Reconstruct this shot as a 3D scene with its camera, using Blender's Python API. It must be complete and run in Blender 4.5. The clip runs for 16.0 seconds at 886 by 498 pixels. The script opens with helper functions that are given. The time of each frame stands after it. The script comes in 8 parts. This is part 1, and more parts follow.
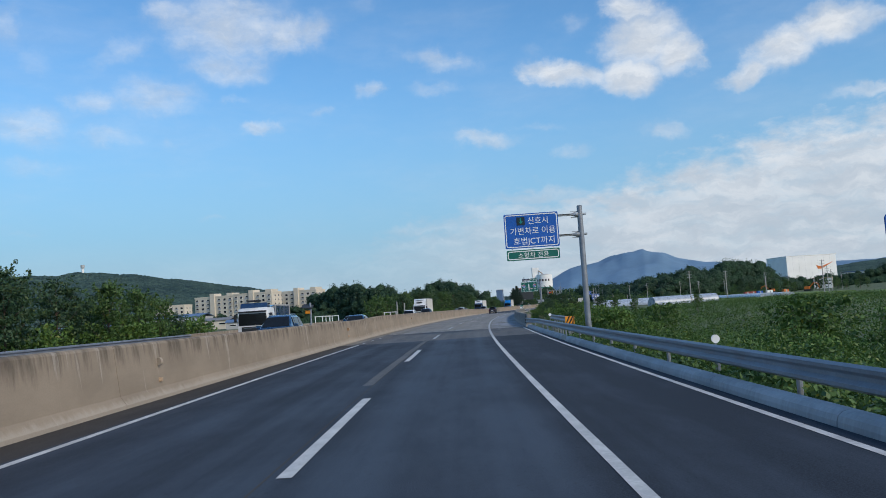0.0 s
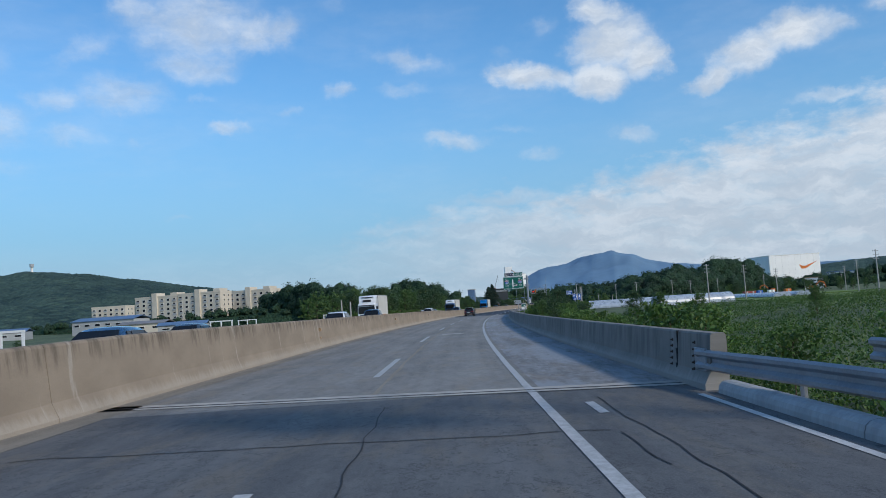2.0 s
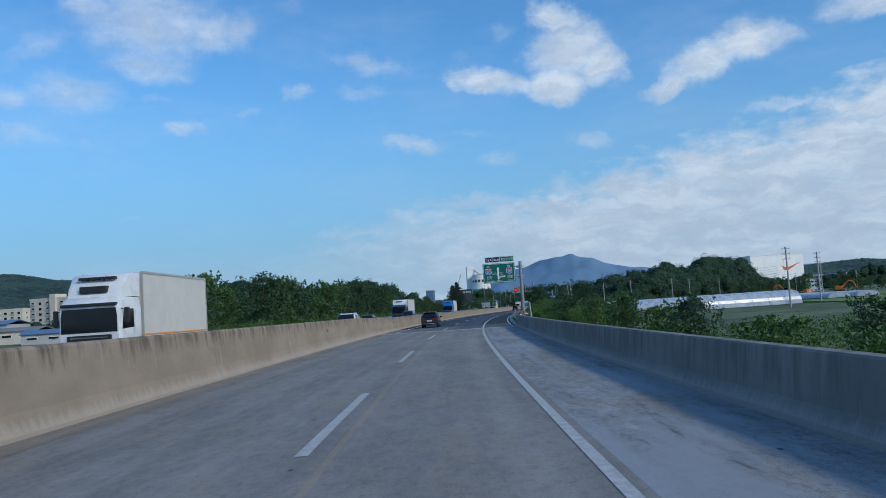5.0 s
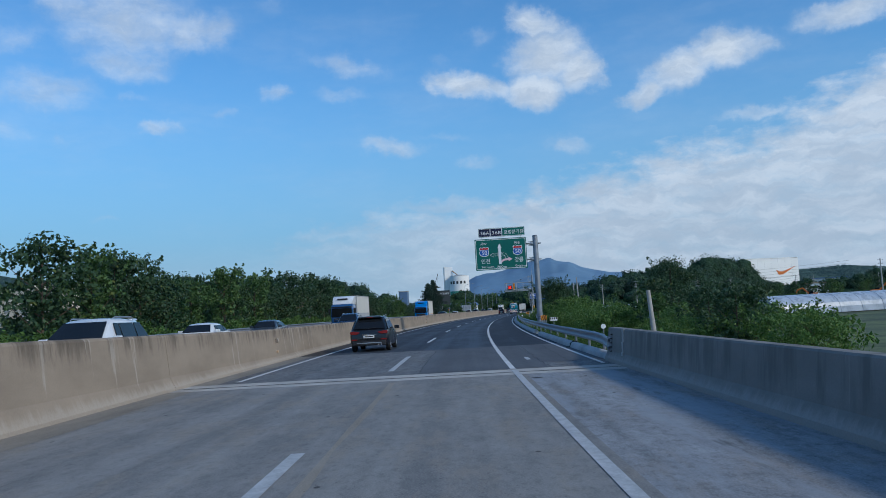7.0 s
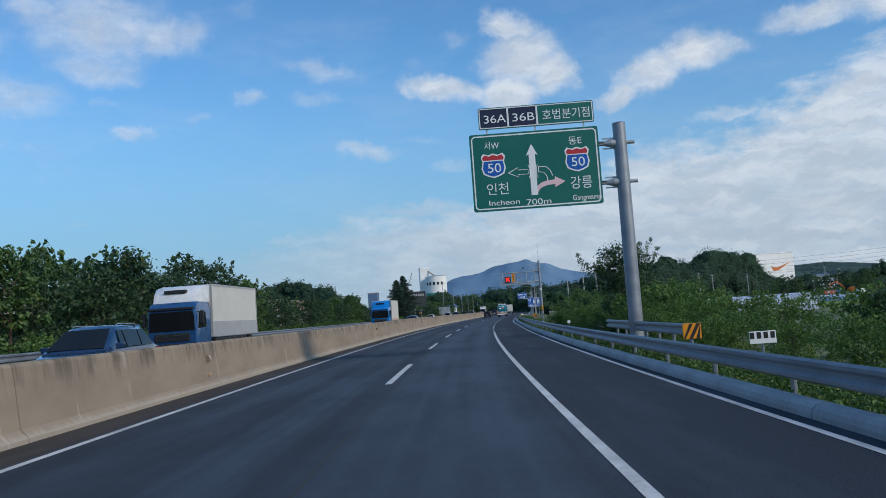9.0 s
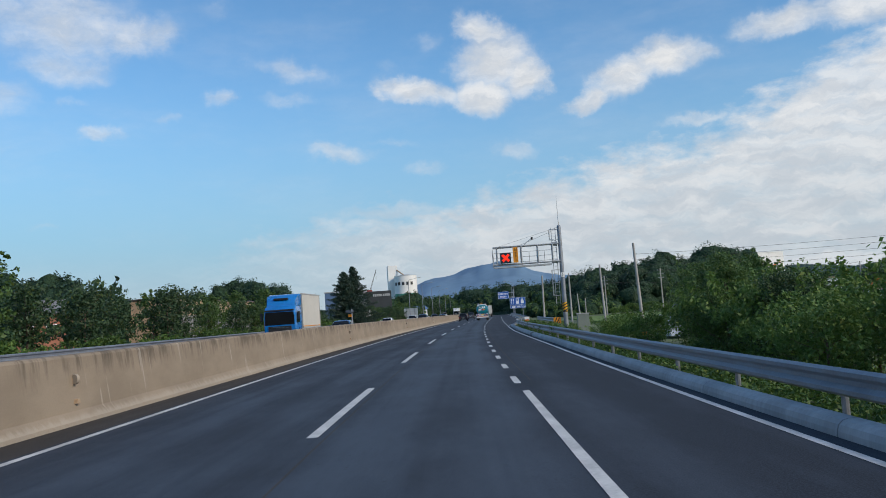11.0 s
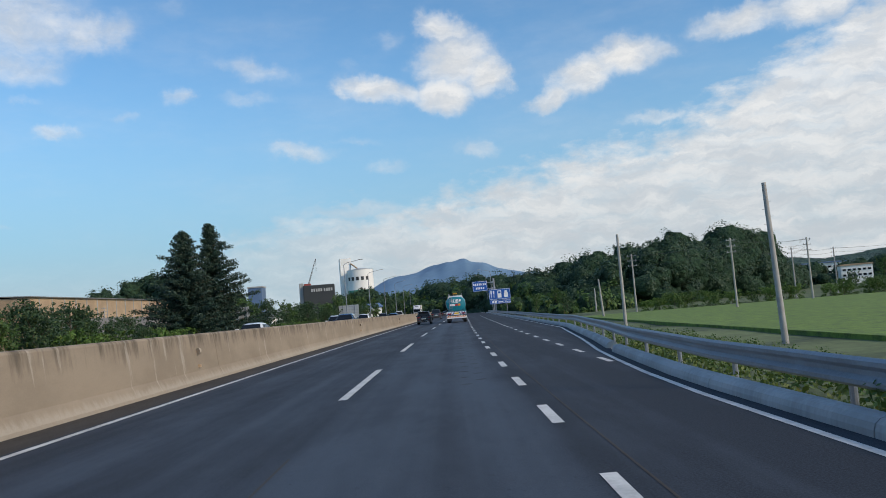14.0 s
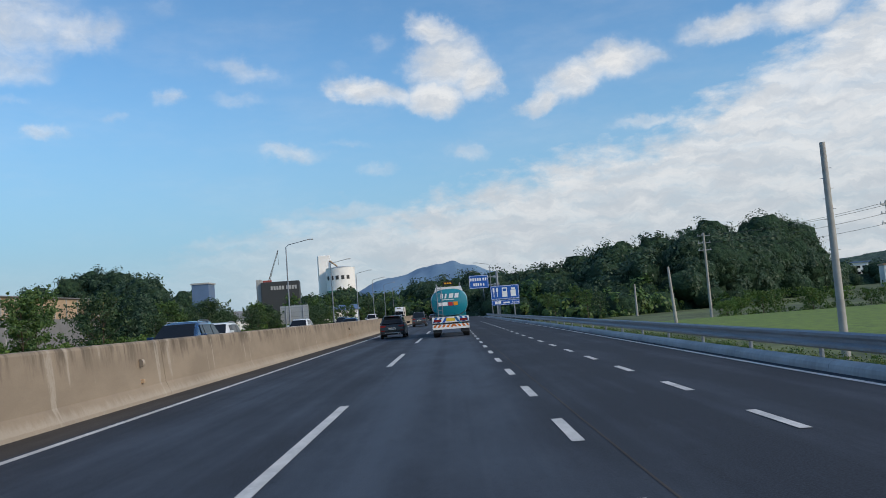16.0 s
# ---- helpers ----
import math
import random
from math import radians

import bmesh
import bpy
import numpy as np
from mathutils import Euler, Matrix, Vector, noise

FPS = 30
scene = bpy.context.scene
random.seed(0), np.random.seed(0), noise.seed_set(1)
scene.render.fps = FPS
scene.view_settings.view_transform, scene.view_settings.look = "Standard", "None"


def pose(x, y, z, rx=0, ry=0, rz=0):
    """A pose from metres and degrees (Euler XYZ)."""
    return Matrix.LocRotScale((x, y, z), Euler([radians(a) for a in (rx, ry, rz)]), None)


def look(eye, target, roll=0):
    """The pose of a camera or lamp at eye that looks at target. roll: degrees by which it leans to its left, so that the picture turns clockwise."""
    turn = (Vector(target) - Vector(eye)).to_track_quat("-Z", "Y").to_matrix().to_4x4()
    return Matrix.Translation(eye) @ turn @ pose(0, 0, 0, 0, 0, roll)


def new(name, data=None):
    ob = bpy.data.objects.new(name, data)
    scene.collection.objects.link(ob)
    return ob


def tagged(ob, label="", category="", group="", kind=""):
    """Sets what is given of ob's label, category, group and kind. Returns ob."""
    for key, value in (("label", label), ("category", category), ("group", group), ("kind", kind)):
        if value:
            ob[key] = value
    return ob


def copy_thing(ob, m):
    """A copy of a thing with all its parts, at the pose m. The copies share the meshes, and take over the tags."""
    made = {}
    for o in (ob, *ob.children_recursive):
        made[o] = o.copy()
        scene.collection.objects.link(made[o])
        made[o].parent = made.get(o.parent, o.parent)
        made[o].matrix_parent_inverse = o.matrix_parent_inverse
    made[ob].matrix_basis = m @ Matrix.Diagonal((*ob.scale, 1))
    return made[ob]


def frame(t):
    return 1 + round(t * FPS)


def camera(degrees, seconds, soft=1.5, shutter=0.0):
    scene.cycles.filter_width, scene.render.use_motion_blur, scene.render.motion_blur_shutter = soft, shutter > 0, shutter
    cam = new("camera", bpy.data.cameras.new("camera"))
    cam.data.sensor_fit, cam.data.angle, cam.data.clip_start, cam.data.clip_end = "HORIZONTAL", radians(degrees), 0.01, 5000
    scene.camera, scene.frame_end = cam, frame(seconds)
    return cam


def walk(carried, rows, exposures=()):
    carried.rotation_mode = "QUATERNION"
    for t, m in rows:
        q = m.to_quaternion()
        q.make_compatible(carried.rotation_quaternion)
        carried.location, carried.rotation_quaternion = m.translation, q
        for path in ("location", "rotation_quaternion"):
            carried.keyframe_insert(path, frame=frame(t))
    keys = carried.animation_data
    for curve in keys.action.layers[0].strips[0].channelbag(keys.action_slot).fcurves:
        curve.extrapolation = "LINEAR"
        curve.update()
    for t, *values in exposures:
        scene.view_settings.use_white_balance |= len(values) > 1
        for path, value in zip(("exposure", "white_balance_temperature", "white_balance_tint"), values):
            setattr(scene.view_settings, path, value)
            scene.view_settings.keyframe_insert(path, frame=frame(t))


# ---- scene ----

# Every row: seconds, place in metres, yaw, pitch and lean in degrees.
PATH = [
    (0, -0.000, 0.000, 1.725, 0.351, 4.317, 3.816),
    (0.5, 0.100, 12.222, 1.721, -0.088, 4.193, 3.705),
    (1, 0.256, 24.514, 1.696, -0.623, 4.199, 3.679),
    (1.5, 0.548, 36.859, 1.697, -1.195, 4.274, 3.688),
    (2, 0.855, 49.263, 1.686, -1.856, 4.269, 3.793),
    (2.5, 1.287, 61.735, 1.680, -2.376, 4.348, 3.894),
    (3, 1.883, 74.259, 1.759, -2.990, 4.574, 4.004),
    (3.5, 2.545, 86.844, 1.766, -3.609, 4.479, 4.047),
    (4, 3.241, 99.324, 1.695, -4.102, 4.433, 4.033),
    (4.5, 3.986, 111.662, 1.736, -4.490, 4.463, 3.950),
    (5, 4.982, 123.896, 1.763, -4.849, 4.342, 3.700),
    (7.5, 11.241, 184.589, 1.677, -6.871, 4.574, 3.400),
    (8, 12.808, 196.534, 1.772, -7.262, 4.635, 3.816),
    (8.5, 14.408, 208.334, 1.700, -7.783, 4.451, 4.085),
    (9, 16.093, 220.023, 1.697, -8.171, 4.614, 4.004),
    (11.5, 26.510, 277.848, 1.687, -10.632, 4.585, 4.096),
    (12, 28.825, 289.342, 1.676, -11.066, 4.506, 4.264),
    (12.5, 31.135, 300.773, 1.677, -11.479, 4.511, 4.369),
    (13, 33.468, 312.206, 1.656, -11.954, 4.632, 4.364),
    (13.5, 35.817, 323.691, 1.595, -12.367, 4.484, 4.736),
    (14, 38.322, 335.139, 1.588, -12.730, 4.354, 4.681),
    (14.5, 40.937, 346.510, 1.619, -13.009, 4.283, 4.517),
    (15, 43.528, 357.776, 1.665, -13.199, 4.264, 4.351),
    (15.5, 46.085, 369.039, 1.648, -13.349, 4.347, 4.236),
    (16, 48.683, 380.255, 1.638, -13.479, 4.483, 4.403),
]


def aim(x, y, z, yaw, pitch, lean):
    return pose(x, y, z, 90 + pitch, 0, yaw) @ pose(0, 0, 0, 0, 0, -lean)


cam = camera(57.5, 16.0, soft=0.9)
LIGHT = [(0, 0.10, 6600, 9), (2, 0.05, 6300, 8), (4, -0.04, 5900, 6), (7.5, -0.12, 5800, 6), (8.5, -0.12, 5800, 6), (9, -0.02, 6300, 8), (11.5, 0.17, 7100, 10), (12.5, 0.24, 7300, 10), (16, 0.14, 7050, 10)]
walk(cam, [(r[0], aim(*r[1:])) for r in PATH], LIGHT)

# ---------------------------------------------------------------- sky and sun
SUN_AZ, SUN_EL = 135.0, 32.0          # degrees clockwise from the road's first heading, and above the horizon
SKY_STRENGTH = 0.1
SKY_TINT = (0.875, 1.35, 1.59)
CLOUD_LIGHT = (7.3, 7.7, 8.3)
CLOUD_SHADE = (5.4, 6.0, 6.9)
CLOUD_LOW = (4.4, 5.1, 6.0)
HAZE = (2.4, 4.15, 5.8)
CLOUDS = [  # azimuth, elevation, half width, half height, tilt in degrees, thickness
    (-14.7, 19.9, 5.0, 2.8, 1, 0.54),
    (-10.4, 19.5, 3.3, 1.5, 10, 0.54),
    (-14.7, 17.3, 3.3, 1.4, 0, 0.46),
    (-21.7, 18.2, 3.2, 0.9, 21, 0.30),
    (-18.8, 20.8, 2.2, 1.2, -7, 0.45),
    (-27.3, 17.4, 2.0, 1.2, -21, 0.24),
    (-28.6, 19.5, 1.3, 1.7, 6, 0.30),
    (-19.6, 15.4, 3.5, 1.6, 1, 0.40),
    (-23.7, 14.9, 2.2, 1.1, 2, 0.37),
    (-27.6, 13.1, 3.0, 1.6, 2, 0.40),
    (-22.7, 12.8, 2.5, 0.8, 1, 0.30),
    (-27.3, 10.6, 2.8, 1.0, 1, 0.27),
    (-12.7, 13.3, 1.8, 0.6, -1, 0.46),
    (-14.4, 15.2, 1.2, 0.4, 0, 0.27),
    (-5.0, 15.6, 1.1, 0.8, -2, 0.40),
    (-8.2, 14.2, 1.1, 0.4, -2, 0.27),
    (-18.5, 12.3, 1.1, 0.5, 0, 0.22),
    (-4.7, 21.3, 1.8, 1.1, -2, 0.22),
    (0.2, 17.5, 3.1, 0.9, -12, 0.39),
    (-0.2, 15.5, 2.5, 0.6, -4, 0.29),
    (9.9, 19.1, 1.7, 0.7, -7, 0.27),
    (6.9, 17.6, 1.5, 0.5, -6, 0.21),
    (14.0, 19.5, 2.2, 1.3, -18, 0.82),
    (14.7, 17.4, 3.1, 1.9, 12, 0.91),
    (16.7, 16.3, 1.8, 1.7, -8, 0.91),
    (13.9, 15.0, 2.6, 1.3, -7, 0.96),
    (8.6, 15.8, 2.7, 1.1, -14, 0.86),
    (11.2, 15.4, 1.8, 0.7, -7, 0.67),
    (21.4, 14.1, 2.2, 0.8, 7, 0.75),
    (24.0, 15.5, 2.8, 1.4, 17, 0.79),
    (26.6, 16.4, 3.1, 1.3, 8, 0.83),
    (29.1, 16.3, 1.9, 0.9, -13, 0.50),
    (3.3, 11.8, 2.8, 0.7, -4, 0.47),
    (7.3, 12.4, 2.6, 0.4, -5, 0.25),
    (9.2, 10.5, 1.5, 0.5, -6, 0.32),
    (15.8, 11.3, 2.1, 0.7, -7, 0.35),
    (28.3, 11.9, 2.7, 0.5, -2, 0.46),
    (34.4, 17.3, 3.3, 1.1, 1, 0.77),
    (39.0, 17.3, 3.1, 1.4, -2, 0.86),
    (-16.1, 7.3, 1.3, 0.3, -2, 0.22),
    (-27.9, 6.6, 1.2, 0.2, -1, 0.18),
    (-1.9, 5.1, 3.4, 0.7, 2, 0.32),
    (1.2, 5.7, 2.9, 0.8, 0, 0.34),
    (7.1, 7.5, 5.0, 0.7, -2, 0.42),
    (-1.6, 5.8, 4.3, 0.7, 1, 0.35),
]


class Nodes:
    """Short hand for building node trees."""

    def __init__(self, tree):
        self.t = tree
        tree.nodes.clear()

    def add(self, kind, links=(), operation="", clamp=False):
        n = self.t.nodes.new(kind)
        if operation:
            n.operation = operation
        if clamp:
            n.use_clamp = True
        for slot, v in dict(links).items():
            s = n.inputs[slot]
            if isinstance(v, bpy.types.NodeSocket):
                self.t.links.new(v, s)
            else:
                s.default_value = v
        return n

    def math(self, op, a, b=0.0, c=0.0, clamp=False):
        return self.add("ShaderNodeMath", {0: a, 1: b, 2: c}, operation=op, clamp=clamp).outputs[0]

    def ramp(self, fac, lo, hi, a=0.0, b=1.0, smooth=True):
        n = self.add("ShaderNodeMapRange", {"Value": fac, "From Min": lo, "From Max": hi, "To Min": a, "To Max": b})
        n.interpolation_type, n.clamp = "SMOOTHSTEP" if smooth else "LINEAR", True
        return n.outputs[0]

    def mix(self, fac, a, b, mode="MIX"):
        n = self.t.nodes.new("ShaderNodeMix")
        n.data_type, n.blend_type = "RGBA", mode
        for i, v in ((0, fac), (6, a), (7, b)):
            if isinstance(v, bpy.types.NodeSocket):
                self.t.links.new(v, n.inputs[i])
            elif i == 0:
                n.inputs[0].default_value = v
            else:
                n.inputs[i].default_value = (*v[:3], 1)
        return n.outputs[2]

    def noise(self, vec, scale, detail=3.0, rough=0.55):
        return self.add("ShaderNodeTexNoise", {"Vector": vec, "Scale": scale, "Detail": detail, "Roughness": rough}).outputs[0]

    def stretch(self, vec, x=1.0, y=1.0, z=1.0):
        return self.add("ShaderNodeMapping", {"Vector": vec, "Scale": (x, y, z)}).outputs[0]


def build_world():
    world = bpy.data.worlds.new("sky")
    scene.world = world
    world.use_nodes = True
    n = Nodes(world.node_tree)
    way = n.add("ShaderNodeTexCoord").outputs["Generated"]
    air = n.add("ShaderNodeTexSky")
    air.sky_type, air.sun_disc, air.sun_elevation, air.sun_rotation = "NISHITA", False, radians(SUN_EL), radians(SUN_AZ)
    air.air_density, air.dust_density, air.ozone_density = 1.0, 0.6, 3.0
    xyz = n.add("ShaderNodeSeparateXYZ", {0: way})
    x, y, z = xyz.outputs
    az = n.math("MULTIPLY", n.math("ARCTAN2", x, y), 57.29578)
    el = n.math("MULTIPLY", n.math("ARCSINE", z), 57.29578)
    # haze thickens towards the horizon
    sky = n.mix(1.0, air.outputs[0], SKY_TINT, "MULTIPLY")
    sky = n.mix(n.ramp(el, 20.0, 0.0, 0.0, 0.92), sky, HAZE)
    flat = n.add("ShaderNodeCombineXYZ", {0: az, 1: el}).outputs[0]
    warp = n.add("ShaderNodeTexNoise", {"Vector": flat, "Scale": 0.45, "Detail": 5.0, "Roughness": 0.6})
    shift = n.add("ShaderNodeVectorMath", {0: warp.outputs["Color"], 1: (0.5, 0.5, 0.5)}, operation="SUBTRACT").outputs[0]
    shift = n.add("ShaderNodeVectorMath", {0: shift, 1: (3.4, 2.0, 0.0)}, operation="MULTIPLY").outputs[0]
    bent = n.add("ShaderNodeVectorMath", {0: flat, 1: shift}, operation="ADD").outputs[0]
    mask = None
    for a, e, w, h, tilt, dens in CLOUDS:
        m = n.add("ShaderNodeMapping")
        m.vector_type = "TEXTURE"
        n.t.links.new(bent, m.inputs["Vector"])
        m.inputs["Location"].default_value, m.inputs["Scale"].default_value = (a, e, 0), (w, h, 1)
        m.inputs["Rotation"].default_value = (0, 0, radians(tilt))
        r = n.add("ShaderNodeVectorMath", {0: m.outputs[0]}, operation="LENGTH").outputs["Value"]
        b = n.ramp(r, 1.5, 0.1, 0.0, dens)
        mask = b if mask is None else n.math("SMOOTH_MAX", mask, b, 0.12)
    # thin cloud all round, so that the sky behind the camera goes on as it does ahead
    wide = n.noise(n.stretch(flat, 0.5, 1.6), 0.12, 5.0, 0.6)
    behind = n.ramp(n.math("ABSOLUTE", n.math("SUBTRACT", az, 10.0)), 45.0, 75.0)
    mask = n.math("MAXIMUM", mask, n.math("MULTIPLY", n.ramp(wide, 0.5, 0.72, 0.0, 0.8), behind))
    fine = n.noise(n.stretch(flat, 1.0, 1.5), 0.7, 7.0, 0.6)
    puff = n.math("MULTIPLY_ADD", n.math("SUBTRACT", fine, 0.5), 0.5, mask)
    soft = n.math("MULTIPLY", n.ramp(puff, -0.12, 1.02, 0.0, 0.95), n.ramp(mask, 0.0, 0.4))
    soft = n.math("ADD", soft, n.math("MULTIPLY", n.ramp(wide, 0.42, 0.75), 0.13))
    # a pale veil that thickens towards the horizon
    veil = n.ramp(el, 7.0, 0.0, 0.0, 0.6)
    # a long grey bank whose upper edge climbs to the right
    edge = n.ramp(az, -14.0, 3.0, 3.0, 7.4, False)
    edge = n.math("ADD", edge, n.ramp(az, 11.0, 24.0, 0.0, 3.0, False))
    edge = n.math("ADD", edge, n.ramp(az, 28.0, 44.0, 0.0, 7.5, False))
    lump = n.noise(n.stretch(flat, 1.0, 1.9), 0.42, 6.0, 0.58)
    edge = n.math("ADD", n.math("SUBTRACT", edge, el), n.math("MULTIPLY", n.math("SUBTRACT", lump, 0.5), 6.0))
    bank = n.math("MULTIPLY", n.ramp(edge, -1.2, 1.9, 0.0, 0.94), n.ramp(az, -15.0, 16.0, 0.12, 1.0))
    tear = n.noise(n.stretch(bent, 0.55, 2.0), 0.5, 6.0, 0.6)
    soft = n.math("MAXIMUM", soft, n.math("MULTIPLY", bank, n.ramp(tear, 0.28, 0.6, 0.78, 1.0)))
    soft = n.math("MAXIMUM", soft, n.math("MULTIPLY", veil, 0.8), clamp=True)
    shade = n.noise(n.stretch(bent, 0.45, 1.5), 0.55, 6.0, 0.62)
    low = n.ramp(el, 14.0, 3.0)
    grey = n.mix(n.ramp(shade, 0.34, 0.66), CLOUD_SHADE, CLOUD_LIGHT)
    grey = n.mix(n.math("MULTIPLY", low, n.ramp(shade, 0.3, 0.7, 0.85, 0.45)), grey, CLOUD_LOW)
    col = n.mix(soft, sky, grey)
    bg = n.add("ShaderNodeBackground", {"Color": col, "Strength": SKY_STRENGTH})
    n.add("ShaderNodeOutputWorld", {"Surface": bg.outputs[0]})


build_world()

sun = new("sun", bpy.data.lights.new("sun", "SUN"))
sun.data.energy, sun.data.angle, sun.data.color = 2.2, radians(7.0), (1.0, 0.86, 0.69)
sa, se = radians(SUN_AZ), radians(SUN_EL)
sun.matrix_world = look((math.sin(sa) * math.cos(se) * 100, math.cos(sa) * math.cos(se) * 100, math.sin(se) * 100), (0, 0, 0))

# ---------------------------------------------------------------- the line of the road
KNOT_Y = np.linspace(-20.0, 520.0, 8)
KNOT_X = np.array([-2.156, -0.994, 3.848, 12.798, 26.213, 43.062, 61.79, 80.7])


def spline(ky, kx):
    h, n = ky[1] - ky[0], len(ky)
    a = np.eye(n) * 4
    a[0, 0] = a[-1, -1] = 1
    for i in range(1, n - 1):
        a[i, i - 1] = a[i, i + 1] = 1
    r = np.zeros(n)
    r[1:-1] = 6 * (kx[2:] - 2 * kx[1:-1] + kx[:-2]) / h ** 2
    return np.linalg.solve(a, r)


KNOT_M = spline(KNOT_Y, KNOT_X)


def centre(s):
    """x and slope of the broken lane line at the station s (its y in metres)."""
    h = KNOT_Y[1] - KNOT_Y[0]
    c = min(max(s, KNOT_Y[0]), KNOT_Y[-1])
    i = min(max(int((c - KNOT_Y[0]) / h), 0), len(KNOT_Y) - 2)
    a = (KNOT_Y[i + 1] - c) / h
    b = 1 - a
    v = a * KNOT_X[i] + b * KNOT_X[i + 1] + ((a ** 3 - a) * KNOT_M[i] + (b ** 3 - b) * KNOT_M[i + 1]) * h * h / 6
    d = (KNOT_X[i + 1] - KNOT_X[i]) / h + ((1 - 3 * a * a) * KNOT_M[i] + (3 * b * b - 1) * KNOT_M[i + 1]) * h / 6
    return v + d * (s - c), d


def at(s, u, z=0.0):
    """The place u metres to the right of the broken lane line at station s."""
    v, d = centre(s)
    k = 1 / math.hypot(1, d)
    return Vector((v + u * k, s - u * d * k, z))


def heading(s):
    """Degrees about z that turn +y along the road."""
    return -math.degrees(math.atan(centre(s)[1]))


def stand(s, u, z=0.0, turn=0.0, size=1.0):
    """A pose on the road at station s and offset u, facing along it."""
    p = at(s, u, z)
    return pose(p.x, p.y, p.z, 0, 0, heading(s) + turn) @ Matrix.Scale(size, 4)


# ---------------------------------------------------------------- materials
def surface(name, base, rough=0.7, metal=0.0, vary=0.25, scale=1.0, fine=14.0, bump=0.15, coords="Object", tint=None, spec=0.5, streak=None, coat=0.0):
    """A plain procedural surface: colour that varies at two scales, and fine relief."""
    m = bpy.data.materials.new(name)
    m.use_nodes = True
    n = Nodes(m.node_tree)
    vec = n.add("ShaderNodeTexCoord").outputs[coords]
    if streak:
        vec = n.stretch(vec, *streak)
    big, small = n.noise(vec, scale, 4.0), n.noise(vec, fine * scale, 4.0, 0.65)
    dark = tuple(c * (1 - vary) for c in base)
    light = tuple(min(1.0, c * (1 + vary)) for c in (tint or base))
    col = n.mix(n.ramp(n.math("ADD", n.math("MULTIPLY", big, 0.65), n.math("MULTIPLY", small, 0.35)), 0.34, 0.66), dark, light)
    bsdf = n.add("ShaderNodeBsdfPrincipled", {"Base Color": col, "Metallic": metal, "Specular IOR Level": spec, "Coat Weight": coat,
                 "Roughness": n.ramp(big, 0.3, 0.7, max(0.03, rough - 0.08), min(1, rough + 0.08))})
    if bump:
        b = n.add("ShaderNodeBump", {"Strength": bump, "Distance": 0.02, "Height": small})
        m.node_tree.links.new(b.outputs[0], bsdf.inputs["Normal"])
    n.add("ShaderNodeOutputMaterial", {"Surface": bsdf.outputs[0]})
    return m


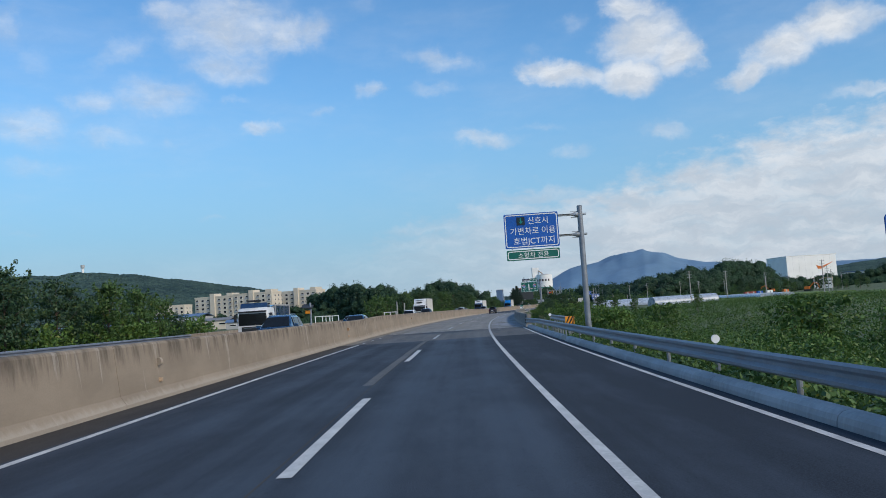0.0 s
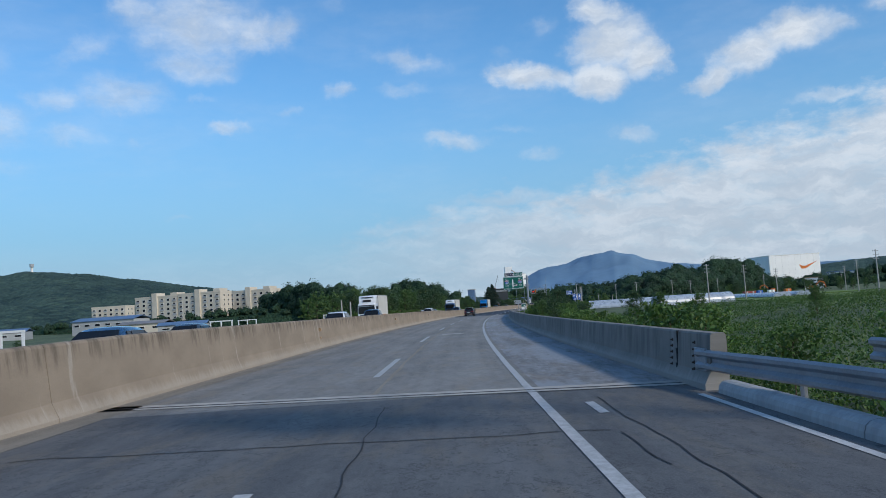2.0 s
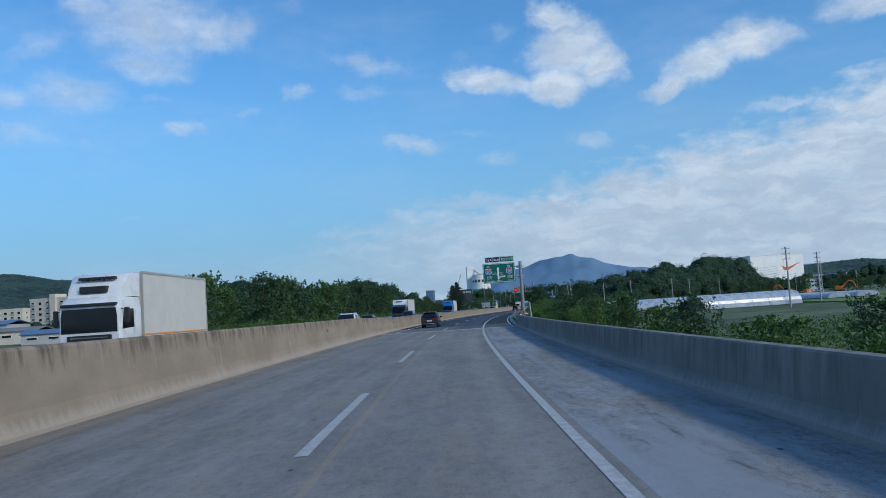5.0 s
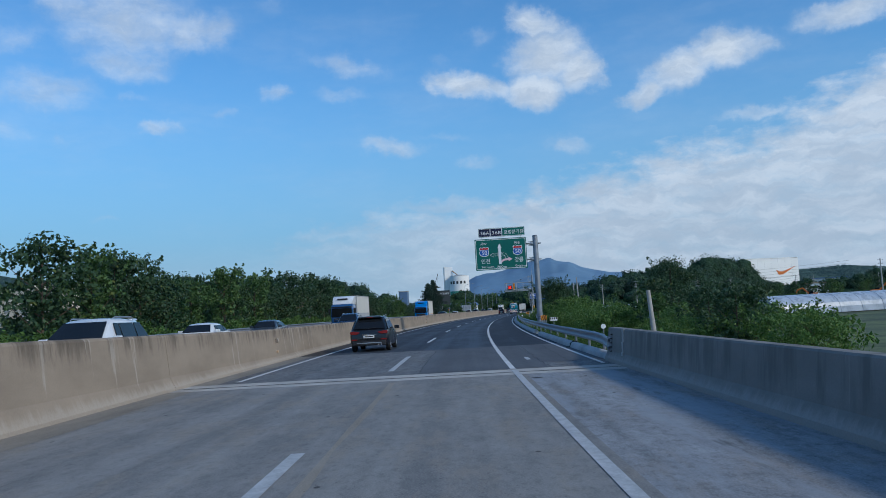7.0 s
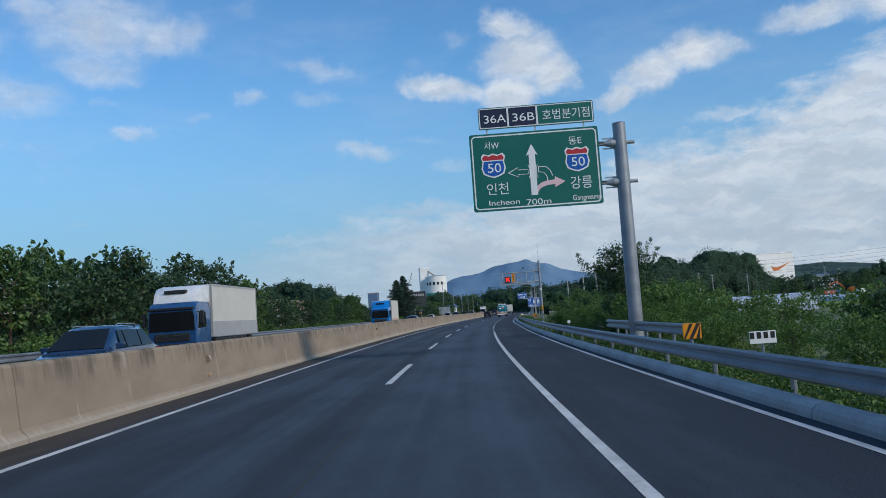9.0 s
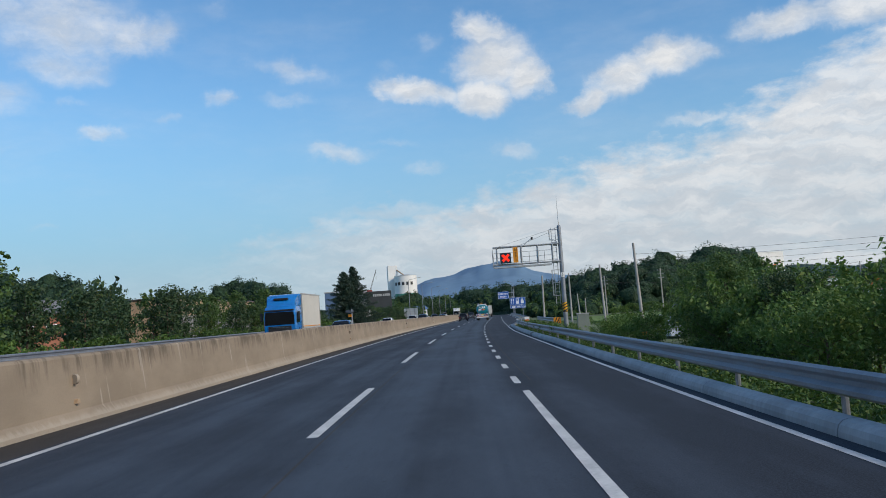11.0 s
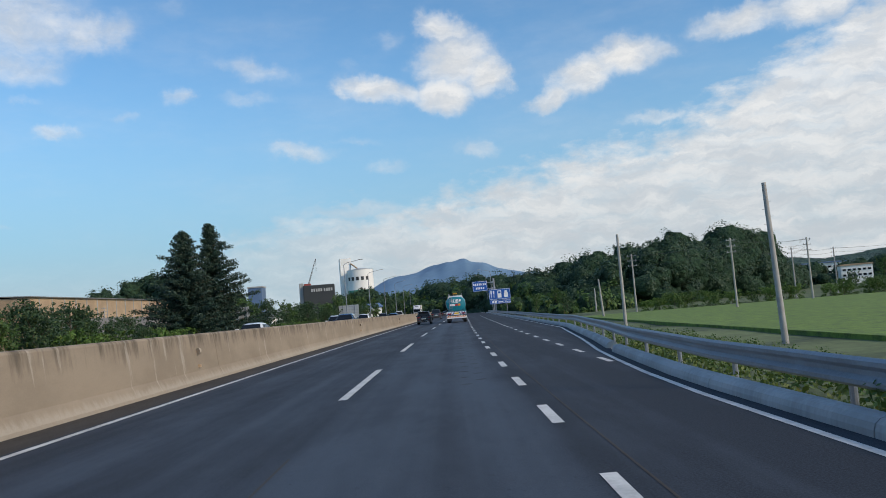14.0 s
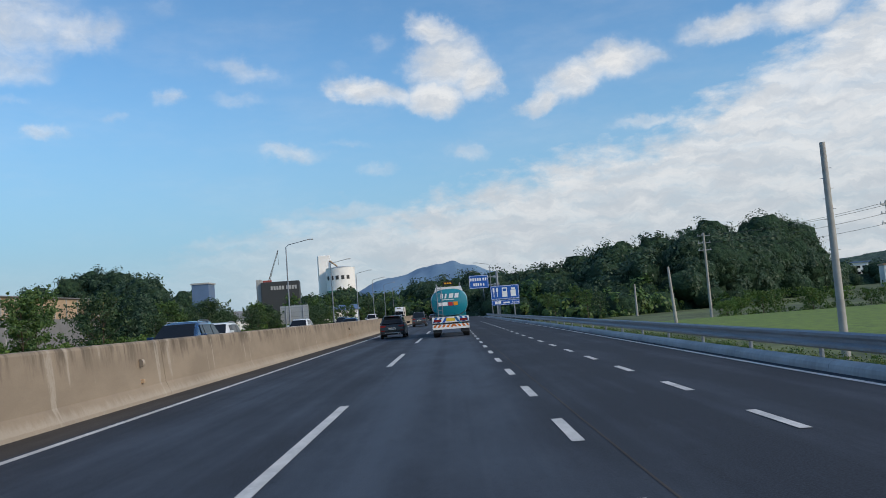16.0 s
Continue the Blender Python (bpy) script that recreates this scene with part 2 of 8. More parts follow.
def asphalt(name, base, wear, tracks, rough=0.5, tan=None, cracked=0.0, specks=0.0, used=0.0, mottle=0.0, washed=None):
    """Paving: grain, blotches, long streaks of wear along the way (UV: metres along, metres across)."""
    m = bpy.data.materials.new(name)
    m.use_nodes = True
    n = Nodes(m.node_tree)
    uv = n.add("ShaderNodeTexCoord").outputs["UV"]
    along = n.noise(n.stretch(uv, 0.02, 1.6), 1.0, 3.0)
    blot = n.noise(n.stretch(uv, 0.18, 0.55), 1.0, 5.0, 0.6)
    grain = n.noise(uv, 40.0, 2.0, 0.8)
    mid = n.noise(n.stretch(uv, 1.2, 3.0), 1.0, 5.0, 0.7)
    lane = n.add("ShaderNodeSeparateXYZ", {0: uv}).outputs[1]
    # two wheel tracks in each 3.6 m lane, polished by traffic
    band = n.math("COSINE", n.math("MULTIPLY", n.math("SUBTRACT", lane, 0.9), 2 * math.pi / 1.8))
    f = n.math("ADD", n.math("MULTIPLY", n.ramp(blot, 0.3, 0.7), 0.45), n.math("MULTIPLY", n.ramp(along, 0.3, 0.7), 0.35))
    f = n.math("ADD", f, n.math("MULTIPLY", band, tracks))
    if used:
        # the lane that most traffic takes is the palest, the shoulder stays dark
        mid_lane = n.math("MULTIPLY", n.ramp(lane, -0.4, 0.9), n.ramp(lane, 3.6, 2.7))
        f = n.math("ADD", f, n.math("MULTIPLY", n.math("SUBTRACT", mid_lane, n.math("MULTIPLY", n.ramp(lane, 3.0, 4.4), 1.1)), used))
    f = n.math("ADD", f, n.math("MULTIPLY", n.math("SUBTRACT", mid, 0.5), rough), clamp=True)
    col = n.mix(f, base, wear)
    if tan:
        spot = n.noise(n.stretch(uv, 0.22, 0.7), 1.7, 6.0, 0.7)
        col = n.mix(n.ramp(spot, 0.47, 0.66, 0.0, 0.75), col, tan)
    col = n.mix(n.ramp(grain, 0.35, 0.75, 0.0, 0.30), col, tuple(c * 1.6 for c in wear))
    coarse = n.noise(uv, 11.0, 3.0, 0.75)
    col = n.mix(n.ramp(coarse, 0.40, 0.30, 0.0, 0.55), col, tuple(c * 0.45 for c in base))
    if mottle:
        clod = n.noise(n.stretch(uv, 4.5, 6.5), 1.0, 4.0, 0.75)
        scuff = n.noise(n.stretch(uv, 0.5, 2.2), 1.0, 6.0, 0.7)
        col = n.mix(n.ramp(clod, 0.52, 0.36, 0.0, mottle), col, tuple(c * 0.55 for c in base))
        col = n.mix(n.ramp(scuff, 0.54, 0.70, 0.0, mottle), col, tuple(c * 1.15 for c in wear))
    if washed:
        film = n.noise(n.stretch(uv, 0.11, 0.62), 1.0, 6.0, 0.66)
        col = n.mix(n.ramp(film, 0.46, 0.60, 0.0, 0.8), col, washed)
        damp = n.noise(n.stretch(uv, 0.16, 0.9), 1.9, 6.0, 0.7)
        col = n.mix(n.ramp(damp, 0.58, 0.70, 0.0, 0.7), col, tuple(c * 0.45 for c in base))
    if specks:
        dots = n.add("ShaderNodeTexVoronoi", {"Vector": n.stretch(uv, 0.8, 1.3), "Scale": 1.0}).outputs["Distance"]
        col = n.mix(n.math("MULTIPLY", n.ramp(dots, 0.06, 0.035), specks), col, tuple(c * 0.25 for c in base))
    if cracked:
        web = n.noise(n.stretch(uv, 0.55, 0.8), 1.0, 6.0, 0.72)
        line = n.ramp(n.math("ABSOLUTE", n.math("SUBTRACT", web, 0.5)), 0.010, 0.002)
        line = n.math("MULTIPLY", line, n.ramp(blot, 0.42, 0.55))
        col = n.mix(n.math("MULTIPLY", line, cracked), col, tuple(c * 0.3 for c in base))
    bsdf = n.add("ShaderNodeBsdfPrincipled", {"Base Color": col, "Roughness": n.ramp(f, 0.0, 1.0, 0.9, 0.72), "Specular IOR Level": 0.3})
    b = n.add("ShaderNodeBump", {"Strength": 0.35, "Distance": 0.01, "Height": grain})
    m.node_tree.links.new(b.outputs[0], bsdf.inputs["Normal"])
    n.add("ShaderNodeOutputMaterial", {"Surface": bsdf.outputs[0]})
    return m


def streaked(name, base, dirt, lime, dirt_amount=0.85, lime_amount=0.6, top=1.5):
    """Old concrete wall: rain streaks that run down it, lime runs, blotches (UV: metres along, height)."""
    m = bpy.data.materials.new(name)
    m.use_nodes = True
    n = Nodes(m.node_tree)
    uv = n.add("ShaderNodeTexCoord").outputs["UV"]
    h = n.add("ShaderNodeSeparateXYZ", {0: uv}).outputs[1]
    run = n.noise(n.stretch(uv, 2.6, 0.35), 1.0, 4.0, 0.65)
    fleck = n.noise(n.stretch(uv, 5.0, 1.2), 1.3, 4.0, 0.65)
    blot = n.noise(n.stretch(uv, 0.35, 0.8), 1.0, 5.0, 0.6)
    grain = n.noise(uv, 30.0, 3.0, 0.7)
    wet = n.math("MULTIPLY", n.ramp(run, 0.42, 0.62), n.ramp(n.math("ADD", h, n.math("MULTIPLY", fleck, 0.9)), top - 0.28, top + 0.3))
    col = n.mix(n.ramp(blot, 0.32, 0.68), tuple(c * 0.86 for c in base), tuple(c * 1.1 for c in base))
    col = n.mix(n.math("MULTIPLY", wet, dirt_amount), col, dirt)
    run2 = n.noise(n.stretch(uv, 1.7, 0.16), 1.37, 3.0, 0.6)
    white = n.math("MULTIPLY", n.ramp(run2, 0.605, 0.65), n.ramp(fleck, 0.35, 0.55))
    col = n.mix(n.math("MULTIPLY", white, lime_amount), col, lime)
    low = n.math("MULTIPLY", n.ramp(n.math("SUBTRACT", h, n.math("MULTIPLY", fleck, 0.35)), 0.1, -0.08), 0.5)
    col = n.mix(low, col, lime)
    col = n.mix(n.ramp(grain, 0.4, 0.7, 0.0, 0.25), col, tuple(c * 0.7 for c in base))
    bsdf = n.add("ShaderNodeBsdfPrincipled", {"Base Color": col, "Roughness": 0.9, "Specular IOR Level": 0.2})
    b = n.add("ShaderNodeBump", {"Strength": 0.3, "Distance": 0.01, "Height": n.math("ADD", grain, blot)})
    m.node_tree.links.new(b.outputs[0], bsdf.inputs["Normal"])
    n.add("ShaderNodeOutputMaterial", {"Surface": bsdf.outputs[0]})
    return m


def foliage(name, dark, light, yellow=(0.16, 0.17, 0.03), through_light=0.25):
    """Leaves: each leaf its own shade, some light through them."""
    m = bpy.data.materials.new(name)
    m.use_nodes = True
    n = Nodes(m.node_tree)
    rnd = n.add("ShaderNodeNewGeometry").outputs["Random Per Island"]
    big = n.noise(n.add("ShaderNodeTexCoord").outputs["Object"], 0.25, 3.0)
    col = n.mix(n.ramp(n.math("ADD", n.math("MULTIPLY", rnd, 0.6), n.math("MULTIPLY", big, 0.5)), 0.2, 0.9, smooth=False), dark, light)
    col = n.mix(n.ramp(rnd, 0.93, 1.0, 0.0, 0.6, False), col, yellow)
    a = n.add("ShaderNodeBsdfPrincipled", {"Base Color": col, "Roughness": 0.55, "Specular IOR Level": 0.35})
    b = n.add("ShaderNodeBsdfTranslucent", {"Color": col})
    s = n.add("ShaderNodeMixShader", {0: through_light, 1: a.outputs[0], 2: b.outputs[0]})
    n.add("ShaderNodeOutputMaterial", {"Surface": s.outputs[0]})
    return m


def forest(name, dark, light, size):
    """A far wood: rounded crowns, dark between them, each its own green."""
    m = bpy.data.materials.new(name)
    m.use_nodes = True
    n = Nodes(m.node_tree)
    vec = n.add("ShaderNodeTexCoord").outputs["Object"]
    cell = n.add("ShaderNodeTexVoronoi", {"Vector": vec, "Scale": 1.0 / size, "Randomness": 1.0})
    own = n.add("ShaderNodeSeparateXYZ", {0: cell.outputs["Color"]}).outputs[0]
    big, small = n.noise(vec, 0.1 / size, 4.0), n.noise(vec, 4.0 / size, 4.0, 0.7)
    f = n.math("ADD", n.math("MULTIPLY", own, 0.45), n.math("MULTIPLY", n.ramp(big, 0.3, 0.7), 0.35))
    f = n.math("ADD", f, n.math("MULTIPLY", n.math("SUBTRACT", small, 0.5), 0.9), clamp=True)
    col = n.mix(f, dark, light)
    bsdf = n.add("ShaderNodeBsdfPrincipled", {"Base Color": col, "Roughness": 0.95, "Specular IOR Level": 0.1})
    dome = n.math("SUBTRACT", n.math("MULTIPLY", small, 0.5), cell.outputs["Distance"])
    b = n.add("ShaderNodeBump", {"Strength": 1.0, "Distance": size * 0.9, "Height": dome})
    m.node_tree.links.new(b.outputs[0], bsdf.inputs["Normal"])
    n.add("ShaderNodeOutputMaterial", {"Surface": bsdf.outputs[0]})
    return m


def glowing(name, colour, strength):
    m = bpy.data.materials.new(name)
    m.use_nodes = True
    n = Nodes(m.node_tree)
    e = n.add("ShaderNodeEmission", {"Color": (*colour, 1), "Strength": strength})
    n.add("ShaderNodeOutputMaterial", {"Surface": e.outputs[0]})
    return m


def paint(name, base, rough=0.3, coat=0.6):
    return surface(name, base, rough, vary=0.06, scale=1.2, fine=6, bump=0.0, coat=coat)


M = {
    "asphalt": asphalt("dark_asphalt", (0.0150, 0.0205, 0.0305), (0.049, 0.063, 0.087), 0.12, 0.35, used=0.32),
    "old": asphalt("worn_asphalt", (0.072, 0.078, 0.088), (0.145, 0.146, 0.148), 0.10, 1.0, (0.15, 0.135, 0.115), 0.5, 0.6, mottle=0.25),
    "deck": asphalt("bridge_deck_concrete", (0.135, 0.136, 0.138), (0.275, 0.262, 0.244), 0.09, 1.2, (0.235, 0.205, 0.17), 0.0, 0.9, mottle=0.25),
    "shoulder": asphalt("washed_concrete_shoulder", (0.125, 0.127, 0.13), (0.33, 0.34, 0.36), 0.0, 1.6, (0.21, 0.18, 0.15), 0.25, 0.9, mottle=0.4, washed=(0.27, 0.295, 0.33)),
    "rough": asphalt("broken_old_surface", (0.082, 0.087, 0.094), (0.19, 0.192, 0.196), 0.0, 1.7, (0.16, 0.152, 0.14), 1.0, 0.8, mottle=0.45),
    "seam": asphalt("dusty_seam", (0.19, 0.165, 0.135), (0.31, 0.275, 0.23), 0.0, 1.0),
    "blot": asphalt("oil_blot", (0.018, 0.023, 0.031), (0.038, 0.046, 0.061), 0.0),
    "dust": asphalt("dusty_gutter", (0.15, 0.135, 0.115), (0.28, 0.25, 0.21), 0.0, 1.0),
    "patch": asphalt("patched_asphalt", (0.066, 0.072, 0.084), (0.105, 0.108, 0.116), 0.05, 0.5, (0.085, 0.088, 0.098), 0.15, 0.4),
    "joint": surface("joint_concrete", (0.40, 0.38, 0.35), 0.9, vary=0.2, scale=0.8, coords="UV"),
    "rubber": surface("rubber_seal", (0.02, 0.02, 0.022), 0.8, vary=0.2),
    "gutter": asphalt("gutter_asphalt", (0.030, 0.027, 0.026), (0.060, 0.052, 0.046), 0.0),
    "line": surface("road_paint", (0.54, 0.54, 0.535), 0.65, vary=0.22, scale=1.5, fine=10, coords="UV", bump=0.25),
    "oldline": surface("worn_road_paint", (0.40, 0.41, 0.42), 0.75, vary=0.22, scale=5.0, fine=5, coords="UV", bump=0.25),
    "barrier": streaked("barrier_concrete", (0.310, 0.252, 0.193), (0.118, 0.096, 0.076), (0.47, 0.42, 0.36), 0.9, 0.6, 1.58),
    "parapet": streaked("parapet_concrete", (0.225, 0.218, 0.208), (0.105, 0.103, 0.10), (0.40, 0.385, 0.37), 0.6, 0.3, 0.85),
    "kerb": surface("kerb_concrete", (0.36, 0.37, 0.385), 0.85, vary=0.22, scale=0.7, coords="UV"),
    "zinc": surface("galvanised_steel", (0.26, 0.285, 0.325), 0.5, 0.5, vary=0.18, scale=1.5, bump=0.05),
    "steel": surface("painted_grey_steel", (0.40, 0.42, 0.44), 0.45, 0.3, vary=0.1, scale=1.0, bump=0.03),
    "pole": surface("concrete_pole", (0.36, 0.35, 0.34), 0.85, vary=0.15, scale=1.5),
    "dark": surface("dark_plastic", (0.018, 0.018, 0.02), 0.5, vary=0.2, bump=0.0),
    "tyre": surface("tyre_rubber", (0.022, 0.022, 0.023), 0.8, vary=0.2),
    "rim": surface("alloy_rim", (0.45, 0.46, 0.48), 0.3, 0.8, vary=0.1, bump=0.0),
    "chrome": surface("chrome", (0.6, 0.6, 0.62), 0.15, 1.0, vary=0.05, bump=0.0),
    "glass": surface("tinted_glass", (0.010, 0.012, 0.015), 0.06, 0.0, vary=0.1, bump=0.0, spec=0.35),
    "redlamp": surface("red_lamp_lens", (0.20, 0.010, 0.010), 0.2, vary=0.1, bump=0.0),
    "orangelamp": surface("amber_lens", (0.7, 0.25, 0.02), 0.25, vary=0.1, bump=0.0),
    "headlamp": surface("headlamp_lens", (0.6, 0.62, 0.64), 0.1, 0.2, vary=0.1, bump=0.0),
    "plate": surface("number_plate", (0.68, 0.68, 0.66), 0.5, vary=0.05, bump=0.0),
    "plateyellow": surface("yellow_number_plate", (0.75, 0.5, 0.05), 0.5, vary=0.05, bump=0.0),
    "signblue": surface("blue_sign_sheet", (0.004, 0.095, 0.42), 0.45, vary=0.08, scale=0.6, bump=0.0),
    "signgreen": surface("green_sign_sheet", (0.0, 0.12, 0.095), 0.45, vary=0.08, scale=0.6, bump=0.0),
    "signnavy": surface("navy_sign_sheet", (0.008, 0.012, 0.045), 0.45, vary=0.08, bump=0.0),
    "signwhite": surface("white_sign_sheet", (0.78, 0.79, 0.8), 0.45, vary=0.04, bump=0.0),
    "signred": surface("red_sign_sheet", (0.45, 0.02, 0.03), 0.45, vary=0.05, bump=0.0),
    "signpink": surface("pale_pink_sheet", (0.75, 0.52, 0.55), 0.45, vary=0.05, bump=0.0),
    "signorange": surface("orange_sign_sheet", (0.75, 0.28, 0.01), 0.45, vary=0.06, bump=0.0),
    "signyellow": surface("yellow_sheet", (0.75, 0.38, 0.01), 0.5, vary=0.06, bump=0.0),
    "signback": surface("bare_aluminium_sheet", (0.50, 0.51, 0.52), 0.45, 0.5, vary=0.08, bump=0.0),
    "unlit": surface("unlit_lamp_panel", (0.006, 0.02, 0.03), 0.4, vary=0.1, bump=0.0),
    "dimgreen": surface("dim_green_diodes", (0.0, 0.22, 0.2), 0.4, vary=0.1, bump=0.0),
    "redx": glowing("lit_red_diodes", (1.0, 0.035, 0.02), 1.3),
    "black": surface("black_paint", (0.012, 0.012, 0.013), 0.5, vary=0.1, bump=0.0),
    "bark": surface("bark", (0.10, 0.075, 0.055), 0.9, vary=0.35, scale=3.0, bump=0.5),
    "leaf": foliage("leaf_green", (0.046, 0.098, 0.030), (0.112, 0.196, 0.056), through_light=0.26),
    "leafwood": foliage("wood_leaf", (0.034, 0.070, 0.044), (0.058, 0.108, 0.060), (0.06, 0.10, 0.05), 0.25),
    "leafdark": foliage("leaf_dark_green", (0.026, 0.060, 0.028), (0.062, 0.116, 0.048), through_light=0.22),
    "leafkudzu": foliage("vine_leaf", (0.040, 0.090, 0.021), (0.096, 0.174, 0.038), (0.22, 0.21, 0.03), 0.25),
    "leafbush": foliage("bush_leaf", (0.060, 0.128, 0.032), (0.150, 0.255, 0.058), (0.22, 0.24, 0.05), 0.32),
    "needle": foliage("conifer_needles", (0.014, 0.038, 0.028), (0.042, 0.080, 0.055), (0.05, 0.06, 0.03), 0.1),
    "grass": foliage("grass_blades", (0.05, 0.09, 0.02), (0.14, 0.19, 0.045), (0.3, 0.27, 0.1)),
    "rice": surface("rice_field", (0.100, 0.172, 0.028), 0.9, vary=0.35, scale=1.2, fine=8, bump=0.8, tint=(0.125, 0.19, 0.034)),
    "soil": surface("soil_and_weeds", (0.05, 0.082, 0.03), 0.95, vary=0.5, scale=0.12, fine=12, bump=0.5, tint=(0.085, 0.11, 0.045)),
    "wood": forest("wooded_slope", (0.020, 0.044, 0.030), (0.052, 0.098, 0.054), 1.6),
    # Distance haze is painted into these greens, so they turn paler and bluer.
    "farhill": forest("hazed_forest", (0.036, 0.070, 0.074), (0.125, 0.195, 0.150), 11.0),
    # Blue of the hazy distance is put into the mountain's base colour.
    "mountain": surface("haze_blue_mountain", (0.125, 0.225, 0.34), 1.0, vary=0.10, scale=0.004, fine=7, bump=0.0),
    "cream": surface("cream_render", (0.62, 0.555, 0.46), 0.85, vary=0.07, scale=0.2, bump=0.0),
    "white": surface("white_cladding", (0.84, 0.84, 0.83), 0.6, vary=0.05, scale=0.1, bump=0.0),
    "greywall": surface("grey_cladding", (0.38, 0.39, 0.40), 0.7, vary=0.1, scale=0.1, bump=0.0),
    "brick": surface("red_brick_wall", (0.34, 0.14, 0.09), 0.85, vary=0.2, scale=0.5, bump=0.1),
    "roofblue": surface("blue_sheet_roof", (0.10, 0.17, 0.30), 0.5, vary=0.1, scale=0.3, bump=0.0),
    "roofgrey": surface("grey_roof", (0.20, 0.20, 0.21), 0.7, vary=0.15, scale=0.3, bump=0.0),
    "rust2": surface("rusty_bolt_steel", (0.06, 0.04, 0.03), 0.8, vary=0.3, scale=6.0),
    "rust": surface("weathered_tan_sheet", (0.42, 0.30, 0.20), 0.8, vary=0.2, scale=0.2, bump=0.0),
    "charcoal": surface("charcoal_panel", (0.035, 0.04, 0.045), 0.6, vary=0.15, scale=0.3, bump=0.0),
    "blackfilm": surface("black_mulch_film", (0.018, 0.018, 0.022), 0.4, vary=0.25, scale=0.8),
    "film": surface("greenhouse_film", (0.36, 0.41, 0.48), 0.3, vary=0.15, scale=0.8, bump=0.05),
    "orange": surface("orange_machine_paint", (0.62, 0.16, 0.02), 0.5, vary=0.1),
    "red": surface("red_paint", (0.26, 0.05, 0.04), 0.5, vary=0.1),
}

# ---------------------------------------------------------------- building helpers
RNG = np.random.default_rng(7)


def mesh_object(name, verts, faces, material, parent=None, label="", smooth=False, uvs=None):
    """One mesh object out of plain lists; uvs: one pair for each vertex."""
    me = bpy.data.meshes.new(name)
    me.from_pydata([tuple(v) for v in verts], [], [tuple(f) for f in faces])
    if uvs is not None:
        layer = me.uv_layers.new(name="UVMap")
        idx = np.empty(len(me.loops), dtype=np.int32)
        me.loops.foreach_get("vertex_index", idx)
        layer.data.foreach_set("uv", np.asarray(uvs, dtype=np.float32)[idx].ravel())
    me.materials.append(material)
    if smooth:
        me.polygons.foreach_set("use_smooth", np.ones(len(me.polygons), dtype=bool))
    me.update()
    ob = new(name, me)
    if parent is not None:
        ob.parent = parent
    if label:
        ob["label"] = label
    return ob


def part(name, bm, material, parent=None, label="", smooth=False):
    """Links a bmesh as one mesh object, under a thing or a part."""
    bmesh.ops.recalc_face_normals(bm, faces=bm.faces)
    me = bpy.data.meshes.new(name)
    bm.to_mesh(me)
    bm.free()
    me.materials.append(material)
    if smooth:
        me.polygons.foreach_set("use_smooth", np.ones(len(me.polygons), dtype=bool))
        me.set_sharp_from_angle(angle=radians(38))
    ob = new(name, me)
    if parent is not None:
        ob.parent = parent
    if label:
        ob["label"] = label
    return ob


def thing(name, label, category, m=None, group="", kind=""):
    """An Empty at the base of a thing, to hold its parts."""
    ob = new(name)
    ob.empty_display_size = 0.3
    if m is not None:
        ob.matrix_basis = m
    return tagged(ob, label, category, group, kind)


def add_box(bm, x0, x1, y0, y1, z0, z1, bevel=0.0, m=None):
    vs = [bm.verts.new(Vector(c)) for c in ((x0, y0, z0), (x1, y0, z0), (x1, y1, z0), (x0, y1, z0), (x0, y0, z1), (x1, y0, z1), (x1, y1, z1), (x0, y1, z1))]
    if m is not None:
        for v in vs:
            v.co = m @ v.co
    fs = [bm.faces.new([vs[i] for i in f]) for f in ((3, 2, 1, 0), (4, 5, 6, 7), (0, 1, 5, 4), (1, 2, 6, 5), (2, 3, 7, 6), (3, 0, 4, 7))]
    if bevel:
        es = list({e for f in fs for e in f.edges})
        bmesh.ops.bevel(bm, geom=es, offset=bevel, segments=2, affect="EDGES", profile=0.5)
    return bm


def box(x0, x1, y0, y1, z0, z1, bevel=0.0):
    return add_box(bmesh.new(), x0, x1, y0, y1, z0, z1, bevel)


def add_tube(bm, a, b, r0, r1=None, n=12, cap=True):
    """A tapered round bar from a to b."""
    a, b = Vector(a), Vector(b)
    r1 = r0 if r1 is None else r1
    q = (b - a).to_track_quat("Z", "Y").to_matrix()
    rings = []
    for p, r in ((a, r0), (b, r1)):
        rings.append([bm.verts.new(p + q @ Vector((math.cos(t) * r, math.sin(t) * r, 0))) for t in (2 * math.pi * i / n for i in range(n))])
    for i in range(n):
        bm.faces.new((rings[0][i], rings[0][(i + 1) % n], rings[1][(i + 1) % n], rings[1][i]))
    if cap:
        bm.faces.new(rings[0][::-1])
        bm.faces.new(rings[1])
    return bm


def tube(a, b, r0, r1=None, n=12):
    return add_tube(bmesh.new(), a, b, r0, r1, n)


def add_path(bm, pts, r, n=8):
    pts = [Vector(p) for p in pts]
    rings = []
    for i, p in enumerate(pts):
        d = pts[min(i + 1, len(pts) - 1)] - pts[max(i - 1, 0)]
        q = d.to_track_quat("Z", "Y").to_matrix()
        rings.append([bm.verts.new(p + q @ Vector((math.cos(t) * r, math.sin(t) * r, 0))) for t in (2 * math.pi * k / n for k in range(n))])
    for a, b in zip(rings, rings[1:]):
        k = min(range(n), key=lambda j: (b[j].co - a[0].co).length)
        for i in range(n):
            bm.faces.new((a[i], a[(i + 1) % n], b[(i + 1 + k) % n], b[(i + k) % n]))
    bm.faces.new(rings[0][::-1])
    bm.faces.new(rings[-1])
    return bm


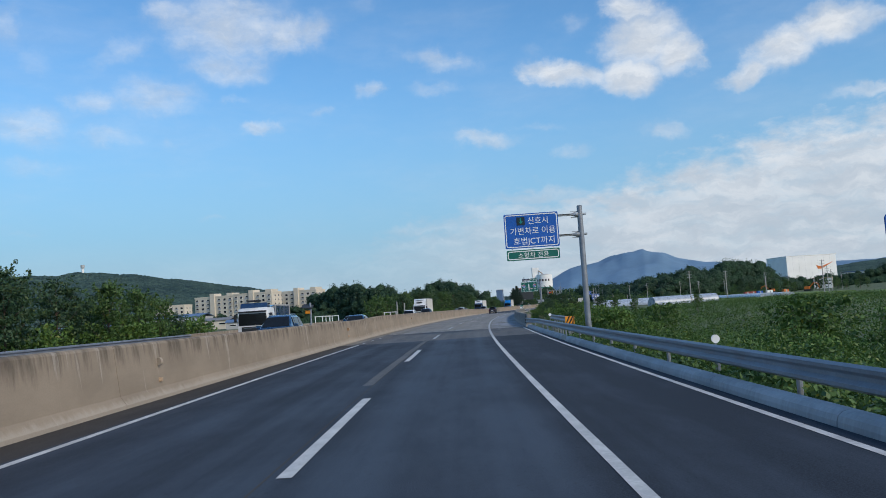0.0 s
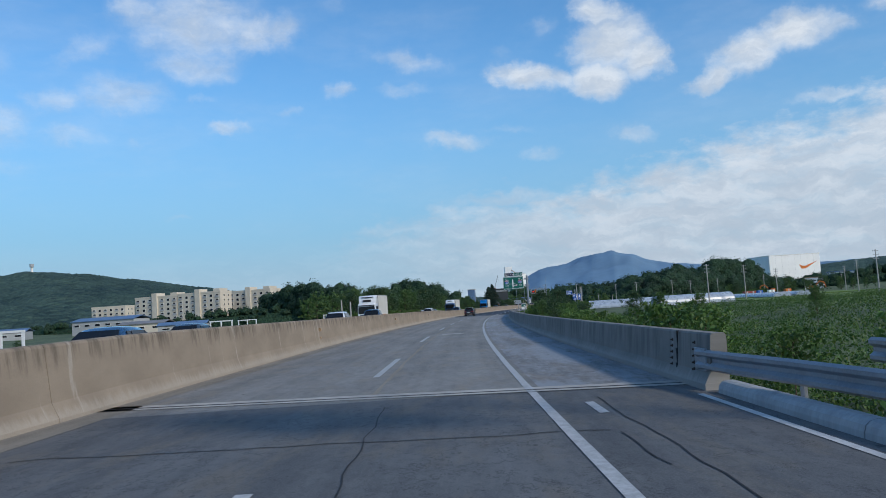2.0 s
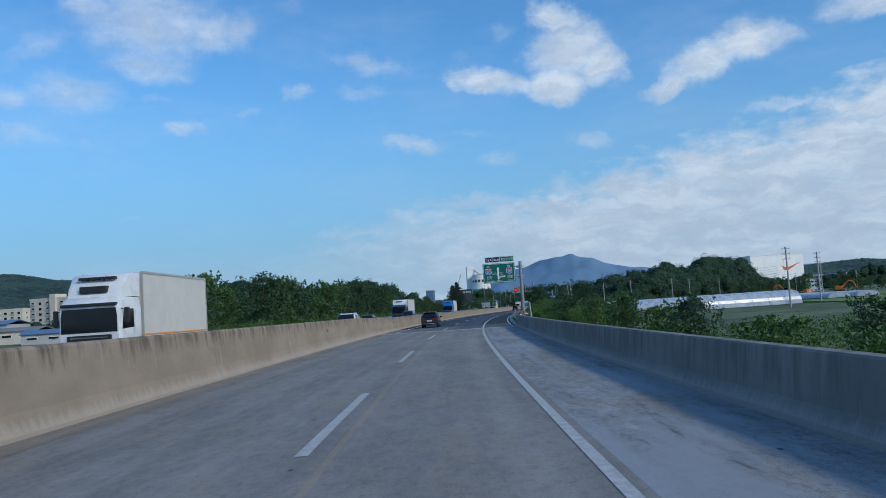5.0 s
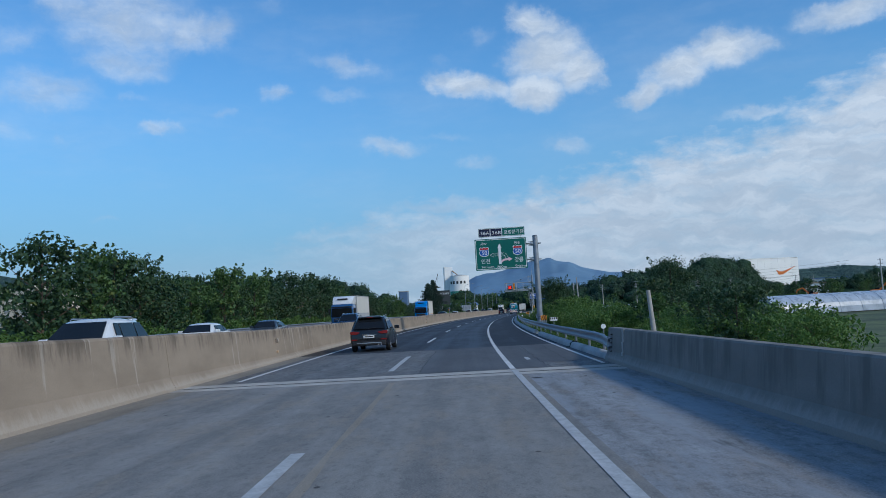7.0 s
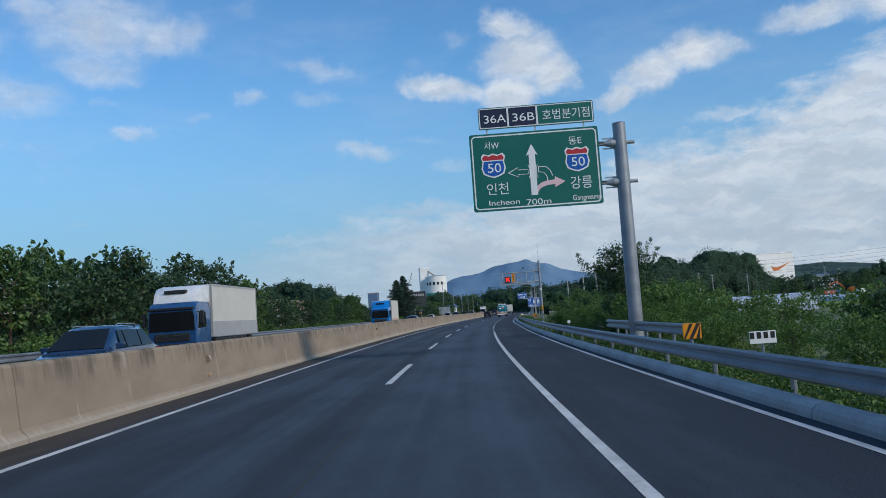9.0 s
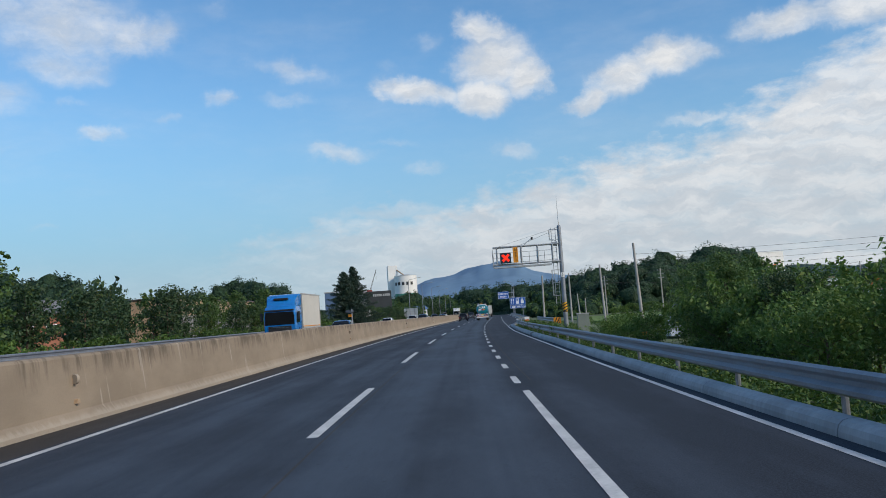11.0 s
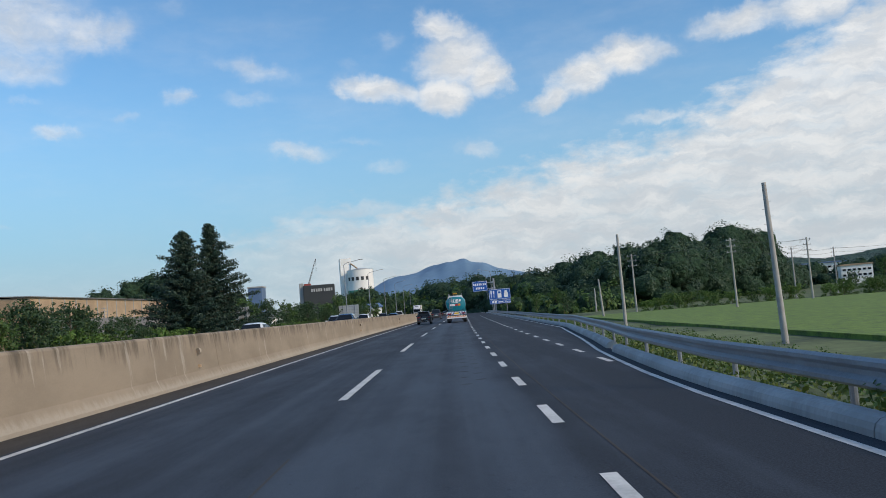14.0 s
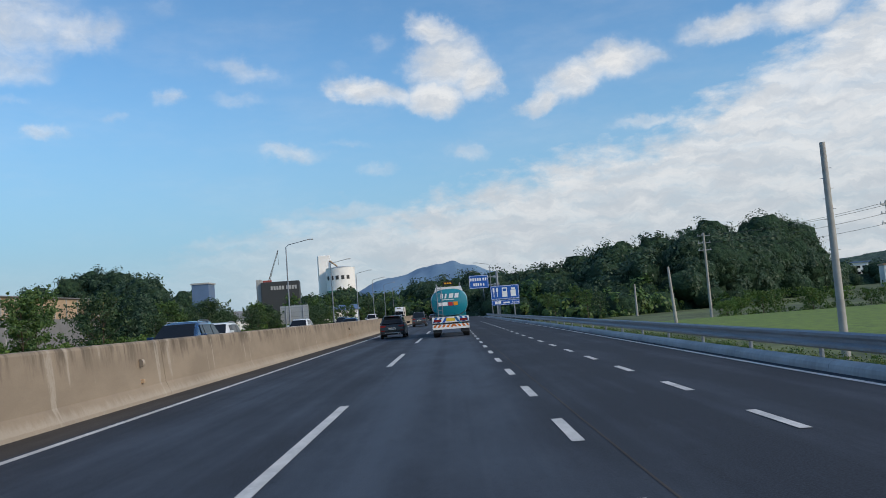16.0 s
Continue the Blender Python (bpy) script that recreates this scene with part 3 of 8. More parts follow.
def prism(points, y0, y1, bevel=0.0):
    """A plate whose outline lies in x and z, from y0 to y1."""
    bm = bmesh.new()
    front = [bm.verts.new((x, y0, z)) for x, z in points]
    back = [bm.verts.new((x, y1, z)) for x, z in points]
    n = len(points)
    bm.faces.new(front)
    bm.faces.new(back[::-1])
    for i in range(n):
        bm.faces.new((front[i], front[(i + 1) % n], back[(i + 1) % n], back[i]))
    if bevel:
        bmesh.ops.bevel(bm, geom=list(bm.edges), offset=bevel, segments=1, affect="EDGES")
    return bm


def rounded(x0, x1, z0, z1, r, n=5):
    pts = []
    for cx, cz, a0 in ((x1 - r, z1 - r, 0), (x0 + r, z1 - r, 90), (x0 + r, z0 + r, 180), (x1 - r, z0 + r, 270)):
        for i in range(n + 1):
            t = radians(a0 + 90 * i / n)
            pts.append((cx + r * math.cos(t), cz + r * math.sin(t)))
    return pts


def frame_plate(x0, x1, z0, z1, w, r, y0, y1):
    """A rounded frame of width w."""
    bm = bmesh.new()
    outer, inner = rounded(x0, x1, z0, z1, r), rounded(x0 + w, x1 - w, z0 + w, z1 - w, max(r - w, 0.01))
    rows = [[bm.verts.new((x, y, z)) for x, z in pts] for y in (y0, y1) for pts in (outer, inner)]
    n = len(outer)
    for i in range(n):
        j = (i + 1) % n
        bm.faces.new((rows[0][i], rows[0][j], rows[1][j], rows[1][i]))
        bm.faces.new((rows[0][j], rows[0][i], rows[2][i], rows[2][j]))
        bm.faces.new((rows[1][i], rows[1][j], rows[3][j], rows[3][i]))
    return bm


def lettering(name, text, size, x, z, y, material, parent, wide=0.0, align="LEFT", label="", thick=0.004, squeeze=1.0):
    """Writing that stands upright and faces -y, as a mesh of its own; wide: the width to fill."""
    cu = bpy.data.curves.new(name, "FONT")
    cu.body, cu.size, cu.align_x, cu.extrude = text, size, align, thick
    ob = bpy.data.objects.new(name, cu)
    scene.collection.objects.link(ob)
    bpy.context.view_layer.update()
    k = wide / ob.dimensions.x if wide and ob.dimensions.x else squeeze
    me = bpy.data.meshes.new_from_object(ob.evaluated_get(bpy.context.evaluated_depsgraph_get()))
    bpy.data.objects.remove(ob)
    me.transform(pose(x, y, z, 90, 0, 0) @ Matrix.Diagonal((k, 1, 1, 1)))
    me.materials.clear()
    me.materials.append(material)
    out = new(name, me)
    out.parent = parent
    out["label"] = label or "raised lettering"
    return out


def sweep(name, profile, s0, s1, step, material, parent=None, label="", closed=False, smooth=False, us=None, uv_z=False, caps=False):
    """Draws a profile of (u, z) along the road. us: shifts u by station; UV is metres along and across (or height)."""
    n = max(2, int(math.ceil((s1 - s0) / step)) + 1)
    verts, uvs = [], []
    across = [0.0]
    for (a, b), (c, d) in zip(profile, profile[1:]):
        across.append(across[-1] + math.hypot(c - a, d - b))
    for i in range(n):
        s = s0 + (s1 - s0) * i / (n - 1)
        du, dz = us(s) if us else (0, 0)
        for (u, z), w in zip(profile, across):
            verts.append(at(s, u + du, z + dz * (1 if z > 0.3 else 0)))
            uvs.append((s, z if uv_z else u))
    k = len(profile)
    faces = []
    for i in range(n - 1):
        for j in range(k if closed else k - 1):
            a, b = i * k + j, i * k + (j + 1) % k
            faces.append((a, b, b + k, a + k))
    if caps:
        faces.append(tuple(range(k - 1, -1, -1)))
        faces.append(tuple(range((n - 1) * k, n * k)))
    return mesh_object(name, verts, faces, material, parent, label, smooth, uvs)


def ribbon(name, u0, u1, s0, s1, z, material, parent=None, label="", step=4.0, fu0=None, fu1=None):
    """A flat strip of the road between two offsets, which may change along the way."""
    n = max(2, int(math.ceil((s1 - s0) / step)) + 1)
    verts, uvs, faces = [], [], []
    for i in range(n):
        s = s0 + (s1 - s0) * i / (n - 1)
        for u in ((fu0(s) if fu0 else u0), (fu1(s) if fu1 else u1)):
            verts.append(at(s, u, z))
            uvs.append((s, u))
    for i in range(n - 1):
        faces.append((2 * i, 2 * i + 1, 2 * i + 3, 2 * i + 2))
    return mesh_object(name, verts, faces, material, parent, label, False, uvs)


def lerp(x, xs, ys):
    return float(np.interp(x, xs, ys))


def edge_right(s):
    """Offset of the solid edge line on the right; the way widens for an exit lane."""
    return lerp(s, (0, 305, 331, 350, 359, 367, 384, 396, 410, 440, 900), (6.2, 6.2, 5.95, 6.0, 6.55, 7.35, 8.7, 8.75, 8.9, 9.1, 9.2))


# ---------------------------------------------------------------- ground
def ground_height(s, u):
    d = max(0.0, u - 7.6) if u > 0 else max(0.0, -18.6 - u)
    bridge = lerp(s, (40, 75, 185, 215), (0, 1, 1, 0))
    if u > 0:
        wild = lerp(d, (0, 2, 8, 20, 40, 65, 110, 300, 700, 4000), (-0.25, -0.5, -1.6, -1.9, -0.9, -0.9, -2.6, -2.0, 6, 12))
        field = lerp(d, (0, 2, 6, 150, 300, 700, 4000), (-0.3, -0.6, -1.7, -1.8, 2, 6, 12))
        z = wild + (field - wild) * lerp(s, (190, 240), (0, 1))
        return z - bridge * lerp(d, (0, 0.5, 14, 30), (2.5, 2.5, 0.6, 0))
    wild = lerp(d, (0, 2, 8, 60, 250, 500, 900, 4000), (-0.2, -0.5, -1.5, -2.2, 1.0, 7.0, 16, 20))
    return wild - bridge * lerp(d, (0, 1, 20, 60), (2.5, 2.5, 1.5, 0))


def build_ground():
    us = [-4000, -2000, -1000, -600, -400, -280, -200, -140, -100, -70, -50, -40, -32, -27, -23, -20.5, -18.7, -18.4, -6.2, 0, 6.2, 7.5, 8.4, 9.6, 11.5, 14, 18,
          24, 32, 42, 55, 70, 90, 115, 150, 200, 280, 400, 600, 1000, 2000, 4000]
    ss = [-1500, -500, -200, -100] + list(np.arange(-60, 561, 8.0)) + [590, 640, 720, 850, 1100, 1600, 2500, 4200]
    verts, faces = [], []
    for s in ss:
        for u in us:
            inside = -18.5 < u < 7.6
            extra = lerp(s, (340, 400), (0, 3.2)) if u > 7 else 0.0
            z = -0.35 if inside else ground_height(s, u - extra if u > 7 else u)
            if inside and 66 < s < 194:
                z = -3.4
            p = at(s, u, z)
            p.z += 0.25 * (noise.noise((p.x * 0.06, p.y * 0.06, 3.1))) if not inside else 0
            verts.append(p)
    k = len(us)
    for i in range(len(ss) - 1):
        for j in range(k - 1):
            a = i * k + j
            faces.append((a, a + 1, a + 1 + k, a + k))
    tagged(mesh_object("ground", verts, faces, M["soil"], smooth=True), "rough soil and weeds beside the road", "ground", kind="structure")


build_ground()


# ---------------------------------------------------------------- roadway
OPP = 0.36  # the oncoming lanes lie higher, on the outside of the bend


def cross_strip(name, u0, u1, s0, s1, width, z, material, parent, wave=0.0):
    """A narrow strip across the road whose station goes from s0 to s1."""
    n = 28
    verts, uvs, faces = [], [], []
    for i in range(n + 1):
        u, s = u0 + (u1 - u0) * i / n, s0 + (s1 - s0) * i / n + wave * noise.noise((i * 0.7, s0, 0))
        for d in (0.0, width):
            verts.append(at(s + d, u, z))
            uvs.append((s + d, u))
        if i:
            faces.append((2 * i - 2, 2 * i, 2 * i + 1, 2 * i - 1))
    return mesh_object(name, verts, faces, material, parent, "", False, uvs)


def blot(name, s, u, w, l, material, parent):
    """A small stain with a ragged outline."""
    n = 14
    verts, uvs = [], []
    for i in range(n):
        a = 2 * math.pi * i / n
        k = 1 + 0.8 * noise.noise((math.cos(a) * 1.6 + s, math.sin(a) * 1.6, u))
        verts.append(at(s + math.sin(a) * l * k, u + math.cos(a) * w * k, 0.004))
        uvs.append((s + math.sin(a) * l, u + math.cos(a) * w))
    return mesh_object(name, verts, [tuple(range(n))], material, parent, "", False, uvs)


def build_road():
    road = tagged(thing("road", "dark asphalt carriageway with a concrete bridge deck", "road"), kind="structure")
    ribbon("pavement_near", -4.5, 6.55, -60, 47.6, 0.0, M["asphalt"], road)
    ribbon("gutter_strip", -5.6, -4.5, -60, 47.6, 0.0, M["gutter"], road)
    ribbon("pavement_worn", -5.6, 6.7, 47.6, 65.2, -0.002, M["old"], road, step=2)
    ribbon("dusty_edge", -5.6, -4.75, 48, 193.6, 0.004, M["dust"], road, fu1=lambda s: -4.75 + 0.35 * noise.noise((s * 0.12, 2, 0)), step=2)
    ribbon("dusty_edge", -5.6, -4.75, 195.4, 209.6, 0.004, M["dust"], road)
    cross_strip("bridge_joint_plate", -5.6, 6.7, 66.5, 64.45, 0.9, 0.004, M["joint"], road)
    ribbon("bridge_deck", -5.6, 3.8, 65.2, 193.6, 0.0, M["deck"], road)
    ribbon("deck_shoulder", 3.8, 6.7, 65.2, 193.6, 0.0, M["shoulder"], road)
    ribbon("bridge_joint_plate", -5.6, 6.7, 193.6, 195.4, 0.0, M["joint"], road, step=1)
    ribbon("pavement_patched", -5.6, 6.7, 195.4, 209.6, -0.002, M["rough"], road, step=2)
    ribbon("pavement_far", -4.5, 0, 209.6, 1500, 0.0, M["asphalt"], road, fu1=lambda s: edge_right(s) + 0.4)
    ribbon("gutter_strip", -5.6, -4.5, 209.6, 1500, 0.0, M["gutter"], road)
    cross_strip("joint_seal", -5.5, 6.6, 66.85, 64.8, 0.12, 0.008, M["rubber"], road)
    cross_strip("joint_seal", -5.5, 6.6, 66.5, 64.45, 0.05, 0.008, M["rubber"], road)
    ribbon("joint_seal", -5.5, 6.6, 194.3, 194.42, 0.006, M["rubber"], road, step=1)
    # repairs and cracks in the worn stretches
    for u0, u1, s0, s1 in ((0.9, 4.6, 195.6, 205.2), (0.94, 4.6, 205.2, 208.8), (0.36, 4.6, 208.8, 209.6), (4.64, 6.7, 197.6, 209.6)):
        ribbon("asphalt_patch", u0, u1, s0, s1, 0.004, M["patch"], road, step=1)
    for u, s0, s1, drift in ((1.0, 48.2, 64.0, -0.15), (4.58, 49, 63.5, -0.05), (4.2, 57.5, 59.7, -0.3), (4.62, 195.6, 209, 0.0), (0.9, 196, 208, 0.05), (5.4, 198, 209, 0.3)):
        f = lambda s, u=u, s0=s0, d=drift, w=0.0: u + d * (s - s0) / 14 + 0.10 * noise.noise((s * 0.9, u, 0))
        ribbon("crack", 0, 0, s0, s1, 0.006, M["rubber"], road, step=0.5, fu0=f, fu1=lambda s, f=f: f(s) + 0.022)
    ribbon("pale_patch", 0.74, 2.2, 103.4, 104.6, 0.004, M["joint"], road, step=1)
    ribbon("lane_seam", -0.42, -0.30, 20, 47, 0.003, M["old"], road, fu0=lambda s: -0.48 - 0.1 * noise.noise((s * 0.4, 0, 0)), fu1=lambda s: -0.2)
    ribbon("deck_seam", 0.0, 0.0, 66, 193, 0.003, M["seam"], road, fu0=lambda s: 0.36 + 0.06 * noise.noise((s * 0.2, 1, 0)), fu1=lambda s: 0.47 + 0.08 * noise.noise((s * 0.5, 1.2, 0)), step=1)
    for u, s0, s1 in ((0.21, 209.7, 345), (3.86, 286, 420), (-0.22, -40, 47)):
        ribbon("paving_joint", 0, 0, s0, s1, 0.004, M["gutter"], road, step=2, fu0=lambda s, u=u: u + 0.02 * noise.noise((s * 0.3, u, 0)), fu1=lambda s, u=u: u + 0.03 + 0.02 * noise.noise((s * 0.3, u, 0)))
    for s, u0, u1 in ((60.2, -4.0, 4.1), (56.0, -3.6, 3.0)):
        cross_strip("crack", u0, u1, s + 0.3, s - 0.3, 0.035, 0.006, M["rubber"], road, 0.12)
    # dark blots of oil in the wheel path past the gantry, and small dark marks on the deck
    for i in range(26):
        s = 352.5 + i * 0.85
        blot("oil_blot", s, 2.62 + (0.16 if i % 2 else -0.16) + 0.06 * noise.noise((s, 0, 0)), 0.12, 0.15 + 0.05 * noise.noise((s, 3, 0)), M["blot"], road)
    for s, u, a, b in ((192.3, 3.95, 0.12, 0.2), (109.0, 5.84, 0.2, 0.3), (176.0, 1.4, 0.1, 0.15), (88, 1.9, 0.08, 0.13), (97, 5.0, 0.09, 0.12), (129, -2.2, 0.1, 0.16), (213.5, 2.3, 0.1, 0.16)):
        blot("dark_mark", s, u, a, b, M["rubber"], road)
    # opposite carriageway
    back = tagged(thing("opposite_road", "asphalt carriageway for oncoming traffic", "road"), kind="structure")
    ribbon("pavement_opposite", -17.9, -6.1, -60, 62, OPP, M["asphalt"], back)
    ribbon("bridge_deck_opposite", -17.9, -6.1, 62, 194, OPP, M["deck"], back)
    ribbon("pavement_opposite", -17.9, -6.1, 194, 1500, OPP, M["asphalt"], back)
    for u in (-6.9, -14.2):
        ribbon("edge_line", u, u + 0.15, -60, 900, OPP + 0.005, M["line"], back)
    for i in range(40):
        ribbon("lane_dash", -10.65, -10.5, i * 20 - 40, i * 20 - 32, OPP + 0.005, M["line"], back, step=8)
    # bridge slab edges
    for u0, u1 in ((-18.3, 7.0),):
        sweep("bridge_slab", [(u0, -0.08), (u1, -0.08), (u1, -1.2), (u0, -1.2)], 65.5, 194.5, 8, M["parapet"], road, closed=True)


build_road()
DASHES = [-31, -11, 9, 28.7, 49.5, 71, 93.5, 115.8, 134.6, 153.3, 175.2, 197.1, 219, 241, 260.6, 278.7, 296.7, 314.8, 332.4, 351.2, 369.2, 388.0, 406.7]
DASHES += [406.7 + 19.4 * i for i in range(1, 26)]


def build_markings():
    marks = tagged(thing("road_markings", "white painted lane lines, some worn", "road marking"), kind="structure")
    for s in DASHES:
        worn = 45 < s < 205
        ribbon("lane_dash", -0.09, 0.09, s, s + 7.9, 0.008, M["oldline" if worn else "line"], marks, "worn white lane dash" if worn else "", step=2)
    ribbon("edge_line", -4.38, -4.22, -60, 47.5, 0.006, M["line"], marks)
    ribbon("edge_line", -4.38, -4.22, 196, 1000, 0.006, M["line"], marks)
    for s in (49.0, 53.0, 57.5):
        ribbon("edge_line", -4.36, -4.24, s, s + 1.4, 0.006, M["oldline"], marks, step=1)
    ribbon("lane_line", 3.505, 3.655, -60, 47.6, 0.006, M["line"], marks)
    ribbon("lane_line", 3.50, 3.66, 47.6, 195, 0.008, M["oldline"], marks, "worn white solid lane line")
    ribbon("lane_line", 3.505, 3.655, 195.5, 283.5, 0.006, M["line"], marks)
    for i in range(110):
        s = lerp(i, (0, 5, 14, 21, 121), (285.3, 310.1, 356.4, 390.2, 883.2))
        ribbon("short_dash", 3.46, 3.62, s, s + 1.95, 0.006, M["line"], marks, step=2.0)
    for i in range(2, 34):
        s = 346.6 + 4.33 * i
        ribbon("exit_dash", 6.03, 6.18, s, s + 1.68, 0.010, M["line"], marks, step=1.8)
    ribbon("edge_line", 0, 0, -60, 63, 0.006, M["line"], marks, fu0=lambda s: edge_right(s) - 0.06, fu1=lambda s: edge_right(s) + 0.06)
    ribbon("edge_line", 0, 0, 196, 1000, 0.006, M["line"], marks, fu0=lambda s: edge_right(s) - 0.06, fu1=lambda s: edge_right(s) + 0.06)
    for s, u in ((61.5, 4.6), (199.2, 4.6)):
        ribbon("old_arrow", u - 0.35, u - 0.2, s, s + 1.4, 0.006, M["oldline"], marks, "worn white arrow stub", step=1)


build_markings()


# ---------------------------------------------------------------- median barrier, parapets, kerbs and rails
def barrier_top(s):
    return lerp(s, (0, 58, 70, 185, 205, 270, 310, 900), (1.42, 1.42, 1.60, 1.60, 1.38, 1.36, 1.50, 1.52))


def build_barrier():
    wall = tagged(thing("median_barrier", "stained tan concrete median barrier with rain streaks", "barrier"), kind="structure")
    prof = [(-5.48, -0.01), (-5.48, 0.08), (-5.62, 0.33), (-5.74, 1.40), (-5.77, 1.45), (-5.83, 1.47), (-5.97, 1.47), (-6.02, 1.40), (-6.12, 0.33), (-6.26, 0.08), (-6.26, -0.01)]
    cuts = [-60, -22, 18, 62.2, 64.9, 107, 150, 172.0, 176.5, 194.2, 234, 274, 321.5, 362, 402, 442, 482, 560, 700, 1000]
    for a, b in zip(cuts, cuts[1:]):
        sweep("barrier_length", prof, a + 0.012, b - 0.012, 4, M["barrier"], wall, us=lambda s: (0.0, barrier_top(s) - 1.47), uv_z=True, smooth=False, caps=True)


def build_parapet(name, u, s0, s1, top, face, label):
    p = tagged(thing(name, label, "parapet"), kind="structure")
    k = face
    prof = [(u, -0.01), (u, 0.10), (u + 0.10 * k, 0.30), (u + 0.16 * k, top - 0.03), (u + 0.19 * k, top), (u + 0.40 * k, top), (u + 0.43 * k, top - 0.04), (u + 0.43 * k, -1.2), (u + 0.05 * k, -1.2)]
    n = max(1, round((s1 - s0) / 20))
    for i in range(n):
        a, b = s0 + (s1 - s0) * i / n, s0 + (s1 - s0) * (i + 1) / n
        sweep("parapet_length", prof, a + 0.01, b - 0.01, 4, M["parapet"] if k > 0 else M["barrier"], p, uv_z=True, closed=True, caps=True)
    return p


def w_beam(z):
    """Profile of a two-wave steel rail about its height z; its face is towards the road."""
    return [(0.0, z + 0.18), (-0.05, z + 0.14), (-0.05, z + 0.085), (0.015, z + 0.03), (0.015, z - 0.03), (-0.05, z - 0.085), (-0.05, z - 0.14), (0.0, z - 0.18)]


def build_rail(name, s0, s1, offset, z, side, label, step=2.0, posts=True, group="guard rails"):
    """A guard rail: rail sheets end to end, and a post with a spacer every few metres."""
    r = tagged(thing(name, label, "guard rail", group=group))
    k = 1 if side > 0 else -1
    prof = [(x * k, h) for x, h in w_beam(z)]
    prof = prof + [(x + 0.004 * k, h) for x, h in prof[::-1]]
    a = s0
    while a < s1 - 0.5:
        b = min(a + 8.0, s1)
        sweep("rail_sheet", prof, a, b + 0.02, 2, M["zinc"], r, us=lambda s: (offset(s), 0.0), closed=True)
        a = b
    if posts:
        s, shared, pad = s0 + 0.8, None, None
        while s < s1:
            if shared is None:
                bm = tube((0, 0, -0.9), (0, 0, z + 0.12), 0.05, n=10)
                shared = part("post", bm, M["zinc"], r)
                pad = part("spacer", box(-0.12 * k, -0.04 * k, -0.05, 0.05, z - 0.10, z + 0.08, 0.01), M["zinc"], r)
                o, q = shared, pad
            else:
                o, q = new("post", shared.data), new("spacer", pad.data)
                o.parent = q.parent = r
            o.matrix_basis = stand(s, offset(s) + 0.16 * k, 0.0)
            q.matrix_basis = stand(s, offset(s) + 0.16 * k, 0.0)
            s += step
    return r


def delineator(s, u, z, up, label):
    """A round reflector on a bracket."""
    d = thing("road_reflector", label, "reflector", stand(s, u, z), "road reflectors")
    part("disc", tube((0, -0.02, up), (0, 0.02, up), 0.085, n=20), M["signwhite"], d, "pale round reflector")
    part("bracket", box(-0.015, 0.015, -0.012, 0.03, -0.02, up, 0.003), M["zinc"], d)
    return d


build_barrier()
for s in (20.4, 52.2, 94.2, 133.4, 171, 206.4, 244, 283, 320.3, 360, 400.4, 440, 480):
    hgt = barrier_top(s) * 0.64
    d = thing("road_reflector", "round reflector with a small amber box below, on the median barrier", "reflector", stand(s, -5.64, hgt), "road reflectors")
    part("disc", tube((0.0, -0.03, 0.0), (0.03, 0.03, 0), 0.10, n=20), M["rust"] if 40 < s < 140 else M["barrier"], d, "dusty round reflector")
    part("bracket", box(-0.08, 0.02, -0.012, 0.02, -0.02, 0.02, 0.004), M["rust"], d)
    part("amber_box", box(-0.02, 0.08, -0.05, 0.05, -0.50, -0.40, 0.012), M["rust"], d, "weathered amber box")
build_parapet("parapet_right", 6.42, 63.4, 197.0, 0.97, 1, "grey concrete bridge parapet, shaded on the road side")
build_parapet("parapet_opposite", -17.6, 57.0, 190.0, 1.22, -1, "tan concrete parapet beyond the oncoming lanes")


def parapet_face(z):
    return 6.42 + 0.10 + 0.06 * (z - 0.3) / 0.64


def parapet_end(name, label, s_plate, s_bolts, s_groove, wide):
    """Steel fittings where a guard rail meets the parapet: end plate, rows of bolts, and the joint beside them."""
    t = thing(name, label, "rail fitting", group="rail fittings")
    bm = bmesh.new()
    add_box(bm, -0.03, 0.02, -0.32, 0.32, -0.20, 0.20, 0.012)
    p = part("end_plate", bm, M["zinc"], t)
    p.matrix_basis = stand(s_plate, parapet_face(0.5), 0.5)
    proto = None
    for s in s_bolts:
        for i in range(5):
            z = 0.30 + 0.12 * i
            if proto is None:
                b = proto = part("bolt", add_tube(tube((-0.05, 0, 0), (0.03, 0, 0), 0.016, n=8), (-0.015, 0.0, 0), (0.02, 0, 0), 0.032, n=8), M["rust2"], t, "rusty bolt")
            else:
                b = new("bolt", proto.data)
                b.parent = t
            b.matrix_basis = stand(s, parapet_face(z), z)
    bm = bmesh.new()
    for z0, z1 in ((0.12, 0.34), (0.34, 0.62), (0.62, 0.965)):
        c = (z0 + z1) / 2
        add_box(bm, -0.006, 0.05, -wide / 2, wide / 2, z0, z1, m=Matrix.Translation((parapet_face(c) - 6.52 - 0.012, 0.03 * noise.noise((c * 9, s_plate, 0)) if wide < 0.1 else 0.0, 0)))
    g = part("joint", bm, M["rubber"] if wide < 0.1 else M["pole"], t, "dark open joint")
    g.matrix_basis = stand(s_groove, 6.52, 0)
    return t


parapet_end("rail_fitting", "rail end plate and rusty bolts on the parapet end", 63.9, (64.3, 65.8), 65.45, 0.05)
parapet_end("rail_fitting", "rail end plate and rusty bolts on the parapet end", 196.7, (196.35,), 194.75, 0.22)


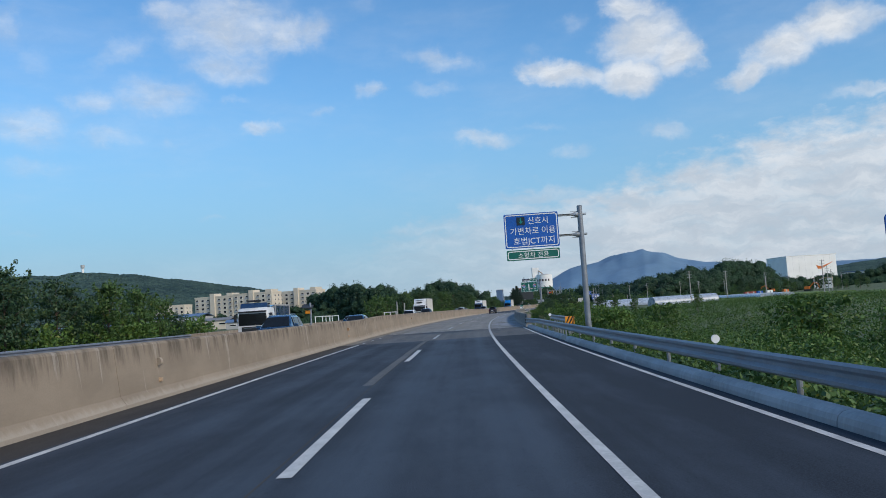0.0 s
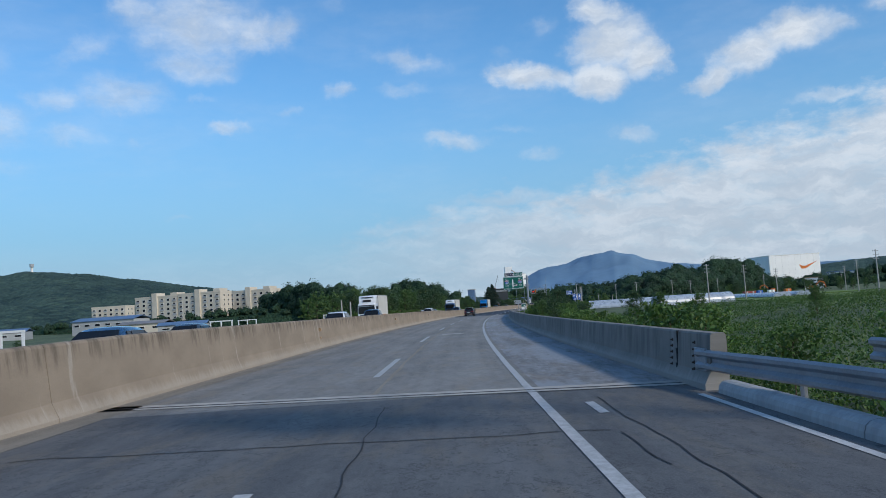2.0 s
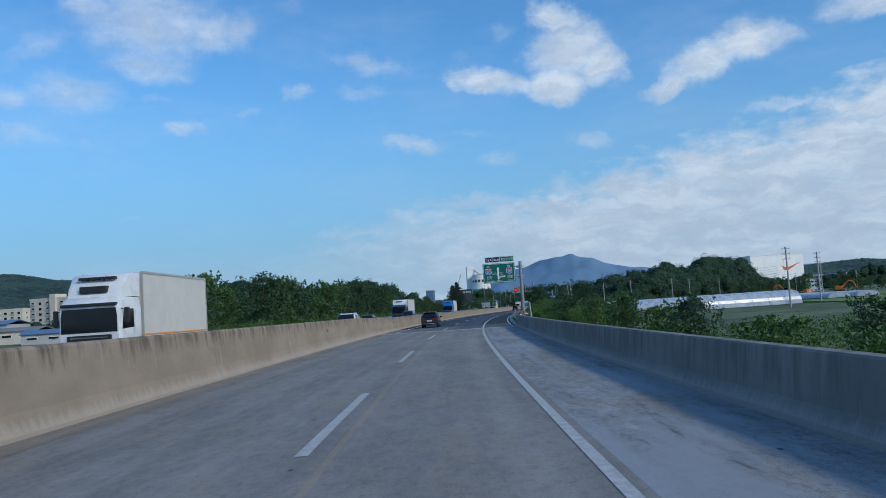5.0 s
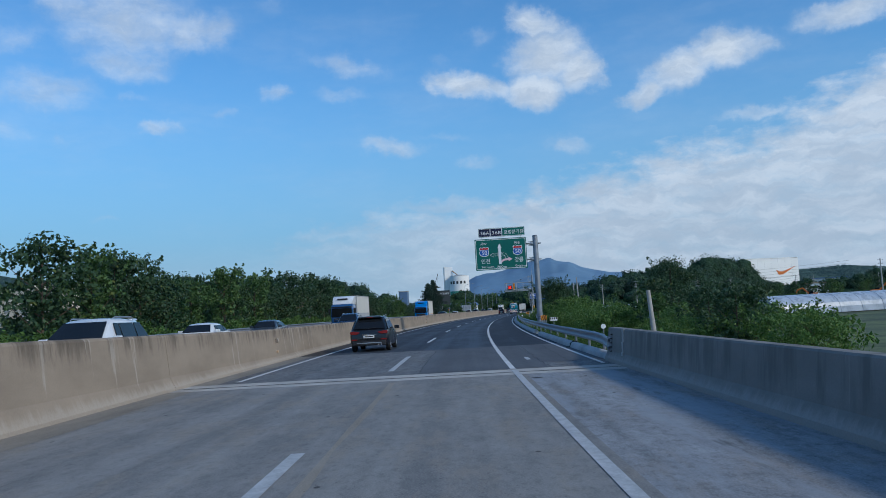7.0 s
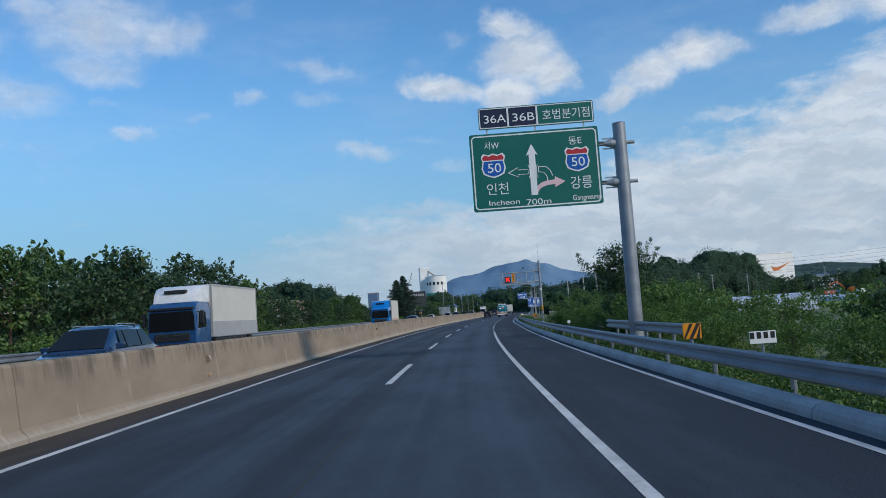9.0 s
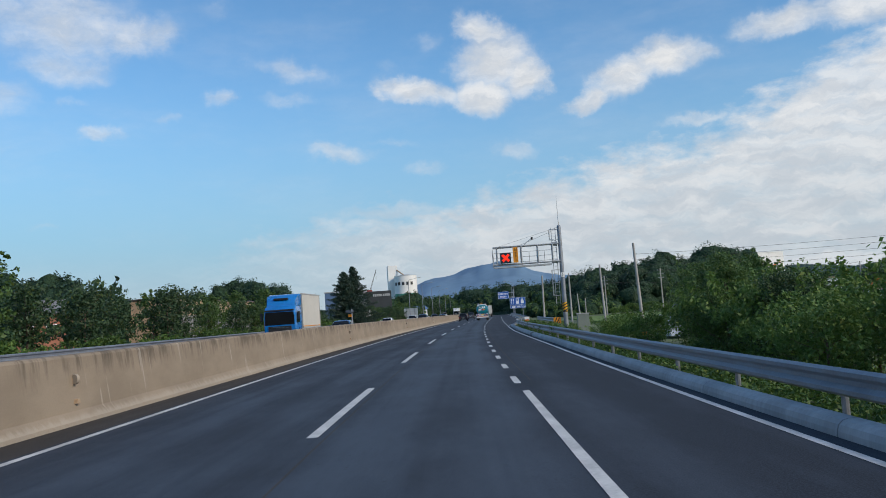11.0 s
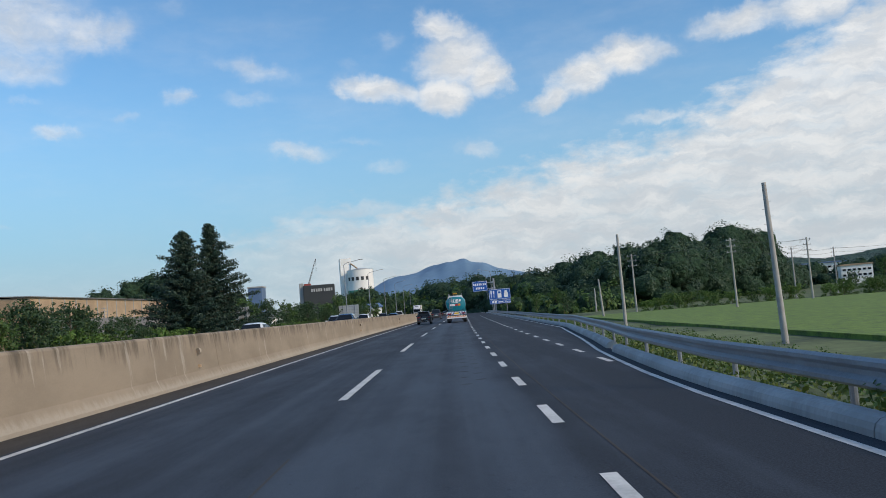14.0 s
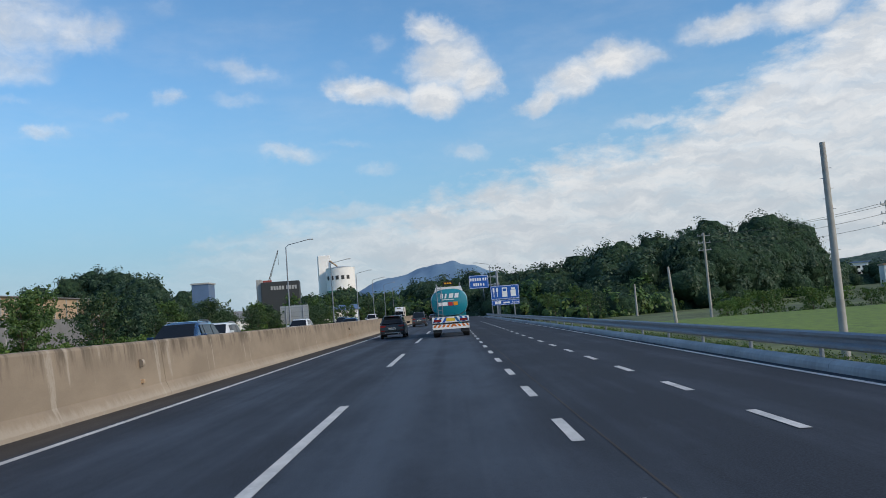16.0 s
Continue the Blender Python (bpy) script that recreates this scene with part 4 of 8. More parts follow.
def build_kerb(s0, s1, gaps):
    k = tagged(thing("kerb", "low pale concrete kerb under the guard rail", "kerb"), kind="structure")
    prof = [(0.30, -0.01), (0.305, 0.07), (0.33, 0.14), (0.38, 0.185), (0.45, 0.205), (0.56, 0.205), (0.62, 0.18), (0.65, 0.12), (0.65, -0.15)]
    stops = sorted({s1} | {g for pair in gaps for g in pair})
    s = s0
    while s < s1:
        e = min([s + 5.0] + [g for g in stops if g > s + 0.01])
        if not any(a <= s < b for a, b in gaps):
            sweep("kerb_block", prof, s + 0.012, e - 0.012, 2.5, M["kerb"], k, us=lambda q: (edge_right(q), 0.0), caps=True)
        s = e


def hose(s):
    """A black hose looped over the kerb."""
    t = thing("hose", "black rubber hose looped over the pale kerb", "hose")
    pts = [at(s + d, edge_right(s) + u, z) for d, u, z in ((-0.10, 0.12, 0.02), (-0.12, 0.27, 0.03), (-0.05, 0.31, 0.16), (0.02, 0.40, 0.225), (0.10, 0.58, 0.22), (0.14, 0.70, 0.10), (0.2, 0.85, -0.05))]
    part("loop", add_path(bmesh.new(), pts, 0.022, 8), M["tyre"], t)


build_kerb(-40.0, 63.0, ((36.4, 38.2),))
build_kerb(197.4, 560.0, ((222.0, 226.0), (317, 318.5), (358.9, 360.5)))
hose(205.6)


def rail_offset(s):
    """The rail runs beside the edge line and bends in to meet the parapet ends."""
    return edge_right(s) + 0.88 - 0.58 * lerp(s, (57.5, 60.5, 63.6, 196.8, 199.5, 202.5), (0, 0.35, 1, 1, 0.35, 0))


build_rail("guard_rail", -40, 64.0, rail_offset, 0.50, 1, "grey galvanised two-wave guard rail along the shoulder", step=4.0)
build_rail("guard_rail", 196.5, 560, rail_offset, 0.50, 1, "grey galvanised two-wave guard rail along the shoulder", step=4.0)
build_rail("guard_rail", 46.8, 61.2, lambda s: 8.05 + 0.012 * (s - 46.8), 0.70, 1, "short galvanised guard rail round a sign pole")
build_rail("guard_rail", 243.5, 258.0, lambda s: 8.55, 0.75, 1, "short galvanised guard rail round a sign pole")
build_rail("guard_rail", 324.5, 346.0, lambda s: 8.85, 0.72, 1, "short galvanised guard rail round a gantry post")
build_rail("guard_rail", -40, 57.0, lambda s: -17.7, 1.02, -1, "galvanised guard rail beyond the oncoming lanes", posts=False)
build_rail("guard_rail", 190.0, 480.0, lambda s: -17.7, lerp(300, (0, 900), (1.1, 1.1)), -1, "galvanised guard rail beyond the oncoming lanes", step=4.0)
for s, u, z, up in ((16.6, 7.05, 0.66, 0.12), (49.7, 7.05, 0.66, 0.36), (201.6, 7.1, 0.66, 0.22), (262, 7.1, 0.66, 0.2)):
    delineator(s, u + 0.12, z, up, "round white reflector on the guard rail")


def striped_end(s, u, z):
    """Striped end plate on a short rail."""
    d = thing("striped_marker", "black and orange striped plate on a rail end", "marker", stand(s, u, z), "striped markers")
    part("plate", box(-0.26, 0.26, -0.015, 0.015, 0, 0.44, 0.01), M["signorange"], d)
    for i in range(3):
        x = -0.30 + 0.2 * i
        pts = [(max(-0.25, min(0.25, a)), b) for a, b in ((x, 0.01), (x + 0.1, 0.01), (x + 0.34, 0.43), (x + 0.24, 0.43))]
        part("stripe", prism(pts, -0.02, -0.014), M["black"], d)
    part("post", tube((0, 0.05, -0.9), (0, 0.05, 0.3), 0.03), M["zinc"], d)


striped_end(46.5, 7.98, 0.46)
striped_end(243.2, 8.45, 0.52)
striped_end(324.2, 8.75, 0.50)

# ---------------------------------------------------------------- signs
def board(parent, name, x0, x1, z0, z1, sheet, y=0.0, border=0.06, label="", rim=True):
    """A sign sheet with a white rim; its face is at y, towards -y."""
    b = part(name, prism(rounded(x0, x1, z0, z1, 0.09), y, y + 0.05), sheet, parent, label)
    if rim:
        part("white_rim", frame_plate(x0 + 0.07, x1 - 0.07, z0 + 0.07, z1 - 0.07, border, 0.16, y - 0.006, y), M["signwhite"], b)
    ribs = bmesh.new()
    for i in range(3):
        z = z0 + (z1 - z0) * (0.2 + 0.3 * i)
        add_box(ribs, x0 + 0.1, x1 - 0.1, y + 0.05, y + 0.09, z - 0.03, z + 0.03)
    part("back_rail", ribs, M["signback"], b)
    return b


def pole_with_arms(parent, x, top, radius, arms, reach):
    """A round sign pole; arms: heights of the flanged arms that carry the board."""
    bm = tube((x, 0.35, -0.3), (x, 0.35, top), radius * 1.12, radius, 28)
    p = part("pole", bm, M["zinc"], parent, smooth=True)
    part("pole_cap", tube((x, 0.35, top), (x, 0.35, top + 0.04), radius * 1.05, radius * 0.8, 28), M["zinc"], p)
    part("base_plate", box(x - radius * 2, x + radius * 2, 0.35 - radius * 2, 0.35 + radius * 2, -0.3, -0.24, 0.01), M["zinc"], p)
    for z in arms:
        a = part("arm", tube((reach, 0.35, z), (x + radius * 2.2, 0.35, z), 0.075, n=16), M["steel"], parent, smooth=True)
        fl = bmesh.new()
        add_tube(fl, (x - radius - 0.42, 0.35, z), (x - radius - 0.12, 0.35, z), 0.08, 0.17, 16)
        add_tube(fl, (x - radius - 0.12, 0.35, z), (x - radius + 0.06, 0.35, z), 0.17, 0.17, 16)
        part("flange", fl, M["steel"], a, smooth=True)
        fins = bmesh.new()
        for k in (-0.2, 0.2):
            add_box(fins, x - radius - 0.45, x - radius + 0.02, 0.34, 0.36, z + k - 0.03, z + k + 0.03)
        part("fin", fins, M["steel"], a)
        clamp = bmesh.new()
        for k in (-1, 1):
            add_box(clamp, reach + 0.05, x - radius - 0.4, 0.12, 0.35, z + 0.05 * k - 0.012, z + 0.05 * k + 0.012)
        part("bracket", clamp, M["steel"], a)


def row(parent, text, x0, x1, z0, z1, y=-0.002, mat="signwhite", size=None):
    """Writing fitted between two sides and two heights."""
    h = z1 - z0
    return lettering("lettering", text, size or h * 1.08, x0, z0 + h * 0.06, y, M[mat], parent, wide=x1 - x0)


def sign_reversible_lane():
    """Blue lane sign with a small green sign under it, on a pole with two arms."""
    t = thing("overhead_sign", "blue overhead lane sign over a small green plate", "road sign", stand(56.0, 0))
    X0, X1, Z0, Z1 = 5.03, 8.78, 5.62, 8.02
    w, h = X1 - X0, Z1 - Z0
    b = board(t, "blue_board", X0, X1, Z0, Z1, M["signblue"])
    fx, fz = (lambda f: X0 + w * f), (lambda f: Z1 - h * f)
    part("signal_panel", box(fx(0.235), fx(0.385), -0.03, 0.0, fz(0.33), fz(0.10), 0.01), M["unlit"], b, "dark lamp panel")
    part("green_arrow", prism([(fx(0.297), fz(0.13)), (fx(0.323), fz(0.13)), (fx(0.323), fz(0.23)), (fx(0.355), fz(0.21)), (fx(0.310), fz(0.30)), (fx(0.265), fz(0.21)), (fx(0.297), fz(0.23))], -0.036, -0.031), M["dimgreen"], b)
    row(b, "신호시", fx(0.43), fx(0.80), fz(0.315), fz(0.105))
    row(b, "가변차로 이용", fx(0.10), fx(0.93), fz(0.605), fz(0.39))
    row(b, "호법JCT까지", fx(0.15), fx(0.90), fz(0.895), fz(0.68))
    g = board(t, "green_board", 5.08, 8.74, 4.78, 5.50, M["signgreen"])
    row(g, "소형차 전용", 5.85, 7.95, 4.95, 5.33)
    hang = bmesh.new()
    for x in (5.5, 6.9, 8.3):
        add_box(hang, x - 0.03, x + 0.03, 0.05, 0.09, 4.75, 5.75)
    part("hanger", hang, M["signback"], t)
    pole_with_arms(t, 10.35, 8.32, 0.185, (7.75, 6.35), 8.2)


def shield(parent, cx, z0, z1, y):
    """Route shield: white edge, red crown, blue field, and the number."""
    h = z1 - z0
    w = h * 0.98

    def outline(k):
        pts = [(-0.40, 1.0), (-0.2, 0.93), (0, 1.0), (0.2, 0.93), (0.40, 1.0), (0.5, 0.86), (0.44, 0.66), (0.5, 0.40), (0.42, 0.16), (0.22, 0.06), (0, 0.0), (-0.22, 0.06), (-0.42, 0.16), (-0.5, 0.40), (-0.44, 0.66), (-0.5, 0.86)]
        return [(cx + x * w * k, z0 + h / 2 + (z - 0.5) * h * k) for x, z in pts]
    s = part("route_shield", prism(outline(1.0), y - 0.004, y), M["signwhite"], parent, "white-edged route shield")
    o = outline(0.88)
    part("crown", prism([o[i] for i in (0, 1, 2, 3, 4, 5)] + [(cx + 0.40 * w, z0 + h * 0.72), (cx - 0.40 * w, z0 + h * 0.72)] + [o[15]], y - 0.008, y - 0.004), M["signred"], s)
    part("field", prism([(cx - 0.385 * w, z0 + h * 0.68), (cx + 0.385 * w, z0 + h * 0.68)] + [o[i] for i in (7, 8, 9, 10, 11, 12, 13)], y - 0.008, y - 0.004), M["signblue"], s)
    row(s, "50", cx - 0.27 * w, cx + 0.27 * w, z0 + h * 0.20, z0 + h * 0.60, y - 0.010, size=h * 0.52)


def sign_junction():
    """Large green junction sign with a narrower exit board above it."""
    t = thing("overhead_sign", "large green junction sign with an exit board on top", "road sign", stand(251.3, 0))
    X0, X1, Z0, Z1 = 2.68, 7.72, 5.56, 8.62
    w, h = X1 - X0, Z1 - Z0
    b = board(t, "green_board", X0, X1, Z0, Z1, M["signgreen"], border=0.05)
    fx, fz = (lambda f: X0 + w * f), (lambda f: Z1 - h * f)
    row(b, "서W", fx(0.11), fx(0.225), fz(0.205), fz(0.095))
    row(b, "동E", fx(0.765), fx(0.865), fz(0.215), fz(0.105))
    shield(b, fx(0.175), fz(0.575), fz(0.255), -0.002)
    shield(b, fx(0.825), fz(0.57), fz(0.25), -0.002)
    row(b, "인천", fx(0.105), fx(0.27), fz(0.79), fz(0.635))
    row(b, "강릉", fx(0.755), fx(0.92), fz(0.785), fz(0.62))
    row(b, "Incheon", fx(0.115), fx(0.35), fz(0.935), fz(0.845))
    row(b, "Gangneung", fx(0.765), fx(0.98), fz(0.94), fz(0.85))
    row(b, "700m", fx(0.405), fx(0.595), fz(0.96), fz(0.86))
    part("ahead_arrow", prism([(fx(x), fz(z)) for x, z in ((0.452, 0.83), (0.502, 0.83), (0.502, 0.30), (0.523, 0.32), (0.477, 0.17), (0.431, 0.32), (0.452, 0.30))], -0.006, 0.0), M["signwhite"], b, "white arrow ahead")
    side = [(0.502, 0.80), (0.53, 0.745), (0.58, 0.715), (0.64, 0.71), (0.64, 0.75), (0.72, 0.68), (0.64, 0.61), (0.64, 0.65), (0.58, 0.655), (0.53, 0.68), (0.502, 0.72)]
    part("exit_arrow", prism([(fx(x), fz(z)) for x, z in side], -0.009, -0.003), M["signpink"], b, "faded pink exit arrow")
    thin = bmesh.new()
    for pts in (((0.285, 0.525), (0.36, 0.465), (0.36, 0.495), (0.44, 0.495), (0.44, 0.555), (0.36, 0.555), (0.36, 0.585), (0.285, 0.525)),
                ((0.44, 0.44), (0.452, 0.48), (0.452, 0.58), (0.44, 0.61)), ((0.515, 0.44), (0.503, 0.48), (0.503, 0.58), (0.515, 0.61)),
                ((0.52, 0.47), (0.58, 0.48), (0.61, 0.53), (0.625, 0.60)), ((0.52, 0.54), (0.56, 0.55), (0.58, 0.60), (0.585, 0.65)), ((0.52, 0.47), (0.52, 0.54))):
        add_path(thin, [(fx(x), -0.004, fz(z)) for x, z in pts], 0.016, 6)
    part("outlined_arrow", thin, M["signwhite"], b)
    e = part("exit_board", prism(rounded(3.10, 7.62, 8.80, 9.66, 0.06), 0.0, 0.05), M["signgreen"], t, "green and navy exit board")
    part("navy_half", prism([(3.15, 8.85), (5.37, 8.85), (5.37, 9.61), (3.15, 9.61)], -0.004, 0.0), M["signnavy"], e)
    for x0, x1 in ((3.13, 4.26), (4.26, 5.40), (5.40, 7.59)):
        part("white_rim", frame_plate(x0, x1, 8.83, 9.63, 0.035, 0.04, -0.010, -0.004), M["signwhite"], e)
    row(e, "36A", 3.28, 4.15, 9.02, 9.44, -0.006)
    row(e, "36B", 4.40, 5.27, 9.02, 9.44, -0.006)
    row(e, "호법분기점", 5.60, 7.44, 9.02, 9.44, -0.006)
    hang = bmesh.new()
    for x in (3.4, 5.3, 7.2):
        add_box(hang, x - 0.03, x + 0.03, 0.05, 0.09, 8.4, 9.5)
    part("hanger", hang, M["signback"], t)
    pole_with_arms(t, 8.62, 8.72, 0.25, (7.95, 6.40), 7.0)


def lane_gantry():
    """Cantilever gantry: box truss with a service walk, lit red cross, orange plate, ladder, camera and rod."""
    t = thing("lane_signal_gantry", "grey steel cantilever gantry with a lit red cross signal", "gantry", stand(329.4, 0))
    px, top = 9.95, 8.05
    pole = part("post", tube((px, 0, -0.6), (px, 0, top), 0.185, 0.15, 28), M["zinc"], t, smooth=True)
    part("post_cap", tube((px, 0, top), (px, 0, top + 0.06), 0.16, 0.1, 28), M["zinc"], pole)
    part("lightning_rod", tube((px, 0, top), (px - 0.02, 0, top + 2.45), 0.03, 0.008, 8), M["steel"], pole)
    band = [(px - 0.30, 1.55), (px + 0.30, 1.55)]
    wrap = part("warning_band", tube((px, 0, 1.25), (px, 0, 2.02), 0.190, 0.188, 28), M["signyellow"], pole, "yellow and black striped band")
    for i in range(5):
        bm = bmesh.new()
        n, z = 14, 1.0 + 0.22 * i
        va, vb = [], []
        for j in range(n + 1):
            a = math.pi + math.pi * j / n
            zz = max(1.26, min(2.01, z + 0.26 * j / n))
            z2 = max(1.26, min(2.01, zz + 0.10))
            va.append(bm.verts.new((px + 0.194 * math.cos(a), 0.194 * math.sin(a), zz)))
            vb.append(bm.verts.new((px + 0.194 * math.cos(a), 0.194 * math.sin(a), z2)))
        for j in range(n):
            if (vb[j].co - va[j].co).length > 0.01 or (vb[j + 1].co - va[j + 1].co).length > 0.01:
                bm.faces.new((va[j], va[j + 1], vb[j + 1], vb[j]))
        part("stripe", bm, M["black"], wrap)
    zt, zb, x0 = 6.66, 5.28, 4.62
    truss = []
    for y in (-0.45, 0.45):
        for z in (zt, zb):
            part("chord", tube((x0, y, z), (px - 0.15, y * 0.5, z), 0.055, n=14), M["steel"], t, smooth=True)
        for x in (x0 + 0.3, 6.85, 8.15, 9.3):
            k = 1 - 0.5 * max(0, (x - x0) / (px - x0))
            part("upright", tube((x, y * k, zb), (x, y * k, zt), 0.055, n=12), M["steel"], t, smooth=True)
    for z in (zt, zb):
        fl = bmesh.new()
        add_tube(fl, (px - 0.75, 0, z), (px - 0.25, 0, z), 0.10, 0.20, 16)
        add_box(fl, px - 0.7, px - 0.1, -0.30, 0.30, z - 0.02, z + 0.02)
        part("flange", fl, M["steel"], t)
    deck = bmesh.new()
    add_box(deck, x0, px - 0.8, -0.42, 0.42, 5.02, 5.05)
    for i in range(12):
        x = x0 + 0.2 + i * 0.38
        add_box(deck, x - 0.02, x + 0.02, -0.5, 0.5, 4.995, 5.02)
    add_box(deck, x0, px - 0.8, -0.5, -0.45, 5.0, 5.12)
    part("service_walk", deck, M["steel"], t)
    for x, xe in ((x0 + 0.02, 6.8), (6.9, 9.3)):
        for z in (5.45, 5.85, 6.25):
            part("handrail", tube((x, 0.42, z), (xe, 0.42, z), 0.018, n=6), M["steel"], t)
        n = 4
        for i in range(n + 1):
            xx = x + (xe - x) * i / n
            part("handrail", tube((xx, 0.42, 5.1), (xx, 0.42, 6.25), 0.018, n=6), M["steel"], t)
    for z in (5.2, 5.6, 6.1, 6.5):
        part("handrail", tube((x0 - 0.04, -0.5, z), (x0 - 0.04, 0.5, z), 0.018, n=6), M["steel"], t)
    for y in (-0.5, 0.5):
        part("handrail", tube((x0 - 0.04, y, 5.1), (x0 - 0.04, y, 6.5), 0.018, n=6), M["steel"], t)
    sig = part("signal_box", box(5.16, 6.00, -0.62, -0.42, 5.36, 6.18, 0.02), M["unlit"], t, "dark square signal box")
    for a in (45, -45):
        m = pose(5.58, -0.63, 5.77, 0, a, 0)
        bm = bmesh.new()
        add_box(bm, -0.36, 0.36, -0.008 + (0.002 if a > 0 else 0), 0.004, -0.095, 0.095, m=m)
        part("red_stroke", bm, M["redx"], sig, "lit red stroke of the cross")
    o = part("orange_plate", box(6.17, 6.56, -0.62, -0.56, 5.36, 6.56, 0.01), M["signorange"], t, "orange upright plate")
    for i, ch in enumerate("신호준수"):
        lettering("lettering", ch, 0.27, 6.25, 6.29 - i * 0.29, -0.624, M["black"], o, wide=0.23)
    arm = part("camera_arm", add_path(bmesh.new(), [(7.15, 0, zt), (7.2, 0, 6.85), (7.72, -0.1, 7.2)], 0.03, 10), M["steel"], t)
    cm = bmesh.new()
    bmesh.ops.create_uvsphere(cm, u_segments=16, v_segments=10, radius=0.08, matrix=Matrix.Translation((7.76, -0.1, 7.19)))
    add_tube(cm, (7.76, -0.1, 7.19), (7.76, -0.1, 7.32), 0.09, 0.07, 16)
    part("dome_camera", cm, M["dark"], arm, "dark dome camera", smooth=True)
    st = bmesh.new()
    add_tube(st, (5.0, 0, zt + 0.05), (px - 0.1, 0, top - 0.1), 0.012, n=6)
    add_tube(st, (6.7, 0, zt + 0.05), (px - 0.1, 0, top - 0.2), 0.012, n=6)
    part("stay_cable", st, M["steel"], t)
    lad = bmesh.new()
    for x in (px - 0.62, px - 0.30):
        add_tube(lad, (x, 0.1, 1.9), (x, 0.1, top - 0.1), 0.022, n=8)
    for i in range(21):
        z = 2.0 + i * 0.29
        add_tube(lad, (px - 0.62, 0.1, z), (px - 0.30, 0.1, z), 0.013, n=6)
    part("ladder", lad, M["steel"], t)
    cage, high = bmesh.new(), bmesh.new()
    for z in (2.6, 3.6, 4.6, 7.0, 7.8):
        pts = [(px - 0.46 + 0.36 * math.cos(a), 0.1 + 0.36 * math.sin(a), z) for a in (2 * math.pi * i / 12 for i in range(13))]
        add_path(cage if z < 5 else high, pts, 0.014, 6)
    for a in (150, 180, 210, 240):
        x, y = px - 0.46 + 0.36 * math.cos(radians(a)), 0.1 + 0.36 * math.sin(radians(a))
        add_tube(cage, (x, y, 2.6), (x, y, 4.6), 0.012, n=6)
        add_tube(high, (x, y, 7.0), (x, y, 7.8), 0.012, n=6)
    part("ladder_cage", cage, M["steel"], t)
    part("ladder_cage", high, M["steel"], t)
    pl = part("number_tag", box(px - 0.13, px + 0.13, -0.26, -0.24, 4.0, 4.35, 0.01), M["signwhite"], t)
    lettering("lettering", "8", 0.26, px - 0.08, 4.08, -0.263, M["black"], pl)
    cab = thing("control_cabinet", "grey-green steel control cabinet on the verge", "cabinet", stand(330.0, 11.35, -0.55))
    part("body", box(-0.45, 0.45, -0.3, 0.3, 0.1, 1.55, 0.02), surface("cabinet_paint", (0.20, 0.23, 0.21), 0.5, vary=0.1), cab)
    part("lid", box(-0.5, 0.5, -0.35, 0.35, 1.55, 1.62, 0.015), M["greywall"], cab)
    part("plinth", box(-0.48, 0.48, -0.33, 0.33, 0, 0.1), M["kerb"], cab)


def small_sign(s, u, z0, w, h, name, label, sheet, post_z, rows_=(), bars=()):
    t = thing(name, label, "sign", stand(s, u, 0))
    b = part("plate", box(-w / 2, w / 2, -0.02, 0.01, z0, z0 + h, 0.008), sheet, t)
    part("post", tube((0, 0.03, post_z), (0, 0.03, z0 + h * 0.8), 0.03, n=10), M["zinc"], t)
    for x0, x1, a, c, mat in bars:
        part("dark_bar", box(x0, x1, -0.026, -0.020, a, c), M[mat], b)
    for text, x0, x1, a, c, mat in rows_:
        row(b, text, x0, x1, a, c, -0.024, mat)
    return t


sign_reversible_lane()
sign_junction()
lane_gantry()
km = small_sign(131.3, 7.70, 1.16, 0.50, 0.52, "distance_marker", "small green and white distance marker on the parapet", M["signwhite"], 0.80, rows_=((".8", -0.06, 0.19, 1.20, 1.40, "black"),))
part("bracket", box(-1.05, 0.04, 0.0, 0.06, 0.80, 0.87, 0.008), M["zinc"], km, "steel arm fixed to the parapet")
part("green_half", box(-0.24, 0.24, -0.026, -0.020, 1.43, 1.67), M["signgreen"], km.children[0])
row(km.children[0], "321", -0.18, 0.18, 1.47, 1.64, -0.028)
small_sign(239.3, 9.0, 0.50, 0.62, 0.29, "verge_sign", "small white sign plate on a post in the weeds", M["signwhite"], -0.5,
           bars=[(-0.30 + 0.16 * i, -0.20 + 0.16 * i, 0.62, 0.77, "black") for i in range(4)])
w0 = small_sign(336.4, 7.3, 0.58, 0.42, 0.42, "verge_box", "small orange and white notice box on a post", M["signwhite"], -0.5, bars=((-0.19, 0.19, 0.60, 0.80, "orange"),))
b0 = thing("roadside_sign", "blue roadside sign on two posts beyond the guard rail", "road sign", stand(13.6, 0))
board(b0, "blue_board", 9.25, 11.9, 1.60, 2.85, M["signblue"])
for x in (9.8, 11.3):
    part("post", tube((x, 0.12, -0.6), (x, 0.12, 2.8), 0.05), M["zinc"], b0)


